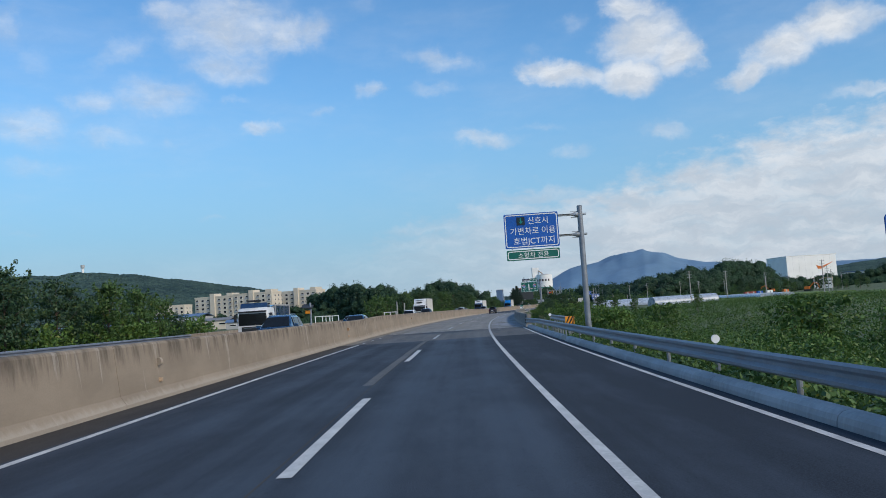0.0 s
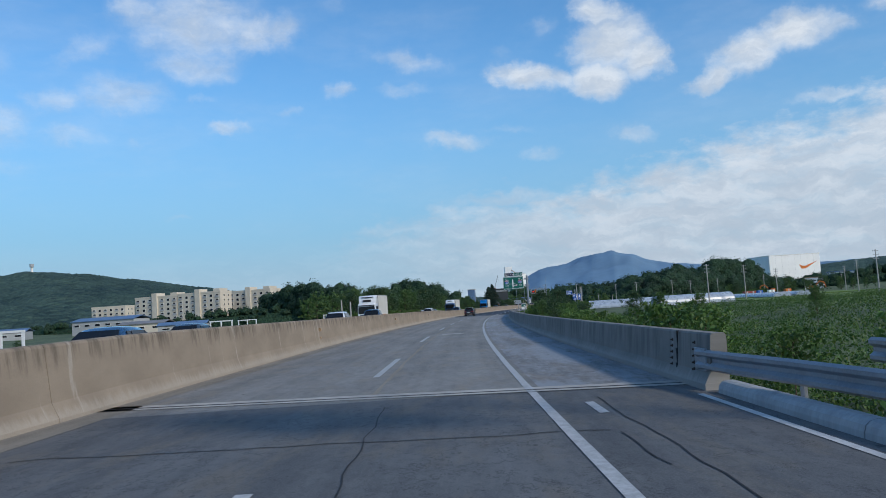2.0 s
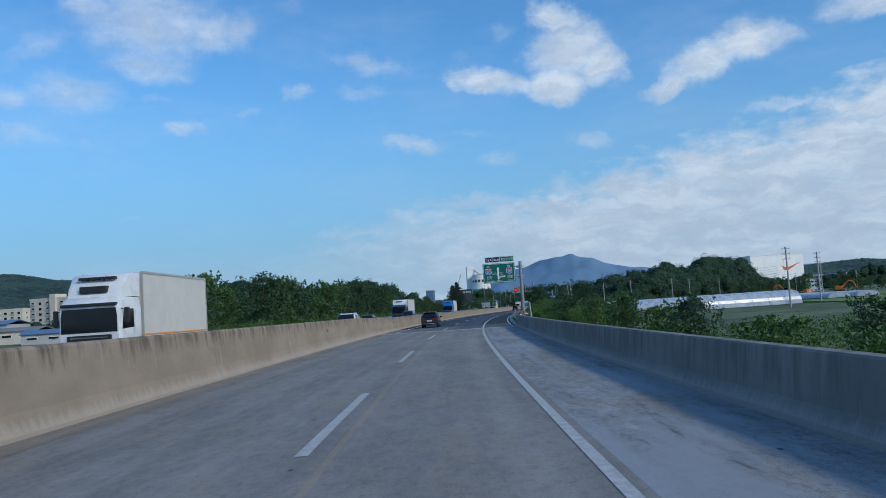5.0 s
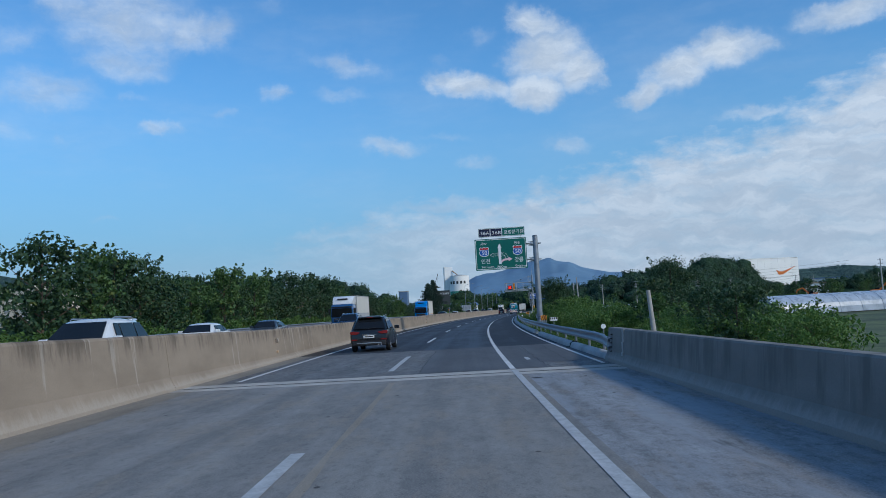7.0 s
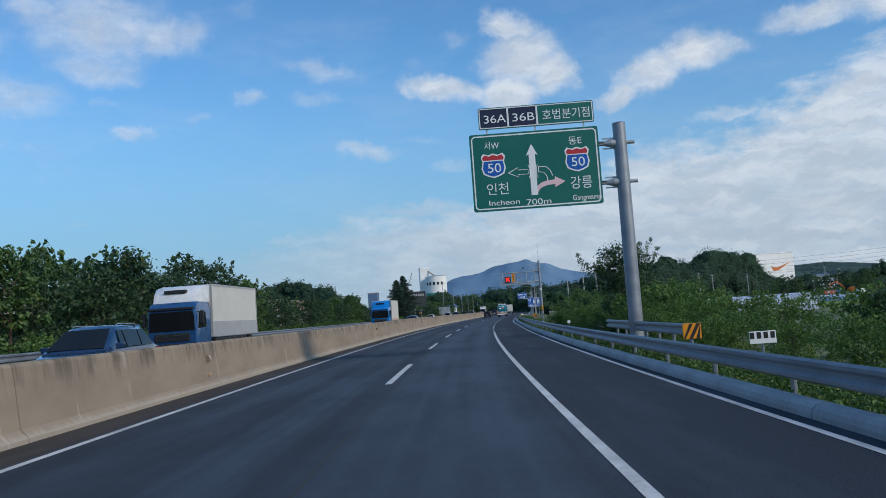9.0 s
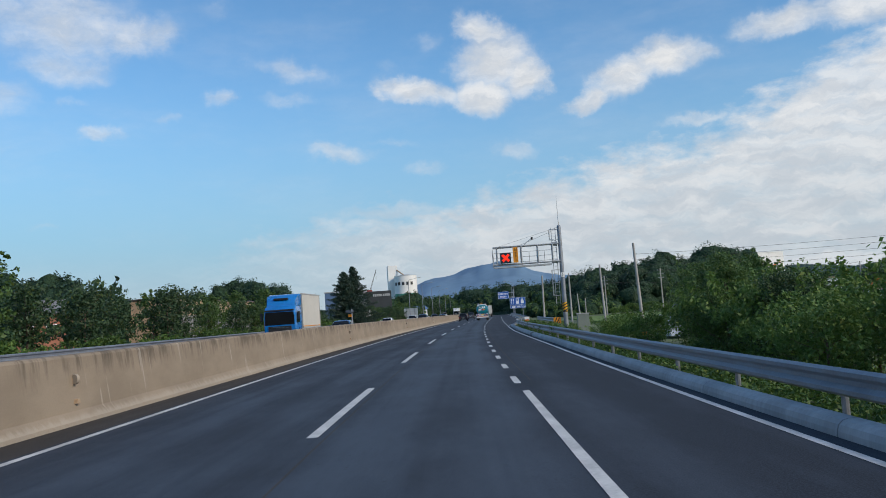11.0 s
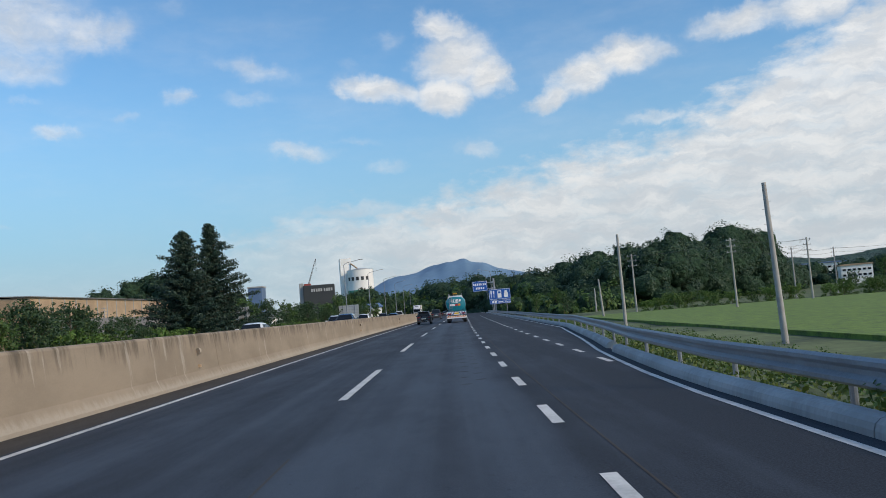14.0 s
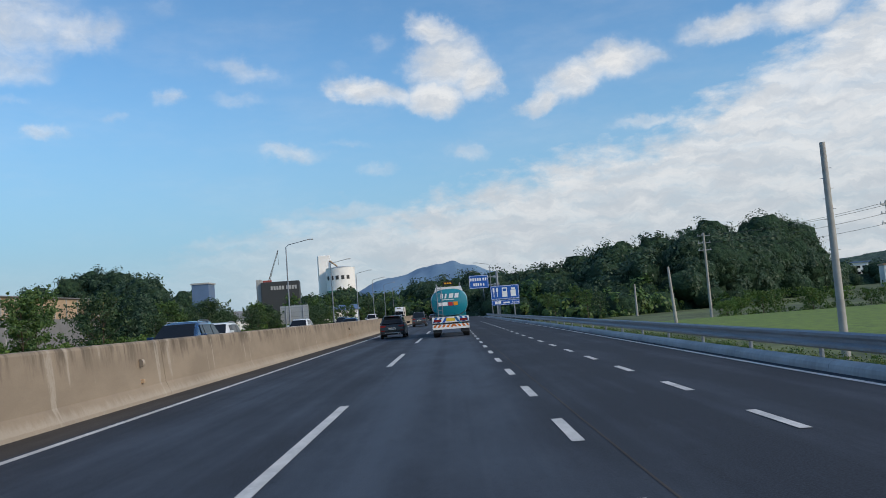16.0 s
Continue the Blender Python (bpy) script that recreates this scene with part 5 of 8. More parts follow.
def far_signs():
    t = thing("overhead_sign", "blue overhead lane sign on a cantilever pole", "road sign", stand(520.3, 0))
    b = board(t, "blue_board", 5.6, 9.05, 5.4, 7.75, M["signblue"])
    for z0, z1, cells in ((6.75, 7.25, (0.10, 0.22, 0.34, 0.46, 0.58, 0.74, 0.86)), (5.85, 6.35, (0.25, 0.36, 0.47, 0.60, 0.74))):
        for c in cells:
            x = 5.6 + 3.45 * c
            part("white_bar", box(x - 0.13, x + 0.13, -0.008, -0.002, z0, z1), M["signwhite"], b, "pale lettering bar")
    pole_with_arms(t, 10.6, 8.2, 0.22, (7.3, 5.9), 8.6)
    g = thing("service_area_sign", "blue service area sign with white symbols on two posts", "road sign", stand(518.8, 0))
    b = board(g, "blue_board", 9.2, 14.2, 3.15, 5.6, M["signblue"])
    fork = bmesh.new()
    for x in (9.75, 10.35):
        add_box(fork, x - 0.06, x + 0.06, -0.012, -0.004, 3.6, 4.6)
        add_box(fork, x - 0.15, x + 0.15, -0.012, -0.004, 4.5, 5.2)
    part("fork_and_knife", fork, M["signwhite"], b, "white fork and knife symbol")
    pump = bmesh.new()
    add_box(pump, 11.2, 12.1, -0.010, -0.004, 3.55, 5.2)
    part("fuel_pump", pump, M["signwhite"], b, "white fuel pump symbol")
    part("pump_window", box(11.35, 11.95, -0.016, -0.011, 4.55, 5.0), M["signblue"], b)
    cup = bmesh.new()
    add_box(cup, 12.7, 13.6, -0.010, -0.004, 3.6, 4.7)
    add_box(cup, 12.85, 13.5, -0.010, -0.004, 4.75, 5.1)
    part("rest_symbol", cup, M["signwhite"], b, "white rest symbol")
    c = board(g, "name_board", 9.25, 14.15, 2.15, 3.05, M["signblue"], border=0.04)
    for x0, x1 in ((9.8, 10.3), (10.4, 10.9)):
        part("white_bar", box(x0, x1, -0.010, -0.004, 2.4, 2.85), M["signwhite"], c, "pale lettering bar")
    part("white_bar", box(11.3, 12.4, -0.010, -0.004, 2.42, 2.68), M["signwhite"], c, "pale lettering bar")
    row(c, "5km", 12.75, 13.95, 2.36, 2.86, -0.004)
    for x in (10.2, 13.2):
        part("post", tube((x, 0.15, -1.6), (x, 0.15, 5.5), 0.10), M["zinc"], g)
    # sign boards seen from behind and unlit ones beside the road
    for s, u, z0, w, h, lab in ((414.3, -19.2, 2.35, 1.4, 1.25, "grey back of a small sign beyond the oncoming lanes"), (486, -18.9, 1.7, 3.8, 2.4, "grey ribbed back of a large sign"), (586, 35.2, 0.3, 4.3, 2.6, "grey sign board on two posts")):
        k = thing("sign_back", lab, "road sign", stand(s, u, 0))
        part("sheet", box(-w / 2, w / 2, 0, 0.05, z0, z0 + h, 0.01), M["signback"], k)
        ribs = bmesh.new()
        for i in range(4):
            add_box(ribs, -w / 2, w / 2, -0.05, 0.0, z0 + h * (0.12 + 0.25 * i), z0 + h * (0.12 + 0.25 * i) + 0.06)
        part("rib", ribs, M["greywall"], k)
        for x in (-w * 0.3, w * 0.3):
            part("post", tube((x, -0.06, -2.0), (x, -0.06, z0 + h), 0.06), M["zinc"], k)


far_signs()


# ---------------------------------------------------------------- poles and lamps
def street_lamp():
    t = thing("street_lamp", "tall grey street lamp with one slanting arm", "street lamp", group="street lamps")
    part("pole", tube((0, 0, -1.5), (0, 0, 11.6), 0.13, 0.07, 14), M["zinc"], t, smooth=True)
    part("arm", add_path(bmesh.new(), [(0, 0, 11.55), (0.35, 0, 11.85), (3.0, 0, 12.35)], 0.045, 10), M["zinc"], t)
    part("lamp_head", box(2.8, 3.6, -0.14, 0.14, 12.28, 12.42, 0.04), M["greywall"], t)
    part("base", box(-0.2, 0.2, -0.2, 0.2, -1.5, -1.2), M["kerb"], t)
    return t


lamp = street_lamp()
lamp.matrix_basis = stand(481.5, -18.6)
for i, s in enumerate((519, 556, 592, 628, 664, 700, 736, 772, 810)):
    copy_thing(lamp, stand(s, -18.6))
for s in (560, 600, 640, 680, 720, 770):
    copy_thing(lamp, stand(s, 11.5, turn=180))


def utility_pole(height, lean, label, wires=2, steps=True):
    t = thing("utility_pole", label, "utility pole", group="utility poles")
    part("pole", tube((0, 0, -2.2), (lean, 0, height), 0.19, 0.12, 16), M["pole"], t, smooth=True)
    if wires:
        arms = bmesh.new()
        for i in range(wires):
            z = height - 0.4 - 0.9 * i
            add_box(arms, lean - 0.8, lean + 0.8, -0.05, 0.05, z, z + 0.1)
            for x in (-0.7, -0.2, 0.7):
                add_tube(arms, (lean + x, 0, z + 0.1), (lean + x, 0, z + 0.3), 0.05, 0.03, 8)
        part("crossarm", arms, M["zinc"], t)
    if steps:
        st = bmesh.new()
        for i in range(14):
            z = 1.0 + i * 0.45
            k = 1 if i % 2 else -1
            x = lean * (z + 2.2) / (height + 2.2)
            add_tube(st, (x, 0, z), (x + 0.28 * k, 0, z), 0.012, n=6)
        part("climbing_step", st, M["zinc"], t)
    return t


def cable(name, a, b, sag, r=0.018):
    a, b = Vector(a), Vector(b)
    pts = [a.lerp(b, i / 12) - Vector((0, 0, sag * (1 - (2 * i / 12 - 1) ** 2))) for i in range(13)]
    return tagged(part(name, add_path(bmesh.new(), pts, r, 5), M["dark"]), "thin dark overhead cable sagging between poles", "cable", "overhead cables")


plain = utility_pole(8.0, 0.0, "plain grey concrete pole beside the field", 0)
plain.matrix_basis = stand(415.0, 19.0, -0.2)
for s, u, lean, hh in ((350.0, 19.9, -2.0, 1.0), (379.5, 20.3, -1.5, 0.93), (346.8, 9.6, 1.0, 0.64), (463, 25.3, -3, 0.6), (507, 31.7, 0, 0.5), (197.1, 8.0, -4, 0.24)):
    m = stand(s, u, -0.2 if hh > 0.3 else 0.1) @ pose(0, 0, 0, 0, lean, 0)
    thin = 0.5 if hh < 0.3 else (0.62 if u < 12 else 1.0)
    copy_thing(plain, m @ Matrix.Diagonal((thin, thin, hh, 1)))
wired = utility_pole(10.5, 0.0, "grey concrete utility pole with crossarms and insulators", 3, False)
wired.matrix_basis = stand(478.0, 34.0, -1.5)
WIRED = [(478.0, 34.0), (455, 44), (470, 62), (505, 74), (520, 90), (505, 112), (540, 130), (590, 30), (640, 40), (380, 95), (420, 130), (300, 70), (330, 110), (250, 90), (270, 55), (560, 165)]
for s, u in WIRED[1:]:
    copy_thing(wired, stand(s, u, -1.5, turn=20))
for (s0, u0), (s1, u1) in zip(WIRED, WIRED[1:7]):
    for dz, k in ((10.2, -0.7), (10.2, 0.7), (9.3, 0.0), (8.4, 0.5)):
        cable("overhead_cable", at(s0, u0 + k, dz - 1.5), at(s1, u1 + k, dz - 1.5), 0.5)
p1, p2 = at(350.0, 19.7, 0), at(415, 19, 0)
for dz in (5.6, 5.0, 4.4, 3.8):
    cable("overhead_cable", (p1.x, p1.y, dz + 1.0), at(345, 75, dz + 2.2), 0.6, 0.015)
cable("overhead_cable", at(346.8, 9.65, 4.4), at(375, 62, 3.6), 0.9, 0.014)
# poles beyond the oncoming lanes
for s, u, z, h in ((188.6, -22.8, -0.5, 0.62), (182.0, -19.8, -0.5, 0.55)):
    copy_thing(plain, stand(s, u, z) @ Matrix.Diagonal((1, 1, h, 1)))
for s, u in ((700, -80), (690, -110), (660, -130), (640, -95), (720, -60), (610, -120), (560, -100)):
    copy_thing(wired, stand(s, u, 0.0, turn=40))


def flasher(s, z):
    """A post with a small solar panel and an amber lamp on the median."""
    t = thing("solar_flasher", "small solar panel over an amber flasher on a grey post", "flasher", stand(s, -5.9, 0))
    part("post", tube((0, 0, 1.35), (0, 0, z + 0.62), 0.05, n=12), M["zinc"], t)
    bm = bmesh.new()
    add_box(bm, -0.32, 0.22, -0.28, 0.28, -0.02, 0.02, m=pose(-0.1, 0, z + 0.42, 18, 8, 0))
    part("solar_panel", bm, M["charcoal"], t, "dark solar panel")
    part("amber_lamp", box(-0.26, -0.02, -0.12, 0.12, z + 0.05, z + 0.24, 0.02), M["orangelamp"], t, "amber lamp")


flasher(323.4, 1.95)
flasher(41.9, 1.95)

# ---------------------------------------------------------------- vehicles
def loft(sections):
    """Joins closed rings of equal length into one skin with capped ends."""
    bm = bmesh.new()
    rings = [[bm.verts.new(p) for p in s] for s in sections]
    n = len(rings[0])
    for a, b in zip(rings, rings[1:]):
        for i in range(n):
            bm.faces.new((a[i], a[(i + 1) % n], b[(i + 1) % n], b[i]))
    bm.faces.new(rings[0][::-1])
    bm.faces.new(rings[-1])
    return bm


def plate_quad(pts, out=0.006):
    """A thin pane through four or more corners, set a little proud."""
    bm = bmesh.new()
    p = [Vector(q) for q in pts]
    nrm = (p[1] - p[0]).cross(p[2] - p[0]).normalized()
    c = sum(p, Vector()) / len(p)
    front = [bm.verts.new(q + nrm * out) for q in p]
    back = [bm.verts.new(q - nrm * 0.012) for q in p]
    bm.faces.new(front)
    bm.faces.new(back[::-1])
    for i in range(len(p)):
        bm.faces.new((front[i], back[i], back[(i + 1) % len(p)], front[(i + 1) % len(p)]))
    return bm


def wheel(parent, x, y, r, w, side, rim=True):
    bm = bmesh.new()
    prof = [(0.62, -0.5), (0.9, -0.5), (1.0, -0.36), (1.0, 0.36), (0.9, 0.5), (0.62, 0.5)]
    n = 24
    rings = [[bm.verts.new((x + w * b, y + r * a * math.cos(t), r + r * a * math.sin(t))) for a, b in prof] for t in (2 * math.pi * i / n for i in range(n))]
    for i in range(n):
        for j in range(len(prof) - 1):
            bm.faces.new((rings[i][j], rings[(i + 1) % n][j], rings[(i + 1) % n][j + 1], rings[i][j + 1]))
    wh = part("wheel", bm, M["tyre"], parent, "black tyre", smooth=True)
    if rim:
        rb = bmesh.new()
        add_tube(rb, (x - w * 0.35, y, r), (x + side * w * 0.40, y, r), r * 0.64, r * 0.62, 20)
        add_tube(rb, (x + side * w * 0.38, y, r), (x + side * w * 0.47, y, r), r * 0.16, r * 0.12, 12)
        for k in range(5):
            a = 2 * math.pi * k / 5
            add_tube(rb, (x + side * w * 0.43, y, r), (x + side * w * 0.43, y + r * 0.6 * math.cos(a), r + r * 0.6 * math.sin(a)), r * 0.07, r * 0.09, 6)
        part("rim", rb, M["rim"], wh, smooth=True)
    return wh


CAR_SHAPES = {  # length, width, belt, roof; then y of bonnet end, windscreen top, roof end, tail (from the front)
    "suv": (4.75, 1.9, 1.0, 1.68, 1.05, 2.10, 3.85, 4.60),
    "sedan": (4.85, 1.86, 0.92, 1.45, 1.30, 2.15, 3.45, 4.35),
    "van": (5.1, 1.92, 1.10, 1.95, 0.95, 1.65, 4.85, 5.05),
    "pickup": (5.3, 1.95, 1.08, 1.82, 1.25, 1.95, 3.25, 3.50),
}


def car(shape, colour, label, m, group="oncoming cars", rails=True):
    """A passenger car that faces +y: body, glass, lamps, wheels, mirrors, plate."""
    L, W, belt, roof, bon, wst, wend, tail = CAR_SHAPES[shape]
    t = thing({"suv": "suv", "sedan": "sedan", "van": "van", "pickup": "pickup_truck"}[shape], label, "car", m, group)
    h = W / 2
    nose, back = L / 2, -L / 2
    Y = lambda d: nose - d

    def ring(y, zb, zt, k):
        return [(-h * k * 0.93, y, zb), (-h * k, y, zb + 0.16), (-h * k, y, zt - 0.22), (-h * k * 0.955, y, zt), (-h * k * 0.6, y, zt + 0.035), (h * k * 0.6, y, zt + 0.035), (h * k * 0.955, y, zt), (h * k, y, zt - 0.22), (h * k, y, zb + 0.16), (h * k * 0.93, y, zb)]
    bonnet = belt - 0.10
    secs = [ring(Y(0), 0.42, 0.62, 0.80), ring(Y(0.10), 0.30, 0.74, 0.90), ring(Y(0.35), 0.26, bonnet - 0.06, 0.97), ring(Y(bon * 0.8), 0.26, bonnet, 1.0), ring(Y(bon + 0.1), 0.26, belt, 1.0),
            ring(Y(L * 0.5), 0.26, belt + 0.02, 1.0), ring(Y(L * 0.78), 0.26, belt + 0.05, 1.0), ring(Y(L - 0.3), 0.30, belt + 0.04, 0.98), ring(Y(L - 0.08), 0.36, belt, 0.94), ring(Y(L), 0.45, belt - 0.2, 0.90)]
    if shape == "pickup":
        secs = [s if (nose - s[0][1]) < tail else [(x, y, min(z, belt)) for x, y, z in s] for s in secs]
    body = part("body", loft(secs), colour, t, smooth=True)
    # cabin
    kr, kb = 0.70, 0.93

    def cab(y, z, k):
        d = min(0.12, max(0.0, (z - belt) * 0.5))
        sx = lambda q: h * (kb + (kr - kb) * (q - belt) / (roof - belt)) * k
        half = [(h * kb * k, belt - 0.03), (sx(z - d), z - d), (sx(z) * 0.955, z - d * 0.28), (sx(z) * 0.80, z), (sx(z) * 0.4, z + 0.025 * (d > 0.05))]
        return [(-x, y, q) for x, q in half] + [(x, y, q) for x, q in half[::-1]]

    part("cabin", loft([cab(Y(bon), belt + 0.01, 0.97), cab(Y((bon + wst) / 2), (belt + roof) / 2 + 0.01, 1.0), cab(Y(wst), roof - 0.03, 1.0), cab(Y(wst + 0.3), roof - 0.008, 1.0), cab(Y((wst + wend) / 2), roof, 1.0), cab(Y(wend), roof - 0.04, 1.0), cab(Y((wend + tail) / 2), (belt + roof) / 2 + 0.02, 0.99), cab(Y(tail), belt + 0.02, 0.96)]), colour, body, smooth=True)
    w0, w1 = h * kb * 0.93, h * kr * 0.93
    za, zb = belt + 0.06, roof - 0.10
    fy = lambda z: Y(bon + (wst - bon) * (z - belt) / (roof - belt))
    by = lambda z: Y(tail + (wend - tail) * (z - belt) / (roof - belt))
    part("windscreen", plate_quad([(w0 * 0.96, fy(za) + 0.02, za), (-w0 * 0.96, fy(za) + 0.02, za), (-w1, fy(zb) + 0.05, zb), (w1, fy(zb) + 0.05, zb)], 0.02), M["glass"], body, "dark tinted windscreen")
    part("rear_window", plate_quad([(-w0 * 0.92, by(za) - 0.02, za + 0.03), (w0 * 0.92, by(za) - 0.02, za + 0.03), (w1 * 0.95, by(zb) - 0.04, zb), (-w1 * 0.95, by(zb) - 0.04, zb)], 0.02), M["glass"], body, "dark rear window")
    cuts = [bon + 0.62 * (wst - bon) + 0.25, L * 0.50, L * 0.72, tail - 0.25]
    for k in (-1, 1):
        for a, b in zip(cuts, cuts[1:]):
            if b - a < 0.2:
                continue
            z1 = roof - 0.14
            top = lambda d: min(max(d, wst - 0.05), wend + 0.05)
            x0, x1 = k * h * (kb + 0.006), k * h * (kb + (kr - kb) * (z1 - belt) / (roof - belt) + 0.02)
            q = [(x0, Y(a + 0.04), za), (x0, Y(b - 0.04), za), (x1, Y(top(b - 0.04)), z1), (x1, Y(top(a + 0.04)), z1)]
            part("side_window", plate_quad(q if k < 0 else q[::-1], 0.012), M["glass"], body, "tinted side window")
        part("mirror", box(k * h - 0.02 if k > 0 else k * h - 0.22, k * h + 0.22 if k > 0 else k * h + 0.02, Y(bon + 0.62), Y(bon + 0.45), belt + 0.02, belt + 0.18, 0.03), colour, body)
        part("headlamp", box(k * h * 0.62 - 0.16, k * h * 0.62 + 0.16, Y(0.16), Y(0.02), 0.62, 0.74, 0.02), M["headlamp"], body, "clear headlamp")
        if shape == "suv":
            # wrap-round lamp that tapers towards the middle
            pts = [(k * h * 0.46, belt - 0.09), (k * h * 0.62, belt - 0.16), (k * h * 0.93, belt - 0.15), (k * h * 0.95, belt - 0.02), (k * h * 0.80, belt + 0.0), (k * h * 0.48, belt - 0.05)]
            part("tail_lamp", prism(pts if k < 0 else pts[::-1], Y(L) - 0.02, Y(L - 0.22), 0.012), M["redlamp"], body, "red wrap-round tail lamp")
        else:
            part("tail_lamp", box(k * h * 0.70 - 0.20, k * h * 0.70 + 0.20, Y(L) - 0.03, Y(L - 0.14), belt - 0.16, belt - 0.0, 0.02), M["redlamp"], body, "red tail lamp")
        part("rear_reflector", box(k * h * 0.74 - 0.14, k * h * 0.74 + 0.14, Y(L) - 0.03, Y(L - 0.1), 0.56, 0.62, 0.01), M["redlamp"], body)
        for y in (Y(0.88), Y(L - 0.95)):
            wheel(t, k * (h - 0.12), y, 0.345, 0.22, k)
        if rails and shape in ("suv", "van"):
            part("roof_rail", add_path(bmesh.new(), [(k * h * 0.64, Y(wst + 0.15), roof - 0.01), (k * h * 0.66, Y(wst + 0.3), roof + 0.04), (k * h * 0.66, Y(wend - 0.3), roof + 0.03), (k * h * 0.64, Y(wend - 0.1), roof - 0.03)], 0.018, 8), M["rim"], body)
    part("lower_bumper", box(-h * 0.86, h * 0.86, Y(L) - 0.02, Y(L - 0.25), 0.30, 0.52, 0.04), M["dark"], body, "black lower bumper")
    part("grille", box(-h * 0.5, h * 0.5, Y(0.12), Y(-0.01), 0.42, 0.66, 0.02), M["dark"], body)
    p = part("number_plate", box(-0.26, 0.26, Y(L) - 0.035, Y(L - 0.1), belt - 0.34, belt - 0.21, 0.005), M["plate"], body, "white number plate")
    part("plate_bar", box(-0.2, 0.2, Y(L) - 0.039, Y(L) - 0.035, belt - 0.30, belt - 0.25), M["black"], p)
    if shape == "suv":
        part("rear_spoiler", prism([(-h * 0.62, roof - 0.07), (h * 0.62, roof - 0.07), (h * 0.56, roof - 0.015), (-h * 0.56, roof - 0.015)], Y(wend + 0.34), Y(wend - 0.05), 0.012), colour, body)
        part("brake_light", box(-0.14, 0.14, Y(wend + 0.35), Y(wend + 0.33), roof - 0.06, roof - 0.035), M["redlamp"], body)
        part("skid_strip", box(-h * 0.62, h * 0.62, Y(L) - 0.035, Y(L - 0.1), 0.40, 0.45, 0.01), M["rim"], body, "silver strip along the bumper")
        part("wiper", tube((-0.05, Y(tail) - 0.02, belt + 0.10), (0.34, Y(tail) - 0.02, belt + 0.16), 0.012, n=6), M["dark"], body)
        part("tailgate_trim", box(-0.36, 0.36, Y(L) - 0.03, Y(L - 0.1), belt - 0.185, belt - 0.165), M["chrome"], body)
    part("exhaust", add_tube(tube((0.45, Y(L) - 0.03, 0.34), (0.45, Y(L) + 0.2, 0.34), 0.04), (0.58, Y(L) - 0.03, 0.34), (0.58, Y(L) + 0.2, 0.34), 0.04), M["chrome"], body)
    if shape == "pickup":
        part("load_bed", add_box(box(-h * 0.92, h * 0.92, Y(L) + 0.05, Y(tail), 0.7, 0.74), -h * 0.96, h * 0.96, Y(L) + 0.0, Y(L) + 0.06, 0.6, belt + 0.02), M["dark"], body)
    return t


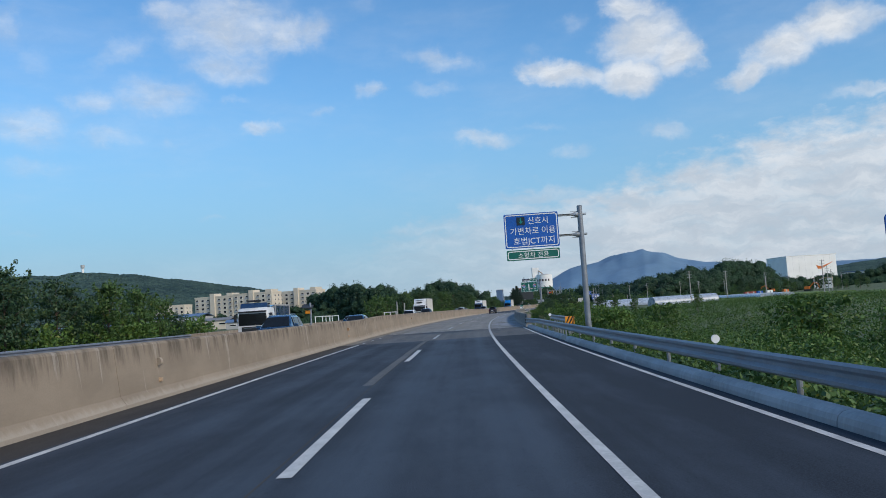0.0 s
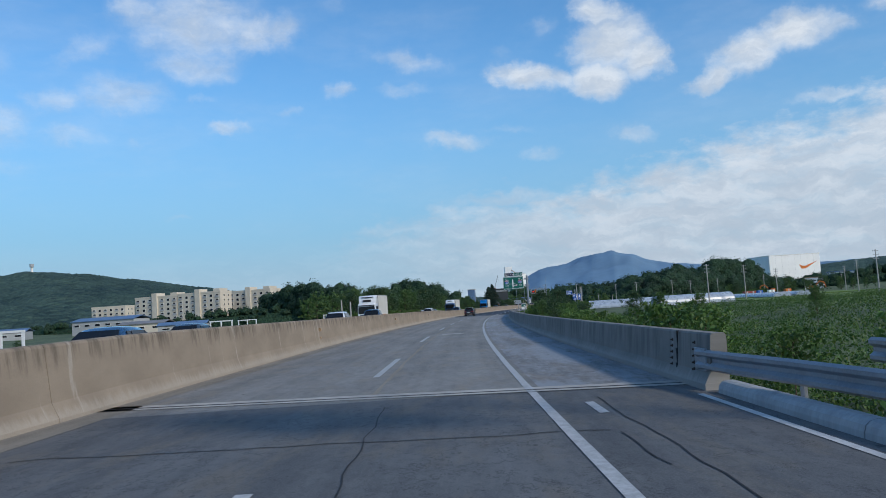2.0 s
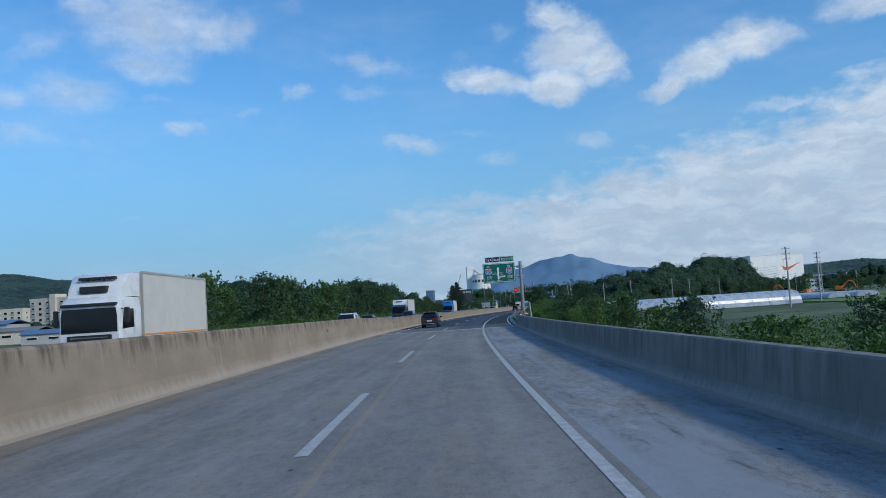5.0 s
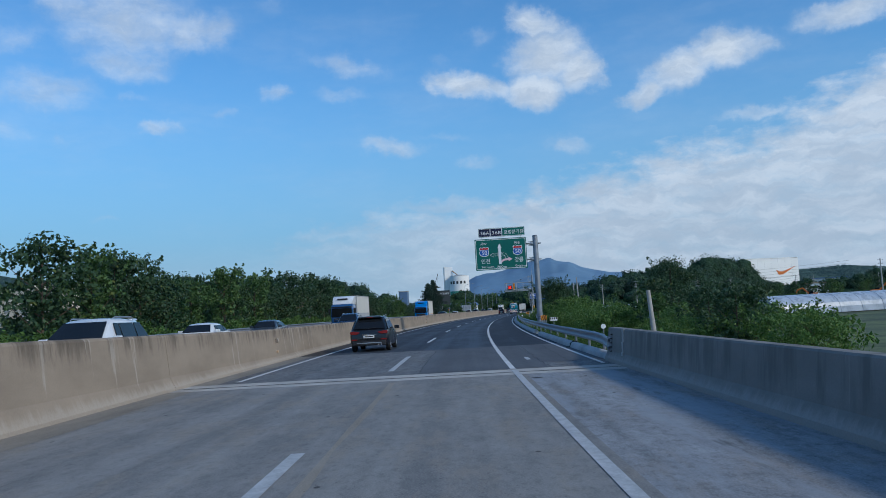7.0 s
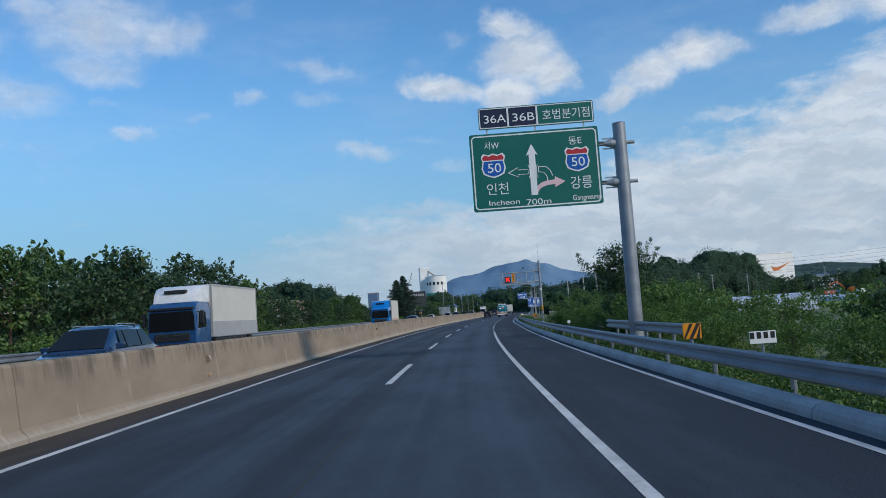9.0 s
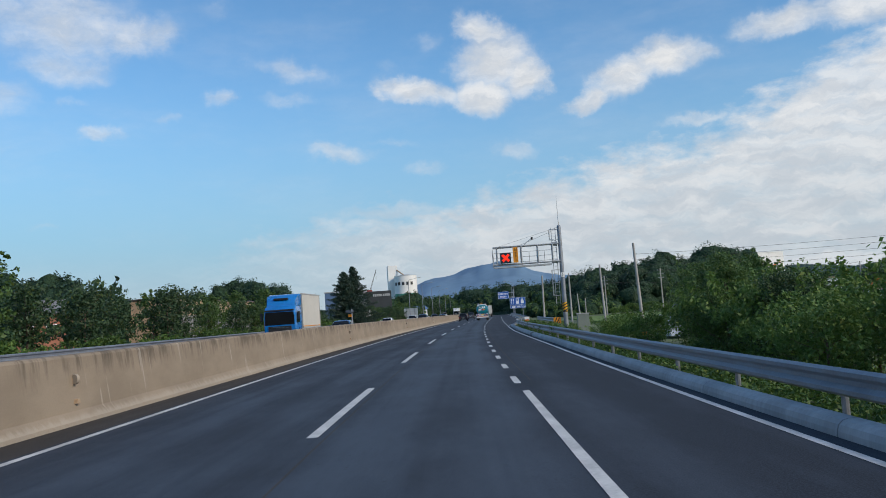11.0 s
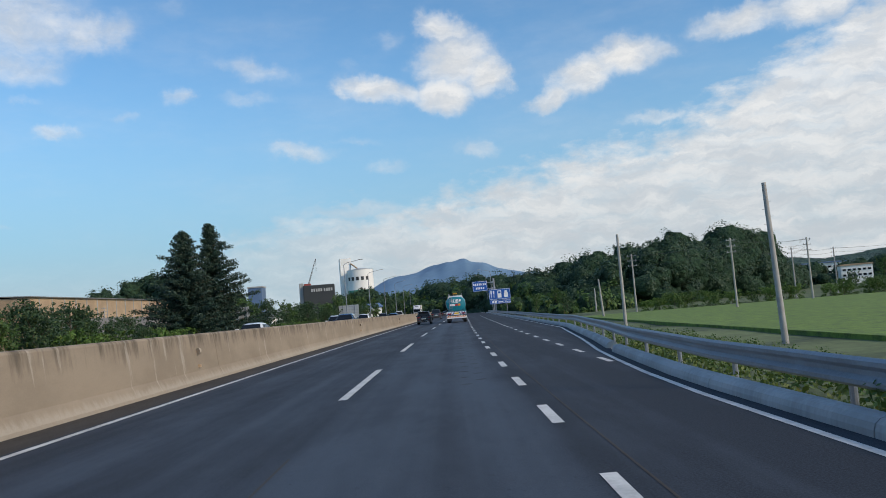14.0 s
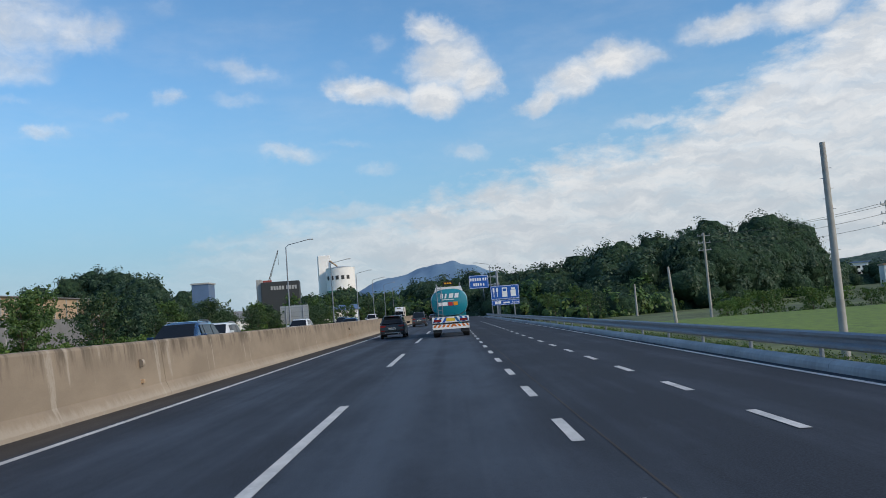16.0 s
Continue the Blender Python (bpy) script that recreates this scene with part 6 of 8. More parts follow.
def lorry(cab_col, box_col, label, m, length=8.5, height=3.7, fairing=None, lower=None, frontlabel="", cool=False, cross=None):
    """A box lorry that faces +y: cab, glass, grille, lamps, fairing, cargo box, rails and wheels."""
    t = thing("box_truck", label, "truck", m, "oncoming trucks")
    f = length / 2
    W = 1.22
    cab_back, ctop = f - 2.05, 2.85

    def ring(y, zb, zt, k, kt):
        return [(-W * k, y, zb), (-W * k, y, zt - 0.5), (-W * kt, y, zt - 0.08), (-W * kt * 0.9, y, zt), (W * kt * 0.9, y, zt), (W * kt, y, zt - 0.08), (W * k, y, zt - 0.5), (W * k, y, zb)]
    c = part("cab", loft([ring(f, 0.5, 2.42, 0.95, 0.93), ring(f - 0.06, 0.42, 2.50, 0.985, 0.95), ring(f - 0.32, 0.42, ctop - 0.06, 1.0, 0.95), ring(f - 0.65, 0.42, ctop, 1.0, 0.95), ring(cab_back, 0.42, ctop, 1.0, 0.95)]), cab_col, t, smooth=True)
    part("windscreen", plate_quad([(W * 0.91, f, 1.42), (-W * 0.91, f, 1.42), (-W * 0.91, f, 2.05), (-W * 0.87, f, 2.36), (W * 0.87, f, 2.36), (W * 0.91, f, 2.05)], 0.02), M["glass"], c, "dark windscreen")
    part("grille", box(-W * 0.72, W * 0.72, f - 0.05, f + 0.05, 0.92, 1.32, 0.03), M["dark"], c, "black grille")
    part("grille_bar", box(-W * 0.6, W * 0.6, f + 0.05, f + 0.065, 1.20, 1.24), M["chrome"], c)
    part("bumper", box(-W, W, f - 0.25, f + 0.08, 0.38, 0.82, 0.06), M["dark"] if not cool else box_col, c)
    part("sun_visor", box(-W * 0.9, W * 0.9, f - 0.22, f + 0.10, 2.44, 2.56, 0.03), M["dark"], c)
    for k in (-1, 1):
        part("headlamp", box(k * W * 0.74 - 0.2, k * W * 0.74 + 0.2, f - 0.1, f + 0.09, 0.62, 0.80, 0.03), M["headlamp"], c, "clear headlamp")
        part("side_window", plate_quad([(k * W * 1.0, f - 0.22, 1.50), (k * W * 1.0, f - 1.35, 1.56), (k * W * 1.0, f - 1.30, 2.30), (k * W * 1.0, f - 0.42, 2.30)][::(1 if k < 0 else -1)], 0.012), M["glass"], c, "tinted cab window")
        mr = part("mirror", box(k * (W + 0.20) - 0.09, k * (W + 0.20) + 0.09, f - 0.28, f - 0.16, 1.75, 2.35, 0.03), M["dark"], c)
        part("mirror_arm", tube((k * W * 0.98, f - 0.2, 2.3), (k * (W + 0.2), f - 0.2, 2.3), 0.02, n=6), M["dark"], mr)
        part("step", box(k * W - 0.12, k * W + 0.02, f - 1.2, f - 0.7, 0.30, 0.50, 0.02), M["dark"], c)
        for y in (f - 0.95, -f + 1.1, -f + 2.35):
            wheel(t, k * (W - 0.17), y, 0.48, 0.30, k, True)
    bx0, bx1 = -f, cab_back - 0.18
    zb = 1.05
    b = part("cargo_box", box(-W - 0.02, W + 0.02, bx0, bx1, zb, height, 0.03), box_col, t)
    trim = bmesh.new()
    for k in (-1, 1):
        for z in (zb + 0.03, height - 0.03):
            add_box(trim, k * (W + 0.025) - 0.02, k * (W + 0.025) + 0.02, bx0 - 0.015, bx1 + 0.015, z - 0.05, z + 0.05)
        for y in (bx0, bx1):
            add_box(trim, k * (W + 0.02) - 0.045, k * (W + 0.02) + 0.045, y - 0.02, y + 0.02, zb, height)
    part("box_edging", trim, M["greywall"], b)
    for k in (-1, 1):
        part("side_marker", box(k * (W + 0.035) - 0.006, k * (W + 0.035) + 0.006, bx0 + 0.1, bx1 - 0.1, zb + 0.13, zb + 0.19), M["signorange"], b, "thin orange marker strip")
        if lower:
            part("lower_panel", box(k * (W + 0.04) - 0.012, k * (W + 0.04) + 0.012, bx0 + 0.06, bx1 - 0.06, zb + 0.05, zb + 0.75), lower, b, "grey lower side panel")
        part("side_guard", box(k * W - 0.05, k * W, bx0 + 3.0, bx1 - 0.3, 0.55, 0.95, 0.02), M["dark"], b)
    part("chassis", box(-0.45, 0.45, -f + 0.2, f - 0.5, 0.62, 0.95), M["dark"], t)
    fc = fairing or cab_col
    secs = []
    for y, z, k in ((f - 0.45, ctop + 0.05, 0.86), (f - 0.62, ctop + 0.35, 0.88), (f - 1.15, height - 0.12, 0.95), (cab_back + 0.05, height - 0.02, 1.0)):
        secs.append([(-W * k, y, ctop - 0.05), (-W * k, y, z - 0.06), (-W * k * 0.9, y, z), (W * k * 0.9, y, z), (W * k, y, z - 0.06), (W * k, y, ctop - 0.05)])
    fr = part("roof_fairing", loft(secs), fc, c, smooth=True)
    part("fairing_slot", box(-0.55, 0.55, f - 0.80, f - 0.55, ctop + 0.42, ctop + 0.58, 0.03) if not cool else box(-0.55, 0.55, f - 0.66, f - 0.4, ctop + 0.12, ctop + 0.40, 0.03), M["dark"], fr)
    if cool:
        grid = bmesh.new()
        for i in range(7):
            add_box(grid, -0.75 + i * 0.22, -0.60 + i * 0.22, f - 0.95, f - 0.72, height - 0.32, height - 0.22)
        part("cooler_grid", grid, M["dark"], fr)
    if cross:
        for a in (38, -38):
            bm = bmesh.new()
            add_box(bm, -0.01, 0.01, -0.75, 0.75, -0.10, 0.10, m=pose(W * 1.0 + 0.014 + (0.004 if a > 0 else 0), cab_back + 0.55, 1.7, a, 0, 0))
            part("yellow_stripe", bm, cross, c, "yellow crossing stripe")
    return t


def tanker(m):
    """Fuel tanker seen from behind: oval tank, striped rear panel, lamps, ladder, roof board."""
    t = thing("tanker_truck", "turquoise fuel tanker with a striped rear panel", "truck", m)
    teal = paint("turquoise_paint", (0.0, 0.20, 0.27), 0.3)
    deepblue = paint("deep_blue_paint", (0.01, 0.12, 0.30), 0.3)
    L, n = 8.6, 36

    def oval(y, k, dz=0.0):
        return [(1.22 * k * math.copysign(abs(math.cos(a)) ** 0.75, math.cos(a)), y, 2.28 + dz + 0.92 * k * math.copysign(abs(math.sin(a)) ** 0.75, math.sin(a))) for a in (2 * math.pi * i / n for i in range(n))]
    tank = part("tank", loft([oval(0.0, 0.86), oval(0.06, 0.955), oval(0.18, 0.995), oval(0.4, 1.0), oval(L - 0.3, 1.0), oval(L, 0.9)]), teal, t, "turquoise oval tank", smooth=True)
    part("tank_band", loft([oval(0.46, 1.012), oval(0.60, 1.012)]), M["chrome"], tank)
    for i in range(5):
        part("tank_band", loft([oval(1.9 + 1.4 * i, 1.008), oval(2.0 + 1.4 * i, 1.008)]), deepblue, tank)
    lower = [(1.23 * x, z) for x, z in ((-0.98, 2.05), (0.98, 2.05), (0.92, 1.72), (0.6, 1.42), (-0.6, 1.42), (-0.92, 1.72))]
    for x0, x1 in ((-0.60, -0.42), (-0.30, -0.18), (-0.02, 0.26), (0.36, 0.62)):
        part("white_mark", prism([(x0, 2.56), (x1, 2.56), (x1 + 0.06, 2.86), (x0 + 0.06, 2.86)], -0.02, 0.0), M["signwhite"], tank, "white slanted mark")
    part("white_mark", box(-0.45, 0.35, -0.02, 0.0, 2.44, 2.49), M["signwhite"], tank)
    for x0, x1, mt in ((-0.72, -0.12, "signwhite"), (-0.06, 0.22, "signred"), (0.28, 0.56, "signorange")):
        part("hazard_plate", box(x0, x1, -0.03, 0.0, 2.06, 2.30, 0.005), M[mt], tank)
    white = paint("white_tank_top", (0.72, 0.74, 0.76), 0.4)
    part("top_cover", loft([[(-0.95, y, 3.0), (-0.85, y, 3.32), (0.85, y, 3.32), (0.95, y, 3.0)] for y in (0.15, L - 0.3)]), white, tank, "white top cover")
    rails = bmesh.new()
    for k in (-0.8, 0.8):
        add_tube(rails, (k, 0.2, 3.55), (k, L - 0.6, 3.55), 0.025, n=8)
        for i in range(7):
            add_tube(rails, (k, 0.2 + i * 1.2, 3.28), (k, 0.2 + i * 1.2, 3.55), 0.02, n=6)
    part("top_rail", rails, M["zinc"], tank)
    brd = part("roof_board", box(-0.34, 0.34, 0.1, 0.2, 3.42, 3.68, 0.02), M["black"], t, "small dark roof board")
    for i in range(3):
        part("amber_bar", box(-0.25 + i * 0.18, -0.13 + i * 0.18, 0.09, 0.1, 3.5, 3.6), M["signyellow"], brd)
    # rear panel with slanting stripes
    p = part("rear_panel", box(-1.22, 1.22, -0.10, 0.0, 0.95, 1.33, 0.01), M["signwhite"], t, "white striped rear panel")
    for i in range(8):
        x = -1.25 + 0.34 * i
        k = 1 if x < 0 else -1
        mt = deepblue if i % 2 else M["signblue"]
        if 2 < i < 5:
            continue
        part("blue_stripe", prism([(max(-1.2, min(1.2, x + 0.0)), 0.97), (max(-1.2, min(1.2, x + 0.17)), 0.97), (max(-1.2, min(1.2, x + 0.17 + 0.22 * k)), 1.31), (max(-1.2, min(1.2, x + 0.22 * k)), 1.31)], -0.108, -0.101), mt, p)
    part("number_plate", box(-0.3, 0.3, -0.12, -0.10, 1.04, 1.24, 0.005), M["plateyellow"], p, "yellow number plate")
    for k in (-1, 1):
        lampbar = part("tail_lamp", box(k * 0.86 - 0.24, k * 0.86 + 0.24, -0.14, -0.10, 1.02, 1.18, 0.01), M["redlamp"], p, "red tail lamp cluster")
    bp = part("under_bumper", box(-1.22, 1.22, -0.16, -0.04, 0.52, 0.84, 0.015), M["signwhite"], t, "red and white striped bumper")
    for i in range(9):
        x = -1.2 + 0.29 * i
        k = 1 if x < 0 else -1
        part("red_stripe", prism([(max(-1.2, min(1.2, x)), 0.66), (max(-1.2, min(1.2, x + 0.16)), 0.66), (max(-1.2, min(1.2, x + 0.16 + 0.14 * k)), 0.83), (max(-1.2, min(1.2, x + 0.14 * k)), 0.83)], -0.168, -0.161), M["orange"], bp)
    lad = bmesh.new()
    for x in (-0.78, -0.48):
        add_tube(lad, (x, -0.08, 1.35), (x, -0.02, 3.4), 0.02, n=8)
    for i in range(7):
        add_tube(lad, (-0.78, -0.06, 1.5 + i * 0.28), (-0.48, -0.06, 1.5 + i * 0.28), 0.014, n=6)
    part("ladder", lad, M["zinc"], t)
    part("chassis", box(-0.55, 0.55, 0.0, L + 1.5, 0.75, 1.2), M["dark"], t)
    for x in (-1.2, 0.62):
        part("mudguard", box(x, x + 0.58, -0.02, 0.02, 0.30, 0.62), M["dark"], t)
    for k in (-1, 1):
        for y in (0.75, 2.05, 5.6, 9.6):
            wheel(t, k * 1.0, y, 0.5, 0.42, k)
    part("cab", loft([[(-1.2, y, 0.5), (-1.2, y, z), (1.2, y, z), (1.2, y, 0.5)] for y, z in ((L + 0.25, 2.9), (L + 2.0, 2.9), (L + 2.3, 1.8))]), teal, t, smooth=True)
    return t


navy = paint("navy_car_paint", (0.012, 0.05, 0.13), 0.25, 1.0)
blue = paint("blue_car_paint", (0.010, 0.034, 0.095), 0.25, 1.0)
black = paint("black_car_paint", (0.006, 0.006, 0.008), 0.32, 0.35)
whitep = paint("white_car_paint", (0.72, 0.73, 0.74), 0.3, 1.0)
dgrey = paint("dark_grey_car_paint", (0.03, 0.035, 0.04), 0.3, 1.0)
cream = paint("off_white_box_paint", (0.62, 0.60, 0.55), 0.5, 0.0)
skyblue = paint("bright_blue_cab_paint", (0.0, 0.18, 0.55), 0.3, 0.8)
midblue = paint("dull_blue_cab_paint", (0.015, 0.075, 0.21), 0.3, 0.8)

# same way
tanker(stand(433.0, 2.05))
car("suv", black, "black suv with a silver roof rail in the inner lane", stand(441.5, -2.35), "cars ahead")
car("suv", black, "black suv with red tail lamps beside the concrete barrier", stand(213.5, -2.35), "cars ahead")
car("van", dgrey, "dark boxy van far ahead in the inner lane", stand(488.0, -2.3), "cars ahead")
car("sedan", dgrey, "dark sedan in the distance ahead", stand(566.0, -2.3), "cars ahead")
lorry(cream, cream, "grey box truck far ahead of the tanker", stand(520.0, 2.1), 9.0, 3.6)
# oncoming
IN, OUT = -8.5, -12.2


def oncoming(s, u):
    return stand(s, u, OPP, 180)


lorry(whitep, blue, "white-cabbed truck with a blue load in the oncoming lanes", oncoming(56.5, OUT) @ Matrix.Diagonal((0.86, 0.86, 0.84, 1)), 7.0, 3.0, fairing=blue)
car("suv", navy, "navy suv in the oncoming lanes", oncoming(46.0, IN))
car("sedan", navy, "dark blue sedan in the oncoming inner lane", oncoming(74.0, IN))
car("sedan", dgrey, "dark sedan in the oncoming outer lane", oncoming(92.0, OUT))
car("suv", whitep, "white suv in the oncoming inner lane", oncoming(116.0, IN))
car("pickup", navy, "navy pickup truck in the oncoming inner lane", oncoming(137.0, IN))
lorry(whitep, cream, "white refrigerated truck with an off-white box", oncoming(160.5, OUT), 10.5, 3.85, cool=True)
car("suv", whitep, "white suv further along the oncoming lanes", oncoming(196.0, IN))
car("sedan", whitep, "white sedan in the oncoming lanes by the trees", oncoming(216.5, OUT))
car("sedan", dgrey, "dark grey sedan in the oncoming outer lane", oncoming(230.0, OUT))
car("suv", blue, "blue suv in the oncoming inner lane", oncoming(243.0, IN))
lorry(midblue, cream, "blue-cabbed truck with a white box and grey lower sides", oncoming(263.5, OUT), 10.4, 3.7, fairing=whitep, lower=M["greywall"])
lorry(skyblue, cream, "bright blue truck with a plain white box", oncoming(330.0, OUT + 0.5), 9.0, 3.75, cross=M["signyellow"])
car("sedan", blue, "blue sedan in the oncoming inner lane past the gantry", oncoming(334.0, IN))
car("sedan", whitep, "white sedan in the oncoming outer lane", oncoming(392.0, OUT))
car("suv", blue, "blue suv in the oncoming inner lane near the shrubs", oncoming(412.0, IN))
car("suv", whitep, "white suv following in the oncoming lanes", oncoming(429.0, OUT))
car("suv", whitep, "white hatchback in the oncoming outer lane", oncoming(455.0, OUT))
car("sedan", navy, "navy sedan in the oncoming inner lane", oncoming(463.0, IN))
car("suv", dgrey, "grey suv in the oncoming outer lane", oncoming(484.0, OUT))
car("van", whitep, "white van in the oncoming outer lane", oncoming(522.0, OUT))
car("sedan", black, "black sedan far along the oncoming lanes", oncoming(545.0, IN))
lorry(whitep, cream, "white truck far along the oncoming lanes", oncoming(600.0, OUT), 9.0, 3.7)

# ---------------------------------------------------------------- hills
def polar(az, d):
    return math.sin(radians(az)) * d, math.cos(radians(az)) * d


def ridge(name, label, crest, distance, depth, material, kind="structure", rough=0.02, base=-5.0, fuzz=1.0):
    """A hill whose skyline is given by azimuth and elevation (degrees from the start of the road)."""
    verts, faces = [], []
    azs = np.arange(crest[0][0], crest[-1][0] + 0.01, 0.12)
    n = 14
    for i, az in enumerate(azs):
        el = lerp(az, [c[0] for c in crest], [c[1] for c in crest])
        h = distance * math.tan(radians(el)) * (1 + rough * noise.noise((az * 1.1, distance * 0.01, 0)))
        h += fuzz * distance * 0.001 * noise.noise((az * 9.0, distance * 0.01, 3))
        for j in range(n):
            f = j / (n - 1)
            x, y = polar(az, distance - depth * (1 - f))
            q = 1 + (1 - f) * 0.5 * noise.noise((x * 0.004, y * 0.004, 1)) + (1 - f) * 0.2 * noise.noise((x * 0.015, y * 0.015, 2))
            verts.append((x, y, base + (h - base) * math.sin(f * math.pi / 2) * q))
    for i in range(len(azs) - 1):
        for j in range(n - 1):
            a = i * n + j
            faces.append((a, a + n, a + n + 1, a + 1))
    return tagged(mesh_object(name, verts, faces, material, smooth=True), label, "hill", kind=kind)


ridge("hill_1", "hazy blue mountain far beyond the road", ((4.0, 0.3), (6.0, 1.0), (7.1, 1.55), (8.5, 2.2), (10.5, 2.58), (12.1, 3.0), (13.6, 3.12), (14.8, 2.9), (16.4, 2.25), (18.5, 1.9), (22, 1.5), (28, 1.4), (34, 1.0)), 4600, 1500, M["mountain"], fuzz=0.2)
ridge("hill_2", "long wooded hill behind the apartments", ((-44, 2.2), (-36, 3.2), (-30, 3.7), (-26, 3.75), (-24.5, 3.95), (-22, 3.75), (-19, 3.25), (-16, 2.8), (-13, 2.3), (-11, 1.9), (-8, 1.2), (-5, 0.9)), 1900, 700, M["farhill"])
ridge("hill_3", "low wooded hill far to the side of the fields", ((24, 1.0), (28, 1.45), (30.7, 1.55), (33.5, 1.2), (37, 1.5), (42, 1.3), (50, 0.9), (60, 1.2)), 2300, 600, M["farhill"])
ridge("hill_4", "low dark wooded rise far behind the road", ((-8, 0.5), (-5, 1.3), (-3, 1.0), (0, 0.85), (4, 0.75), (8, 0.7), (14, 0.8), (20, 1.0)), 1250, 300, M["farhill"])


# ---------------------------------------------------------------- leaves
def leaf_quads(centres, size, spread, count, droop=0.0, out=None, lie=0.75, flat=1.0):
    """Small leaves round each centre, facing outwards from it (or along out): vertices and faces as arrays."""
    n = len(centres) * count
    c = np.repeat(centres, count, axis=0)
    r = RNG.normal(size=(n, 3))
    r /= np.linalg.norm(r, axis=1)[:, None] + 1e-9
    rad = np.repeat(np.asarray(spread), count) if np.ndim(spread) else spread
    p = c + r * (rad * RNG.uniform(0.1, 1.0, n) ** 0.6)[:, None] * np.array((1, 1, flat))
    p[:, 2] -= droop * RNG.uniform(0, 1, n)
    way = (r if out is None else np.repeat(out, count, axis=0) + r * 0.5) * lie + RNG.normal(size=(n, 3)) * 0.55
    way[:, 2] += 0.25
    way /= np.linalg.norm(way, axis=1)[:, None] + 1e-9
    a = np.cross(way, RNG.normal(size=(n, 3)))
    a /= np.linalg.norm(a, axis=1)[:, None] + 1e-9
    b = np.cross(way, a)
    b /= np.linalg.norm(b, axis=1)[:, None] + 1e-9
    s = RNG.uniform(0.6, 1.3, n)[:, None] * size
    a, b = a * s, b * s * 0.55
    v = np.stack([p - a, p + b, p + a, p - b], axis=1).reshape(-1, 3)
    f = np.arange(n * 4).reshape(-1, 4)
    return v, f


def trunk_mesh(bm, height, r, limbs, spread):
    add_tube(bm, (0, 0, -0.6), (0.05, 0.03, height * 0.55), r, r * 0.55, 9)
    add_tube(bm, (0.05, 0.03, height * 0.55), (0.12, 0.0, height * 0.9), r * 0.55, r * 0.15, 7)
    tips = []
    for i in range(limbs):
        a, z = 2.4 * i + 0.3, height * (0.25 + 0.5 * i / limbs)
        k = spread * (0.95 - 0.4 * i / limbs)
        mid = Vector((math.cos(a) * k * 0.5, math.sin(a) * k * 0.5, z + height * 0.10))
        tip = Vector((math.cos(a) * k, math.sin(a) * k, z + height * 0.22))
        add_tube(bm, (0.03, 0.02, z), mid, r * 0.4, r * 0.22, 6)
        add_tube(bm, mid, tip, r * 0.22, r * 0.06, 5)
        tips.append(tip)
    return tips


def broadleaf(height, spread, material, leaf, clumps, per, label, ragged=0.35, low=0.22):
    low_growth = height < 3
    t = thing("shrub" if low_growth else "tree", label, "shrub" if low_growth else "tree", group="roadside shrubs" if low_growth else "roadside trees")
    bm = bmesh.new()
    tips = trunk_mesh(bm, height, 0.03 * height ** 0.9 * 0.6, 9, spread * 0.8)
    part("trunk", bm, M["bark"], t)
    cs, rr = [], []
    for i in range(clumps):
        f = low + (1 - low) * (i + 0.5) / clumps
        ring = math.sin(min(1.0, (1 - f) / (1 - low) * 1.25 + 0.12) * math.pi / 2) * (0.75 + 0.25 * math.sin(f * 9))
        a = 2.399 * i + RNG.uniform(-0.5, 0.5)
        q = spread * ring * RNG.uniform(0.35, 1.0)
        cs.append((math.cos(a) * q, math.sin(a) * q, height * (f + RNG.normal() * 0.03) - 0.3))
        rr.append(spread * RNG.uniform(0.16, 0.36))
    for tip in tips:
        cs.append(tuple(tip))
        rr.append(spread * 0.28)
    # thin shoots that break the outline
    for i in range(int(clumps * ragged)):
        a, q, z = RNG.uniform(0, 6.28), spread * RNG.uniform(0.1, 0.85), height * RNG.uniform(0.55, 0.90)
        dx, dz = spread * RNG.uniform(0.05, 0.30), height * RNG.uniform(0.06, 0.16)
        for j in range(4):
            cs.append((math.cos(a) * (q + dx * j / 3), math.sin(a) * (q + dx * j / 3), z + dz * j / 3))
            rr.append(spread * 0.15 * (1 - 0.2 * j))
    big = np.array(rr) > spread * 0.155
    va, fa = leaf_quads(np.array(cs)[big], leaf, np.array(rr)[big], per, flat=0.6)
    vb, fb = leaf_quads(np.array(cs)[~big], leaf * 0.85, np.array(rr)[~big], per // 4, lie=0.3)
    v, f = np.concatenate([va, vb]), np.concatenate([fa, fb + len(va)])
    mesh_object("crown", v, f, material, t)
    return t


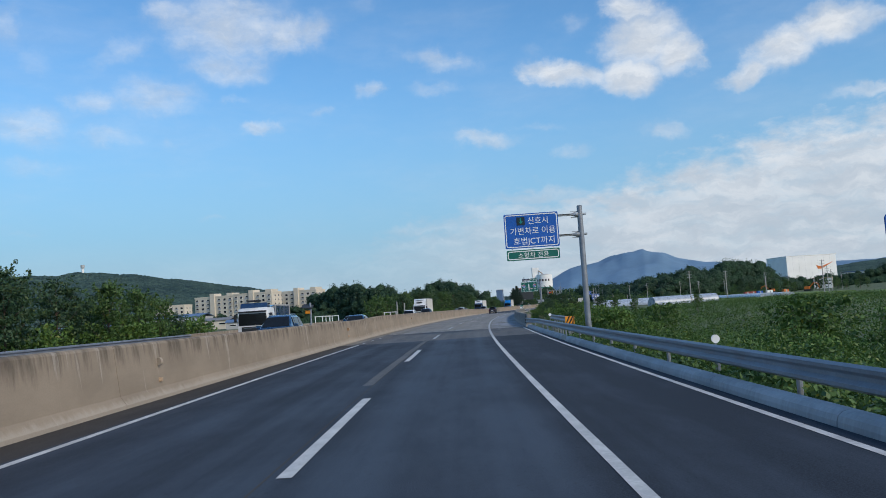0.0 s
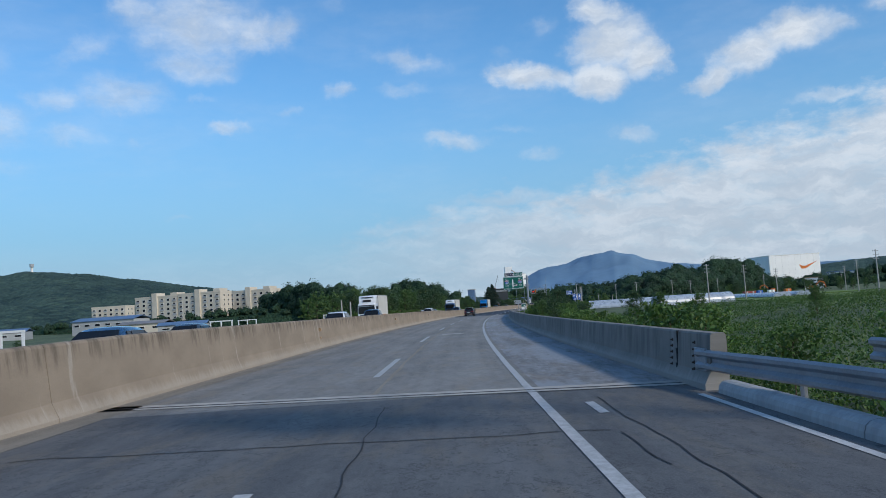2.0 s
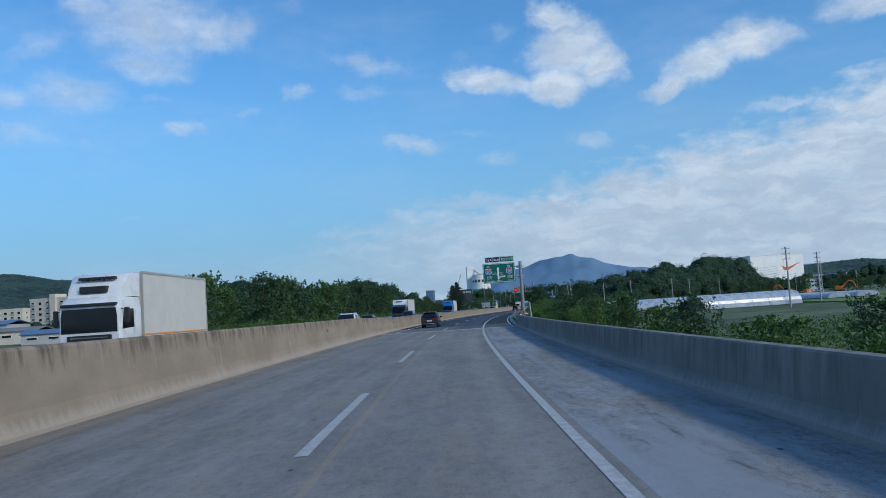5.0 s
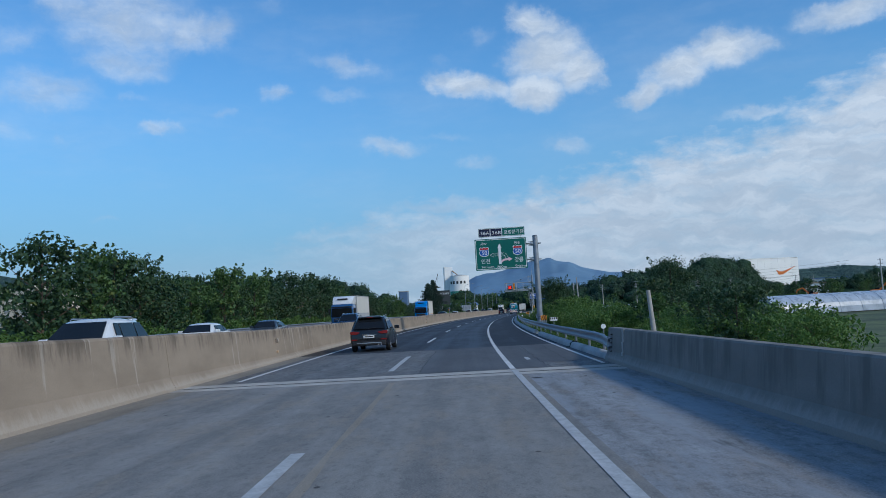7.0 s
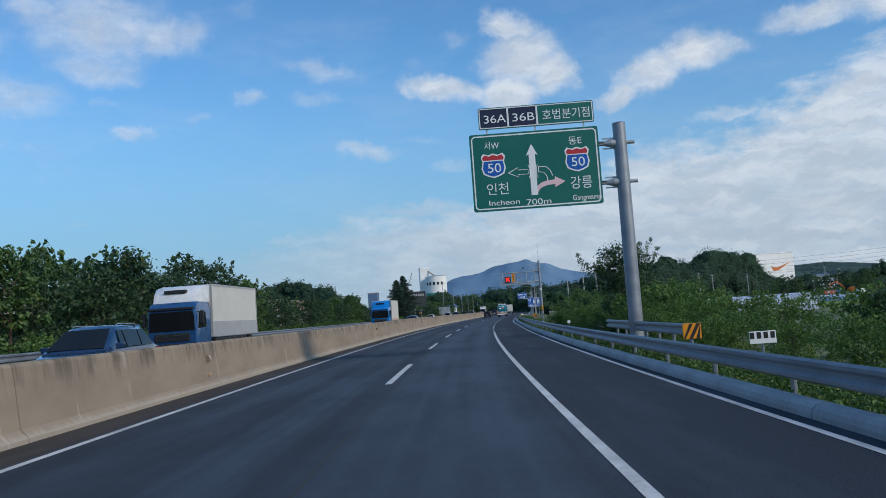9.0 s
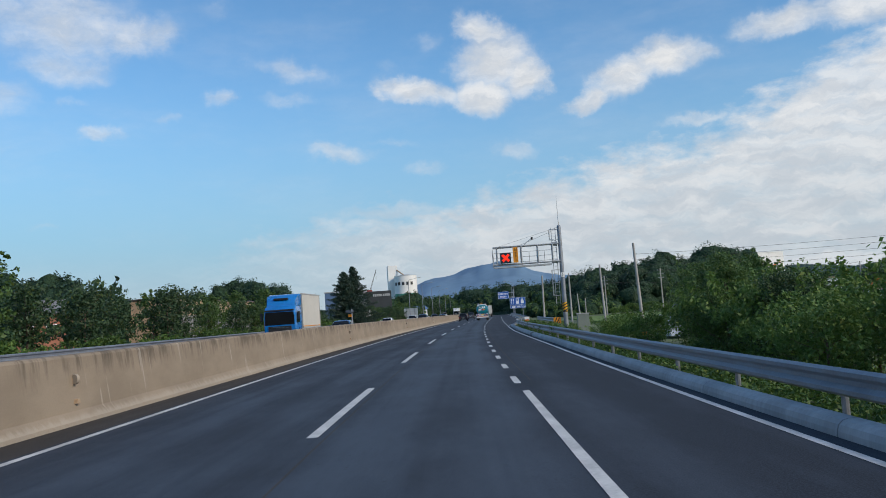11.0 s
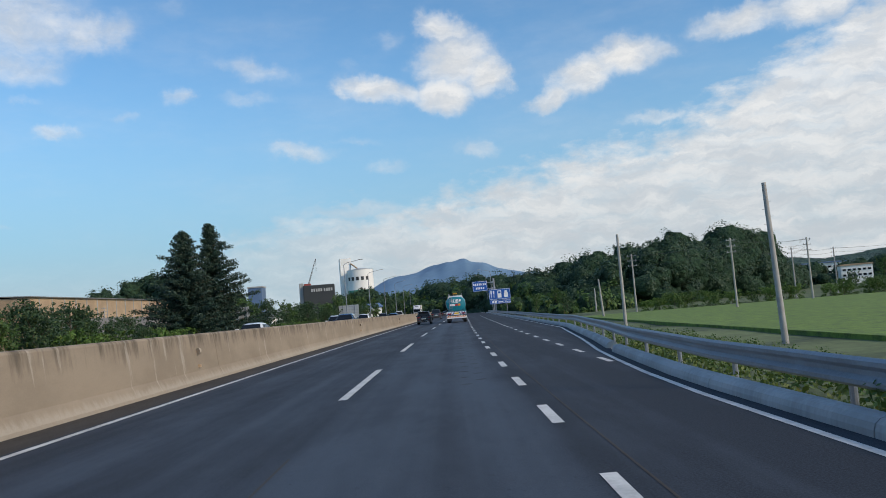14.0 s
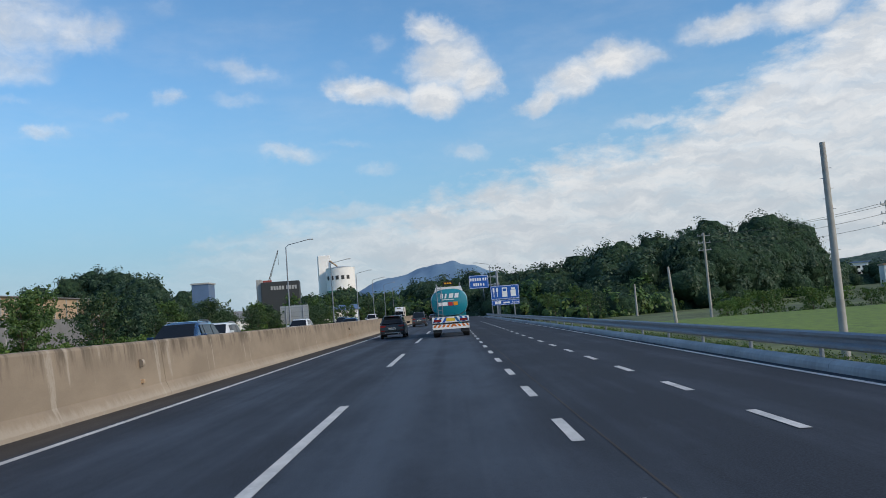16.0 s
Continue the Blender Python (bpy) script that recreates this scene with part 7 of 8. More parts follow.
def conifer(height, spread, label, lopsided=0.0):
    t = thing("conifer", label, "tree", group="conifers")
    part("trunk", tube((0, 0, -0.6), (0.1, 0, height), 0.22, 0.03, 10), M["bark"], t)
    vs, fs, k = [], [], 0
    limbs = bmesh.new()
    n = 170
    for i in range(n):
        z = height * (0.10 + 0.90 * (i / n))
        a = 2.399 * i + RNG.uniform(-0.3, 0.3)
        ln = spread * (1 - i / n) ** 0.75 * RNG.choice((0.6, 0.8, 0.95, 1.2)) * (1 + lopsided * math.cos(a)) + 0.15
        d = Vector((math.cos(a), math.sin(a), 0.22))
        tip = Vector((0, 0, z)) + d * ln
        add_tube(limbs, (0, 0, z), tip, 0.03, 0.008, 4, False)
        steps = max(4, int(ln * 5))
        cs = np.array([tuple(Vector((0, 0, z)).lerp(tip, (j + 0.8) / steps) + Vector((0, 0, -0.06 * j / steps))) for j in range(steps)])
        v, f = leaf_quads(cs, 0.10, 0.34, 26, 0.22, flat=0.5)
        vs.append(v)
        fs.append(f + k)
        k += len(v)
    part("limbs", limbs, M["bark"], t)
    mesh_object("needles", np.concatenate(vs), np.concatenate(fs), M["needle"], t)
    return t


def plant(kinds, s, u, size, turn=None, squash=1.0, base=None):
    k = kinds[int(RNG.integers(len(kinds)))]
    z = (ground_height(s, u) - 0.1) if base is None else base
    copy_thing(k, stand(s, u, z, RNG.uniform(0, 360) if turn is None else turn) @ Matrix.Diagonal((size, size, size * squash, 1)))


TREES = [broadleaf(7.0, 2.6, M["leafdark"], 0.13, 44, 58, "leafy green roadside tree with an uneven crown"),
         broadleaf(7.0, 2.1, M["leaf"], 0.125, 40, 58, "slender leafy tree with feathery shoots", 0.6),
         broadleaf(7.0, 3.1, M["leafdark"], 0.135, 46, 58, "broad dark green tree beside the road", 0.3)]
SHRUBS = [broadleaf(2.6, 1.9, M["leafbush"], 0.115, 24, 44, "dense green shrub on the verge", 0.5, 0.05),
          broadleaf(2.6, 2.2, M["leafkudzu"], 0.115, 24, 44, "bright green shrub overgrown with vines", 0.4, 0.03)]
NEAR = [broadleaf(7.0, 2.5, M["leaf"], 0.065, 52, 190, "slender leafy tree with feathery shoots by the rail", 0.6),
        broadleaf(7.0, 2.8, M["leafdark"], 0.07, 54, 180, "leafy dark green tree by the guard rail", 0.5)]
BUSH = [broadleaf(2.6, 1.9, M["leafbush"], 0.06, 34, 95, "dense green shrub behind the guard rail", 0.6, 0.04),
        broadleaf(2.6, 2.1, M["leafbush"], 0.065, 32, 95, "bright green shrub with vines behind the guard rail", 0.6, 0.03)]
FAR = [broadleaf(7.0, 2.7, M["leafdark"], 0.22, 26, 30, "leafy green tree further from the road"),
       broadleaf(7.0, 2.3, M["leaf"], 0.21, 24, 30, "light green tree further from the road", 0.5)]
for i, k in enumerate(TREES + SHRUBS + FAR + NEAR + BUSH):
    k.matrix_basis = stand(-46 - 7 * i, 16, -1.6)

# left of the oncoming lanes: shrubs and thin trees, then a long wall of trees
for i in range(21):
    plant(SHRUBS, 14 + i * 2.8, -20.5 - RNG.uniform(0, 3), RNG.uniform(0.9, 1.3), base=-0.6)
for s, u, z in ((40, -21.0, 0.80), (48, -22.5, 0.88), (53, -23.5, 0.66), (33, -24, 0.8), (26, -26, 0.8), (60, -27, 0.72), (46, -27, 0.8), (20, -23, 0.75), (66, -30, 0.5), (55, -20.6, 0.8), (60, -21.2, 0.72), (43, -23, 0.95), (51, -20.8, 0.85), (65, -22, 0.55)):
    plant(TREES, s, u, z, base=-0.9)
for i in range(37):
    s = 196 + i * 5.6 + RNG.uniform(-1.5, 1.5)
    top = lerp(s, (195, 215, 240, 254, 280, 292, 305, 320, 335, 341, 350, 357, 363, 367, 378, 390, 402), (0.95, 1.02, 1.12, 1.15, 1.3, 1.28, 0.98, 0.95, 1.05, 0.92, 0.72, 0.92, 0.9, 0.7, 0.78, 0.62, 0.5))
    plant(TREES, s, -22.5 - RNG.uniform(0, 2.0), top * RNG.uniform(0.78, 1.22), base=-1.0)
    if 345 > s:
        plant(FAR, s + 2.5, -28.0 - RNG.uniform(0, 4.0), top * RNG.uniform(0.9, 1.15), base=-1.4)
for i in range(44):
    s = 194 + i * 4.3
    plant(SHRUBS, s, -20.3 - RNG.uniform(0, 1.2), RNG.uniform(0.75, 1.1) * lerp(s, (194, 330, 361, 366, 385), (1.15, 0.95, 0.95, 0.7, 0.75)), base=-0.7)
for s, u, z in ((424, -21.5, 0.76), (429, -23.5, 0.86), (435, -22.0, 0.82), (440, -25, 0.80), (446, -22.5, 0.62), (452, -22, 0.62), (460, -23, 0.62), (468, -24, 0.60), (476, -25, 0.62), (500, -26, 0.6), (515, -24, 0.7)):
    plant(TREES, s, u, z, base=-0.9)
for i in range(24):
    plant(SHRUBS, 384 + i * 5.0, -20.6 - RNG.uniform(0, 2), RNG.uniform(0.8, 1.2), base=-0.7)
for i in range(26):
    plant(FAR, 530 + i * 14, -24 - RNG.uniform(0, 8), RNG.uniform(0.8, 1.25), base=-0.6)
for s, u, z in ((190, -44, 0.5), (150, -55, 0.45), (120, -62, 0.5), (170, -70, 0.5), (230, -90, 0.7), (200, -110, 0.6), (100, -80, 0.5), (140, -95, 0.6)):
    plant(FAR, s, u, z)
FIRS = conifer(12.4, 3.7, "tall dark conifer with layered branches", 0.25)
FIRS.matrix_basis = pose(33.6, 414.1, -0.8)
second = conifer(11.2, 4.1, "broad dark conifer with uneven branches beside a taller one", -0.15)
second.matrix_basis = pose(31.7, 409.2, -0.8, 0, 0, 40)

for i in range(14):
    s = 351 + i * 3.6
    plant(TREES, s, -21.0 - RNG.uniform(0, 2.2), lerp(s, (350, 357, 363, 367, 378, 388, 400), (0.78, 0.9, 0.86, 0.62, 0.66, 0.52, 0.45)) * RNG.uniform(0.88, 1.05), base=-1.0)
for i in range(20):
    plant(TREES, 450 + i * 4.2, -20.4 - RNG.uniform(0, 2.5), RNG.uniform(0.62, 0.8), base=-0.7)
# right of the road: bank of trees and shrubs after the bridge
for s, u, z in ((200.5, 11.6, 0.62), (207, 12.6, 0.66), (213, 11.8, 0.62), (216.5, 12.5, 0.78), (222, 16.5, 0.66), (233, 18, 0.72), (267, 11.0, 1.12), (271, 12.5, 0.95), (226.5, 15.8, 1.02), (262, 13, 0.62), (247, 16, 0.55), (290.5, 12.0, 0.66), (295, 11.6, 0.80), (301.5, 12.8, 0.80), (307, 14.0, 0.72), (304, 16.0, 0.85), (285, 15, 0.5), (275, 15, 0.45),
               (160, 12.5, 0.55), (170, 11.5, 0.62), (178, 13, 0.66), (186, 12, 0.6), (150, 15.5, 0.5), (145, 24, 0.62), (152, 22, 0.68), (135, 26, 0.55), (125, 34, 0.55)):
    plant(NEAR if 220 < s and u < 16 else TREES, s, u, z * 0.84, base=-1.5)
for i in range(46):
    s = 196 + i * 2.7
    if 322 > s:
        plant(BUSH, s, 10.6 + RNG.uniform(-0.3, 2.6), RNG.uniform(0.7, 1.05) * lerp(s, (196, 230, 236, 258, 300, 318, 325), (0.85, 0.95, 0.85, 1.0, 1.1, 0.8, 0.6)), base=-0.9)
for i in range(20):
    plant(SHRUBS, 205 + i * 6.0, 15 + RNG.uniform(0, 8), RNG.uniform(0.9, 1.3), base=-1.6)
for i in range(14):
    plant(BUSH, 262 + i * 2.9, 12.2 + RNG.uniform(0, 2.2), RNG.uniform(1.15, 1.45), base=-1.0)
for i in range(24):
    plant(SHRUBS, 8 + i * 2.6, 13 + RNG.uniform(0, 30), RNG.uniform(0.6, 1.1), base=-1.5)
for i in range(12):
    plant(SHRUBS, 68 + i * 10.0, 12 + RNG.uniform(0, 5), RNG.uniform(0.8, 1.2), base=-1.8)
for i in range(16):
    plant(FAR, 500 + i * 13, 18 + RNG.uniform(0, 10), RNG.uniform(0.5, 0.9), base=-1.2)
for i in range(34):
    plant(FAR, 482 + RNG.uniform(0, 70), 92 + i * 2.2, RNG.uniform(0.7, 1.25))
for i in range(26):
    plant(SHRUBS, 478 + RNG.uniform(0, 12), 36 + i * 3.0, RNG.uniform(0.8, 1.4))
for i in range(14):
    plant(FAR, 300 + i * 16, 150 + RNG.uniform(0, 40), RNG.uniform(0.7, 1.3))


# ---------------------------------------------------------------- ground cover
def cover(name, label, count, spots, size, height, material, clump=7):
    """Leaves over a stretch of ground; spots draws the places as station, offset and height."""
    cs = []
    for _ in range(count):
        s, u, h = spots()
        p = at(s, u, ground_height(s, u) + h)
        cs.append(tuple(p))
    v, f = leaf_quads(np.array(cs), size, height, clump)
    return tagged(mesh_object(name, v, f, material), label, "plants", kind="stuff")


def vine_spot():
    s, d = RNG.uniform(-5, 200), RNG.uniform(0, 1) ** 1.7
    u = 15.5 + d * 68
    mound = 0.8 + 0.9 * noise.noise((s * 0.13, u * 0.13, 0)) + 0.4 * noise.noise((s * 0.5, u * 0.5, 4))
    if 60 < s < 200 and u < 12:
        mound -= 0.5
    return s, u, mound * RNG.uniform(0.5, 1.0) + (0.3 if s < 60 and u < 16 else 0)


def near_vine_spot():
    s, u = RNG.uniform(0, 64), 7.6 + RNG.uniform(0, 1) ** 1.2 * 9.5
    mound = 0.75 + 0.8 * noise.noise((s * 0.16, u * 0.16, 0)) + 0.4 * noise.noise((s * 0.6, u * 0.6, 4))
    return s, u, mound * RNG.uniform(0.35, 1.0) * min(1.0, 0.35 + (u - 7.6) * 0.22)


def verge_spot(u0, u1, s0, s1, h):
    def spot():
        s = RNG.uniform(s0, s1)
        return s, edge_right(s) + RNG.uniform(u0, u1), RNG.uniform(0.0, h)
    return spot


cover("vine_cover", "sheet of bright green climbing vines over the bank", 17000, vine_spot, 0.095, 0.46, M["leafkudzu"], 12)
cover("vine_cover", "fine-leaved vines and weeds close behind the guard rail", 8000, near_vine_spot, 0.064, 0.34, M["leafkudzu"], 12)
cover("verge_weeds", "low green weeds behind the kerb and guard rail", 3800, verge_spot(0.7, 3.2, -5, 62, 0.35), 0.07, 0.20, M["leaf"], 12)
cover("verge_weeds", "low green weeds behind the kerb and guard rail", 9500, verge_spot(0.7, 3.6, 197, 345, 0.35), 0.048, 0.20, M["leafkudzu"], 14)
cover("verge_weeds", "weeds filling the strip between kerb and guard rail", 3200, verge_spot(0.66, 1.0, 198, 345, 0.22), 0.042, 0.16, M["leafkudzu"], 14)
cover("verge_grass", "yellowish grass and weeds along the kerb", 11000, verge_spot(0.75, 9.5, 340, 500, 0.3), 0.062, 0.24, M["grass"], 10)
cover("field_weeds", "tufts of tall green weeds between the rail and the field", 1100, verge_spot(1.6, 9.5, 335, 470, 0.55), 0.06, 0.34, M["leafkudzu"], 30)
cover("rail_creeper", "creeper climbing over the guard rails", 520, verge_spot(0.85, 2.6, 309, 345, 0.95), 0.052, 0.24, M["leafkudzu"], 34)
cover("verge_weeds", "low weeds beyond the oncoming guard rail", 2600, lambda: (RNG.uniform(0, 480), -18.7 - RNG.uniform(0, 3.0), RNG.uniform(0, 0.5)), 0.10, 0.30, M["leaf"], 10)


# ---------------------------------------------------------------- woods
def woods(name, label, crest, width, count, leaf, crown, material, back=0.35, base=-2.0, per=34, facing=(40, 330), clumps=10):
    """A wooded hill: a mound along a crest line of (x, y, z), covered with crowns of leaf clumps."""
    c = np.array(crest, dtype=float)
    seg = np.r_[0, np.cumsum(np.linalg.norm(np.diff(c[:, :2], axis=0), axis=1))]

    def surface_at(t, w):
        x, y, z = (float(np.interp(t, seg, c[:, i])) for i in range(3))
        if facing:
            v = np.array(facing) - (x, y)
            v /= np.linalg.norm(v)
            fall = math.cos(min(1.0, abs(w) / width) * math.pi / 2) ** 0.7
            return x + v[0] * w, y + v[1] * w, base + (z - base - crown * 1.58) * fall
        i = min(max(int(np.searchsorted(seg, t)) - 1, 0), len(c) - 2)
        d = c[i + 1, :2] - c[i, :2]
        d /= np.linalg.norm(d)
        nrm = np.array((d[1], -d[0]))
        fall = math.cos(min(1.0, abs(w) / width) * math.pi / 2) ** 0.7
        return x + nrm[0] * w, y + nrm[1] * w, base + (z - base - crown * 1.58) * fall
    nt, nw = 40, 14
    verts, faces = [], []
    for i in range(nt + 1):
        for j in range(nw + 1):
            verts.append(surface_at(seg[-1] * i / nt, width * (2 * j / nw - 1)))
    for i in range(nt):
        for j in range(nw):
            a = i * (nw + 1) + j
            faces.append((a, a + 1, a + nw + 2, a + nw + 1))
    tagged(mesh_object(name + "_slope", verts, faces, M["wood"], smooth=True), "shaded slope under the woods", "hill", kind="structure")
    cs, rr, oo = [], [], []
    cores, panes = [], []
    rings, sides = 6, 10
    for _ in range(count):
        t, w = RNG.uniform(0, seg[-1]), RNG.uniform(-back, 1) * width
        x, y, z = surface_at(t, w)
        k = crown * RNG.choice((0.5, 0.75, 0.95, 1.1, 1.5))
        z += k * RNG.uniform(-0.1, 0.35)
        k0, seed = len(cores), RNG.uniform(0, 99)
        for a in range(rings + 1):
            for b in range(sides):
                la, lo = math.pi * (a / rings - 0.5), 2 * math.pi * b / sides
                o = Vector((math.cos(la) * math.cos(lo), math.cos(la) * math.sin(lo), math.sin(la)))
                q = k * 0.66 * (1 + 0.45 * noise.noise(o * 1.9 + Vector((seed, 0, 0))))
                cores.append((x + o.x * q, y + o.y * q, z + k * 0.28 + o.z * q * 0.9))
        for a in range(rings):
            for b in range(sides):
                panes.append((k0 + a * sides + b, k0 + a * sides + (b + 1) % sides, k0 + (a + 1) * sides + (b + 1) % sides, k0 + (a + 1) * sides + b))
        for j in range(clumps):
            o = RNG.normal(size=3)
            o[2] = abs(o[2]) * 0.9 - 0.35
            o /= np.linalg.norm(o)
            cs.append((x + o[0] * k * 0.70, y + o[1] * k * 0.70, z + k * 0.32 + o[2] * k * 0.72))
            rr.append(k * RNG.uniform(0.2, 0.34))
            oo.append(o)
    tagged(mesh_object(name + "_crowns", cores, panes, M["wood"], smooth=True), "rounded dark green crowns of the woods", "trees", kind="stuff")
    v, f = leaf_quads(np.array(cs), leaf, np.array(rr), per, out=np.array(oo), lie=1.0)
    tagged(mesh_object(name, v, f, material), label, "trees", kind="stuff")


woods("hillside_woods", "dense dark wood on a hill beside the fields", ((112, 700, 13), (122, 640, 14), (138, 590, 13.5), (147, 575, 17.5), (158, 569, 20.5), (172, 580, 21), (190, 596, 18.6), (203, 604, 22.5), (214, 613, 24.5), (228, 623, 22.8), (238, 630, 23.8), (249, 640, 21), (256, 646, 14), (268, 656, 8.5), (296, 690, 8)), 42, 620, 0.42, 5.2, M["leafwood"], per=34)
woods("near_woods", "green trees on the slope behind the service sign", ((124, 522, 2.5), (128, 560, 6), (120, 610, 9.5), (114, 680, 12), (118, 800, 14)), 18, 190, 0.5, 4.0, M["leaf"], back=1.0, facing=None)
woods("distant_woods", "dark clump of trees beyond the apartments", ((-98, 560, 17), (-86, 545, 20.5), (-60, 515, 21.5), (-40, 505, 20), (-26, 500, 12)), 22, 150, 0.5, 4.5, M["leafwood"], per=22)
woods("distant_woods", "wooded rise behind the warehouses", ((-44, 712, 12), (-34, 712, 20), (-22, 714, 25.5), (-6, 712, 27.5), (7, 692, 25), (17, 662, 19), (28, 650, 14)), 26, 170, 0.5, 5.0, M["leafwood"], per=26, facing=(20, 300))
woods("distant_woods", "trees round the white industrial hall", ((262, 700, 7.5), (300, 720, 9.5), (340, 740, 11), (372, 722, 14), (385, 720, 17), (402, 715, 12), (470, 700, 14)), 25, 190, 0.5, 4.5, M["leafwood"], per=18)
woods("distant_woods", "row of trees far down the road", ((118, 820, 10), (150, 940, 14), (170, 1050, 13)), 16, 90, 0.6, 4.5, M["leaf"], per=18)
woods("field_woods", "low trees and bushes in front of the apartment blocks", ((-260, 590, 10.5), (-215, 565, 10), (-180, 545, 9.5), (-140, 535, 9.5), (-100, 530, 11), (-70, 530, 13)), 14, 150, 0.45, 2.6, M["leafwood"], base=-1.0, per=20, facing=(0, 80), clumps=9)
woods("silo_woods", "trees at the foot of the silo", ((60, 770, 8), (80, 775, 17), (100, 770, 17), (116, 760, 9)), 16, 80, 0.6, 4.5, M["leafdark"], per=30)


# ---------------------------------------------------------------- fields
def field():
    def sheet(name, label, s0, s1, u0, u1, z, mat):
        vs = [at(a, b, z) for a in np.linspace(s0, s1, 8) for b in np.linspace(u0, u1, 8)]
        fs = [(i * 8 + j, i * 8 + j + 1, i * 8 + j + 9, i * 8 + j + 8) for i in range(7) for j in range(7)]
        rim = [j for j in range(8)] + [i * 8 + 7 for i in range(1, 8)] + [56 + j for j in range(6, -1, -1)] + [i * 8 for i in range(6, 0, -1)]
        low = len(vs)
        vs += [vs[i] - Vector((0, 0, 1.0)) for i in rim]
        fs += [(rim[i], rim[(i + 1) % len(rim)], low + (i + 1) % len(rim), low + i) for i in range(len(rim))]
        return tagged(mesh_object(name, vs, fs, mat), label, "field", kind="structure")
    sheet("rice_field", "flat bright green rice field", 375, 476, 23.5, 130, -1.42, M["rice"])
    sheet("rice_field", "flat green field beside the greenhouses", 250, 330, 70, 160, -1.38, M["rice"])


def greenhouse(s, u, length, width, h, z, turn, cover_film=None, label="tunnel greenhouse of pale plastic film on hoops"):
    t = thing("greenhouse", label, "greenhouse", stand(s, u, z, turn), "greenhouses")
    n = 14
    arc = [(width / 2 * math.cos(math.pi * i / n), h * math.sin(math.pi * i / n) ** 0.8) for i in range(n + 1)]
    vs, fs = [], []
    for y in (0, length):
        vs += [(x, y, q) for x, q in arc]
    k = n + 1
    fs = [(i, i + 1, i + 1 + k, i + k) for i in range(n)] + [tuple(range(k - 1, -1, -1)), tuple(range(k, 2 * k))]
    mesh_object("film_cover", vs, fs, cover_film or M["film"], t, smooth=False)
    hoop = None
    for i in range(int(length / 4) + 1):
        if hoop is None:
            hoop = part("hoop", add_path(bmesh.new(), [(x * 1.004, 0, q * 1.004) for x, q in arc], 0.03, 5), M["zinc"], t)
        else:
            o = new("hoop", hoop.data)
            o.parent = t
            o.matrix_basis = pose(0, i * 4.0, 0)
    if h > 1.5:
        part("door", box(-0.6, 0.6, -0.04, 0.0, 0, 1.9, 0.01), M["signback"], t)


field()
greenhouse(350.0, 23.6, 30, 6.5, 2.75, -1.55, -84)
greenhouse(339.5, 19.6, 26, 4.2, 1.7, -1.55, -84)
for i in range(2):
    greenhouse(356, 92 + 7.5 * i, 76, 6.2, 1.5, -1.6, 10)
greenhouse(300, 44, 24, 7.0, 3.0, -1.6, -70)
for i, dark in enumerate((0, 1, 1, 0, 1, 1)):
    greenhouse(352.5 + i * 3.9, (21.0, 21.4, 21.8, 22.2, 22.6, 23.0)[i], 36, 2.6, 0.34, -1.6, -78, M["blackfilm"] if dark else M["film"], "low tunnel row of plastic film over a bed")

# ---------------------------------------------------------------- buildings
def windows(parent, face, cols, rows_, w, h, x0, z0, dx, dz, y, material):
    """A grid of windows on a wall, each a frame and pane of its own; they share two meshes."""
    proto = None
    for i in range(cols):
        for j in range(rows_):
            if proto is None:
                fr = part("window", box(-w / 2, w / 2, -0.12, 0.1, 0, h), M["signwhite"], parent)
                pn = part("pane", box(-w / 2 + 0.1, w / 2 - 0.1, -0.16, -0.1, 0.1, h - 0.1), M["glass"], fr)
                proto = (fr, pn)
            else:
                fr = new("window", proto[0].data)
                fr.parent = parent
                pn = new("pane", proto[1].data)
                pn.parent = fr
            fr.matrix_basis = face @ pose(x0 + i * dx, y, z0 + j * dz)


def apartment(x, y, z, turn, length, storeys, label, depth=13.0, tower=True):
    """Cream apartment block with rows of windows, balconies and a stair tower."""
    t = thing("apartment_block", label, "apartment building", pose(x, y, z, 0, 0, turn), "apartment blocks")
    H = storeys * 3.0 + 1.0
    part("wall", box(0, length, 0, depth, -6, H, 0.1), M["cream"], t)
    part("roof_parapet", frame_roof(length, depth, H), M["cream"], t)
    if tower:
        part("stair_tower", box(length * 0.42, length * 0.54, -1.0, depth * 0.6, -6, H + 2.6, 0.08), M["cream"], t)
        part("roof_room", box(length * 0.8, length * 0.95, 2, depth - 2, H, H + 2.4, 0.08), M["cream"], t)
    n = max(2, int(length / 4.2))
    windows(t, Matrix.Identity(4), n, storeys, 2.0, 1.7, 2.2, 1.0, (length - 4.4) / max(1, n - 1), 3.0, 0, M["glass"])
    side = pose(length, 0, 0, 0, 0, 90)
    windows(t, side, 2, storeys, 1.2, 1.3, depth * 0.33, 1.2, depth * 0.36, 3.0, 0, M["glass"])
    proto = None
    for j in range(storeys):
        for i in range(0, n, 2):
            if proto is None:
                o = proto = part("balcony", box(-1.3, 1.3, -0.5, 0.02, 0, 1.0), M["greywall"], t)
            else:
                o = new("balcony", proto.data)
                o.parent = t
            o.matrix_basis = pose(2.2 + i * (length - 4.4) / max(1, n - 1), 0, 0.75 + 3 * j)


def frame_roof(length, depth, H):
    bm = bmesh.new()
    for x0, x1, y0, y1 in ((-0.15, length + 0.15, -0.15, 0.25), (-0.15, length + 0.15, depth - 0.25, depth + 0.15), (-0.15, 0.25, 0.25, depth - 0.25), (length - 0.25, length + 0.15, 0.25, depth - 0.25)):
        add_box(bm, x0, x1, y0, y1, H - 0.3, H + 0.7)
    return bm


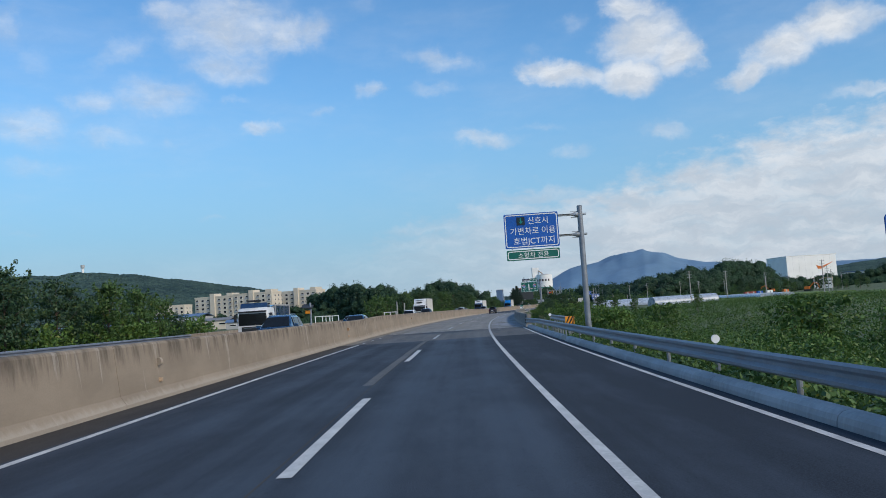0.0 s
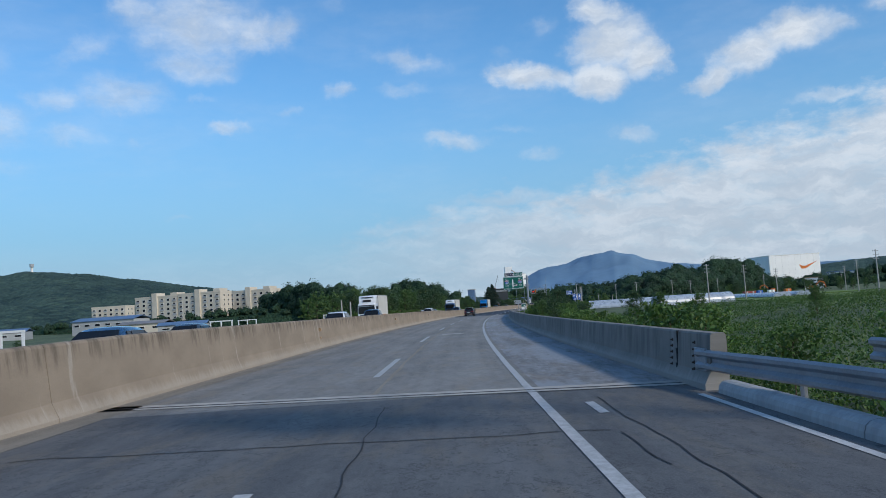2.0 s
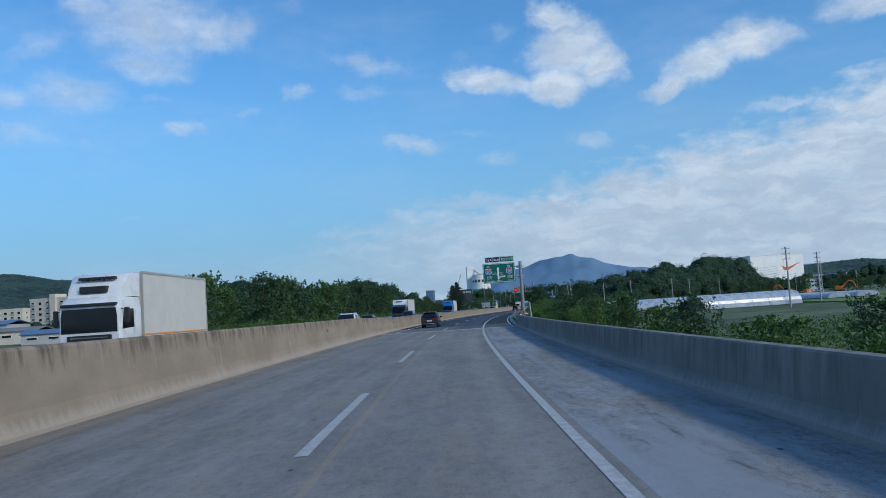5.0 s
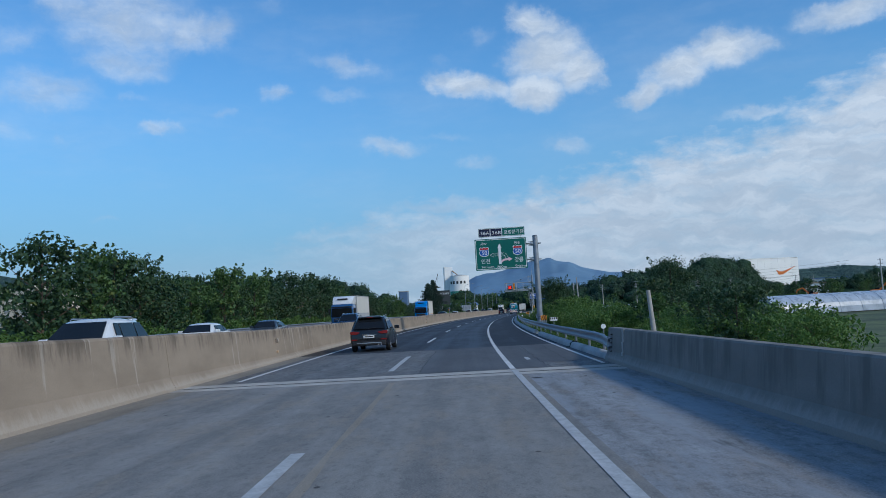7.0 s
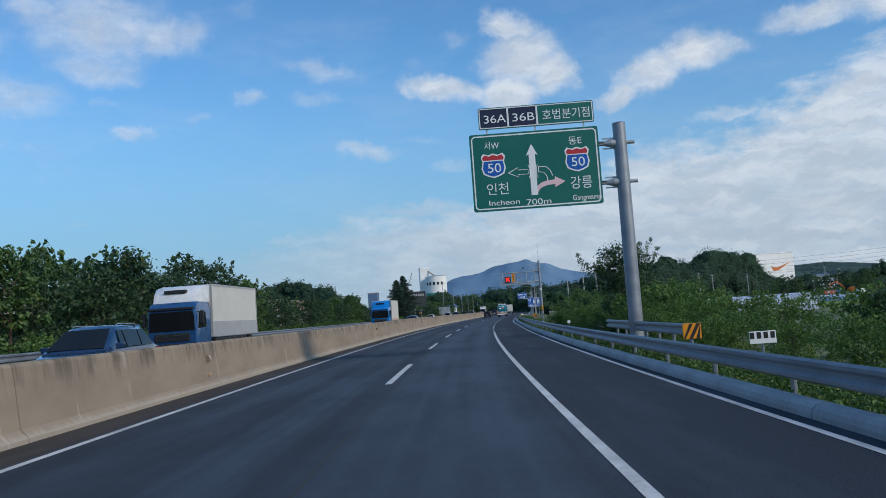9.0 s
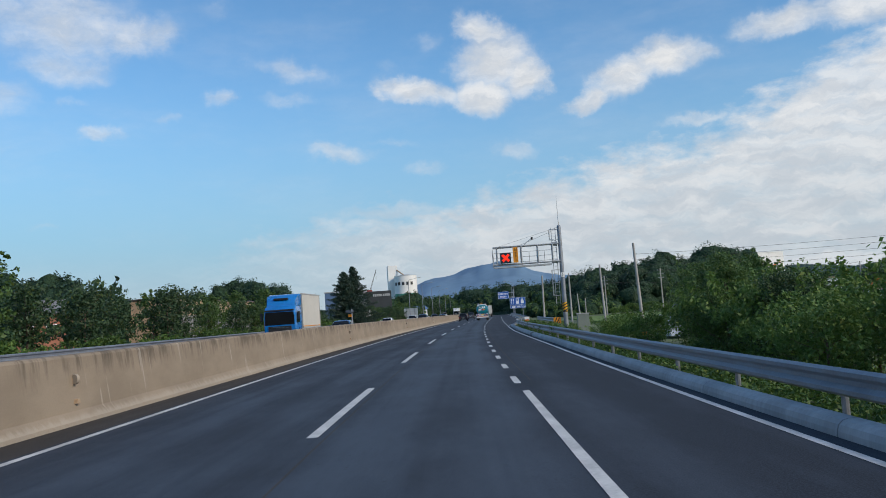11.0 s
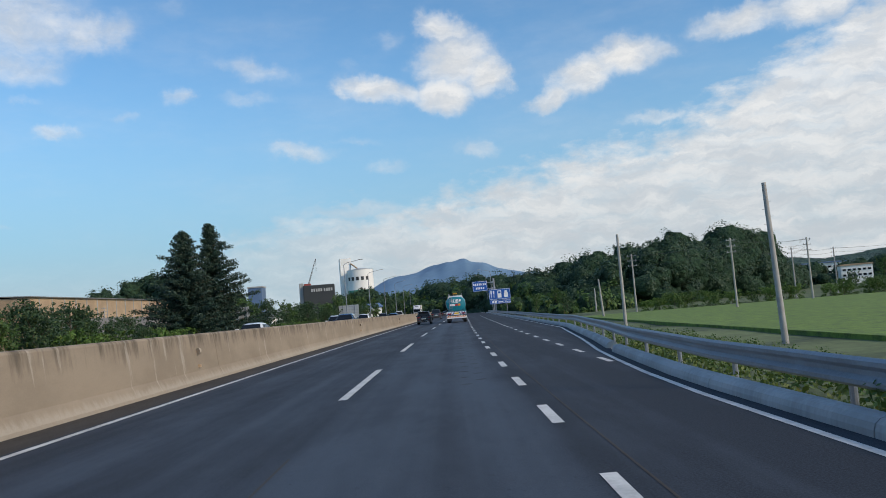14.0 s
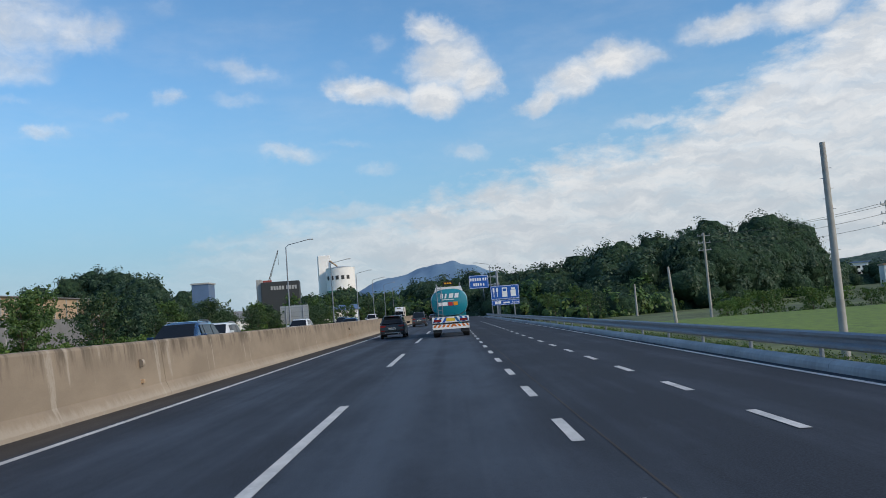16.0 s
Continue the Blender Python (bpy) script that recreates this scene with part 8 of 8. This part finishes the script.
def hall(name, x, y, z, turn, length, depth, h, wall, roof, label, pitch=2.0, wins=0):
    """An industrial hall with a low gable roof."""
    t = thing(name, label, "building", pose(x, y, z, 0, 0, turn))
    part("wall", box(0, length, 0, depth, -5, h, 0.05), wall, t)
    part("roof", prism_x([(-0.6, h - 0.1), (depth / 2, h + pitch), (depth + 0.6, h - 0.1), (depth + 0.6, h + 0.15), (depth / 2, h + pitch + 0.25), (-0.6, h + 0.15)], -0.5, length + 0.5), roof, t)
    if wins:
        windows(t, Matrix.Identity(4), wins, 1, length / wins * 0.5, h * 0.25, length / wins * 0.5, h * 0.45, length / wins, 3.0, 0, M["glass"])
    return t


def prism_x(points, x0, x1):
    bm = bmesh.new()
    a = [bm.verts.new((x0, y, z)) for y, z in points]
    b = [bm.verts.new((x1, y, z)) for y, z in points]
    n = len(points)
    bm.faces.new(a)
    bm.faces.new(b[::-1])
    for i in range(n):
        bm.faces.new((a[i], b[i], b[(i + 1) % n], a[(i + 1) % n]))
    return bm


apartment(-188, 592, 6.0, -20, 33, 5, "five-storey cream apartment block with many windows")
apartment(-156.5, 580.6, 6.4, -20, 32, 5, "cream apartment block with a plain end wall")
apartment(-127, 596, 6.4, -22, 32, 5, "cream apartment block behind the fields")
apartment(-236, 640, 9.0, -10, 26, 3, "low cream apartment block beside the hill", tower=False)
hall("workshop", -178, 470, 2.5, -10, 34, 16, 5.0, M["greywall"], M["roofblue"], "grey workshop with a blue sheet roof", 1.6, 6)
hall("workshop", -140, 430, 0.0, -6, 22, 12, 4.2, M["cream"], M["roofgrey"], "low tan shed with a grey roof", 1.2, 3)
hall("workshop", -112, 400, -1.0, 8, 20, 12, 3.6, M["greywall"], M["roofblue"], "low grey shed with a blue roof beside the fields", 1.2, 3)
hall("workshop", -210, 420, 0.0, 12, 30, 14, 4.2, M["greywall"], M["roofblue"], "pale workshop with a blue roof", 1.4, 5)
house = hall("house", -62, 560, 9.0, -8, 20, 11, 6.5, M["brick"], M["roofgrey"], "red brick house under a grey roof", 1.6, 4)
hall("house", -17, 393, 0.6, 15, 10, 8, 5.2, M["brick"], M["roofgrey"], "red brick house half hidden by trees", 2.0, 3)
depot = hall("warehouse", -20, 560, 0.5, 75, 92, 22, 13.2, M["rust"], M["roofgrey"], "long tan warehouse with a grey lower wall", 0.6, 0)
part("lower_wall", box(-0.1, 92.1, -0.25, 0.0, -4, 7.4), M["roofgrey"], depot, "dark grey lower wall")
for i in range(14):
    part("wall_rib", box(4 + i * 6.4, 4.25 + i * 6.4, -0.2, 0.0, 7.4, 13.0), M["greywall"], depot)
hall("warehouse", -66, 520, 1.5, -10, 34, 14, 6.0, M["white"], M["roofgrey"], "pale warehouse beyond the shrubs", 1.0, 5)
hall("shed", 40, 560, 0.3, 6, 12, 8, 3.4, M["white"], M["roofgrey"], "small white shed among bushes", 1.4, 2)
hall("shed", 62, 640, 0.5, 6, 20, 10, 4.5, M["white"], M["roofblue"], "white shed beside the lamps", 1.4, 3)


def gateway(s, u):
    """White steel frame of a river gate."""
    t = thing("gate_frame", "white steel gate frame beyond the far parapet", "gate frame", stand(s, u, -1.5), "gate frames")
    for x in (-1.4, 0.0, 1.4):
        part("upright", box(x - 0.07, x + 0.07, -0.07, 0.07, 0, 3.6), M["signwhite"], t)
    for z in (2.0, 3.55):
        part("beam", box(-1.5, 1.5, -0.09, 0.09, z - 0.06, z + 0.08), M["signwhite"], t)


for s, u in ((98, -26), (150, -30), (172, -34), (186, -24)):
    gateway(s, u)


def white_hall():
    """Tall white windowless hall with one curved orange mark, and a low wing."""
    t = thing("industrial_hall", "tall white windowless hall with an orange curved mark", "building", pose(358.5, 862, 3.0, 0, 0, 8))
    part("wall", box(0, 57, 0, 40, -6, 31.0, 0.2), M["white"], t)
    part("roof_edge", box(-0.3, 57.3, -0.3, 40.3, 31.0, 31.5), M["white"], t)
    seams = bmesh.new()
    for i in range(1, 8):
        add_box(seams, i * 7.1 - 0.03, i * 7.1 + 0.03, -0.05, 0.0, -5, 31)
    part("panel_seam", seams, M["greywall"], t)
    pts = [(33, 20.5), (35.5, 16.0), (40, 16.2), (54, 23.5), (40, 18.8), (36.5, 19.0)]
    part("curved_mark", prism(pts, -0.2, 0.0), M["orange"], t, "orange curved mark")
    w = thing("office_wing", "low white and blue office wing beside the white hall", "building", pose(392, 812, 3.0, 0, 0, -26))
    part("wall", box(0, 26, 0, 16, -6, 9.5, 0.1), M["white"], w)
    part("roof", box(-1.0, 27, -1.0, 17, 9.5, 10.3, 0.05), M["roofblue"], w)
    windows(w, Matrix.Identity(4), 7, 2, 2.4, 1.6, 2.5, 2.5, 3.5, 3.6, 0, M["glass"])
    f = thing("factory", "pale factory building with rows of windows beyond the fields", "building", pose(290, 649, 0.6, 0, 0, -30))
    part("wall", box(0, 13, 0, 9, -5, 6.3, 0.1), M["white"], f)
    part("roof", box(-0.3, 13.3, -0.3, 9.3, 6.3, 6.95), M["rust"], f)
    windows(f, Matrix.Identity(4), 6, 2, 1.5, 1.1, 1.4, 1.4, 2.05, 2.4, 0, M["glass"])


white_hall()


def silo():
    """White cement silo with a square lift tower."""
    t = thing("silo", "white round silo with a square tower and dark bars of writing", "silo", pose(98, 840, 0))
    part("drum", tube((0, 0, -2), (0, 0, 31.2), 8.1, 8.1, 48), M["white"], t, smooth=True)
    part("drum_roof", tube((0, 0, 31.2), (0, 0, 32.2), 8.3, 2.0, 48), M["greywall"], t)
    part("green_band", tube((0, 0, 13.0), (0, 0, 18.5), 8.16, 8.16, 48), paint("green_band_paint", (0.05, 0.30, 0.22)), t, "green band")
    tw = part("lift_tower", box(-11.6, -4.6, 6, 13, -2, 39.4, 0.1), M["white"], t, "white square lift tower")
    part("chute", add_path(bmesh.new(), [(-5, 6, 36), (-1, 1, 32)], 0.5, 8), M["rust"], t)
    for i in range(5):
        a0 = radians(206 + i * 22)
        bm = bmesh.new()
        add_box(bm, -0.85, 0.85, -0.15, 0.15, -1.1, 1.1, m=Matrix.Translation((8.1 * math.cos(a0), 8.1 * math.sin(a0), 25.6)) @ pose(0, 0, 0, 0, 0, math.degrees(a0) + 90))
        part("dark_bar", bm, M["charcoal"], t, "dark bar of writing")


silo()


def billboard():
    t = thing("billboard_building", "charcoal building with a slanting wall of pale writing", "building", pose(51.0, 604, 0, 0, 0, -6))
    part("wall", box(0, 10.2, 0, 8, -2, 13.4, 0.1), M["charcoal"], t)
    for i in range(9):
        part("white_bar", box(2.6 + i * 0.76 + (0.3 if i > 4 else 0), 3.15 + i * 0.76 + (0.3 if i > 4 else 0), -0.08, 0.0, 11.2, 12.2), M["greywall"], t, "pale bar of writing")
    part("side_tower", box(-1.3, 0.0, 1, 7, -2, 14.3, 0.1), M["greywall"], t)
    k = thing("crane", "dark lattice crane boom above the rooftops", "crane", pose(53.2, 614, 0, 0, 0, 0))
    a, b = Vector((0, 0, 14.0)), Vector((3.2, 1.0, 23.0))
    boom = bmesh.new()
    side = Vector((0.35, -0.1, -0.25))
    for o in (Vector(), side, Vector((0.1, 0.5, 0))):
        add_tube(boom, a + o, b + o * 0.4, 0.06, 0.04, 6)
    for i in range(14):
        p, q = a.lerp(b, i / 14), a.lerp(b, (i + 1) / 14)
        add_tube(boom, p, q + side * 0.8, 0.03, n=5)
    part("boom", boom, M["rust2"], k)
    part("cab", box(-1.4, 1.0, -1.0, 1.0, 12.6, 14.4, 0.1), M["red"], k)
    part("mast", box(-0.6, 0.6, -0.6, 0.6, -1, 12.7, 0.05), M["greywall"], k)
    part("hook_rope", tube((3.2, 1.0, 23.0), (3.2, 1.0, 18.8), 0.05, n=6), M["dark"], k)
    h = thing("blue_tank_house", "blue box building above the shrubs", "building", pose(33.5, 598, 0, 0, 0, -12))
    part("wall", box(0, 4.4, 0, 6, -2, 13.6, 0.1), M["roofblue"], h)
    part("roof_edge", box(-0.2, 4.6, -0.2, 6.2, 13.6, 14.0), M["greywall"], h)


billboard()
tw = thing("hilltop_tower", "slim pale tower on the wooded hill", "tower", pose(-705, 1547, 98))
part("shaft", tube((0, 0, -10), (0, 0, 30), 2.6, 2.2, 20), M["white"], tw, smooth=True)
part("head", tube((0, 0, 30), (0, 0, 36), 3.6, 3.8, 20), M["greywall"], tw, smooth=True)

def tub(s, u):
    """A shallow round orange tub."""
    t = thing("plastic_tub", "shallow orange plastic tub lying in the weeds", "tub", stand(s, u, -1.0))
    part("bowl", loft([[(r * math.cos(a), r * math.sin(a), z) for a in (2 * math.pi * i / 20 for i in range(20))] for r, z in ((0.40, -0.12), (0.50, 0.06), (0.54, 0.16), (0.56, 0.20))]), M["signorange"], t, smooth=True)
    part("rim", add_path(bmesh.new(), [(0.55 * math.cos(a), 0.55 * math.sin(a), 0.20) for a in (2 * math.pi * i / 20 for i in range(21))], 0.03, 6), M["signyellow"], t)


tub(331.0, 16.2)


def excavator(s, u, turn):
    t = thing("excavator", "orange excavator parked by the far field road", "excavator", stand(s, u, -1.0, turn), "machines")
    part("house", box(-1.3, 1.3, -1.6, 1.2, 0.9, 2.4, 0.15), M["orange"], t)
    part("cab", box(-1.3, -0.3, -0.2, 1.3, 1.0, 3.0, 0.1), M["glass"], t)
    part("boom", add_path(bmesh.new(), [(0.3, 1.0, 1.8), (0.3, 3.4, 4.4), (0.3, 5.4, 3.6)], 0.28, 8), M["orange"], t)
    part("stick", add_path(bmesh.new(), [(0.3, 5.4, 3.6), (0.3, 6.0, 1.4)], 0.2, 8), M["orange"], t)
    for k in (-1, 1):
        part("track", box(k * 1.1 - 0.3, k * 1.1 + 0.3, -1.8, 1.8, 0.0, 0.85, 0.2), M["dark"], t)


excavator(486, 112, 70)
excavator(470, 128, 250)
sacks = [("red", 470, 100), ("signblue", 474, 104), ("white", 466, 108), ("red", 462, 96), ("orange", 478, 118)]
for mt, s, u in sacks:
    c = thing("site_container", "small painted site container by the far field", "container", stand(s, u, -1.2, 25), "site containers")
    part("body", box(-1.6, 1.6, -0.9, 0.9, 0, 1.9, 0.05), M[mt], c)
    part("door", box(-0.4, 0.4, -0.96, -0.9, 0.05, 1.7, 0.01), M["greywall"], c)
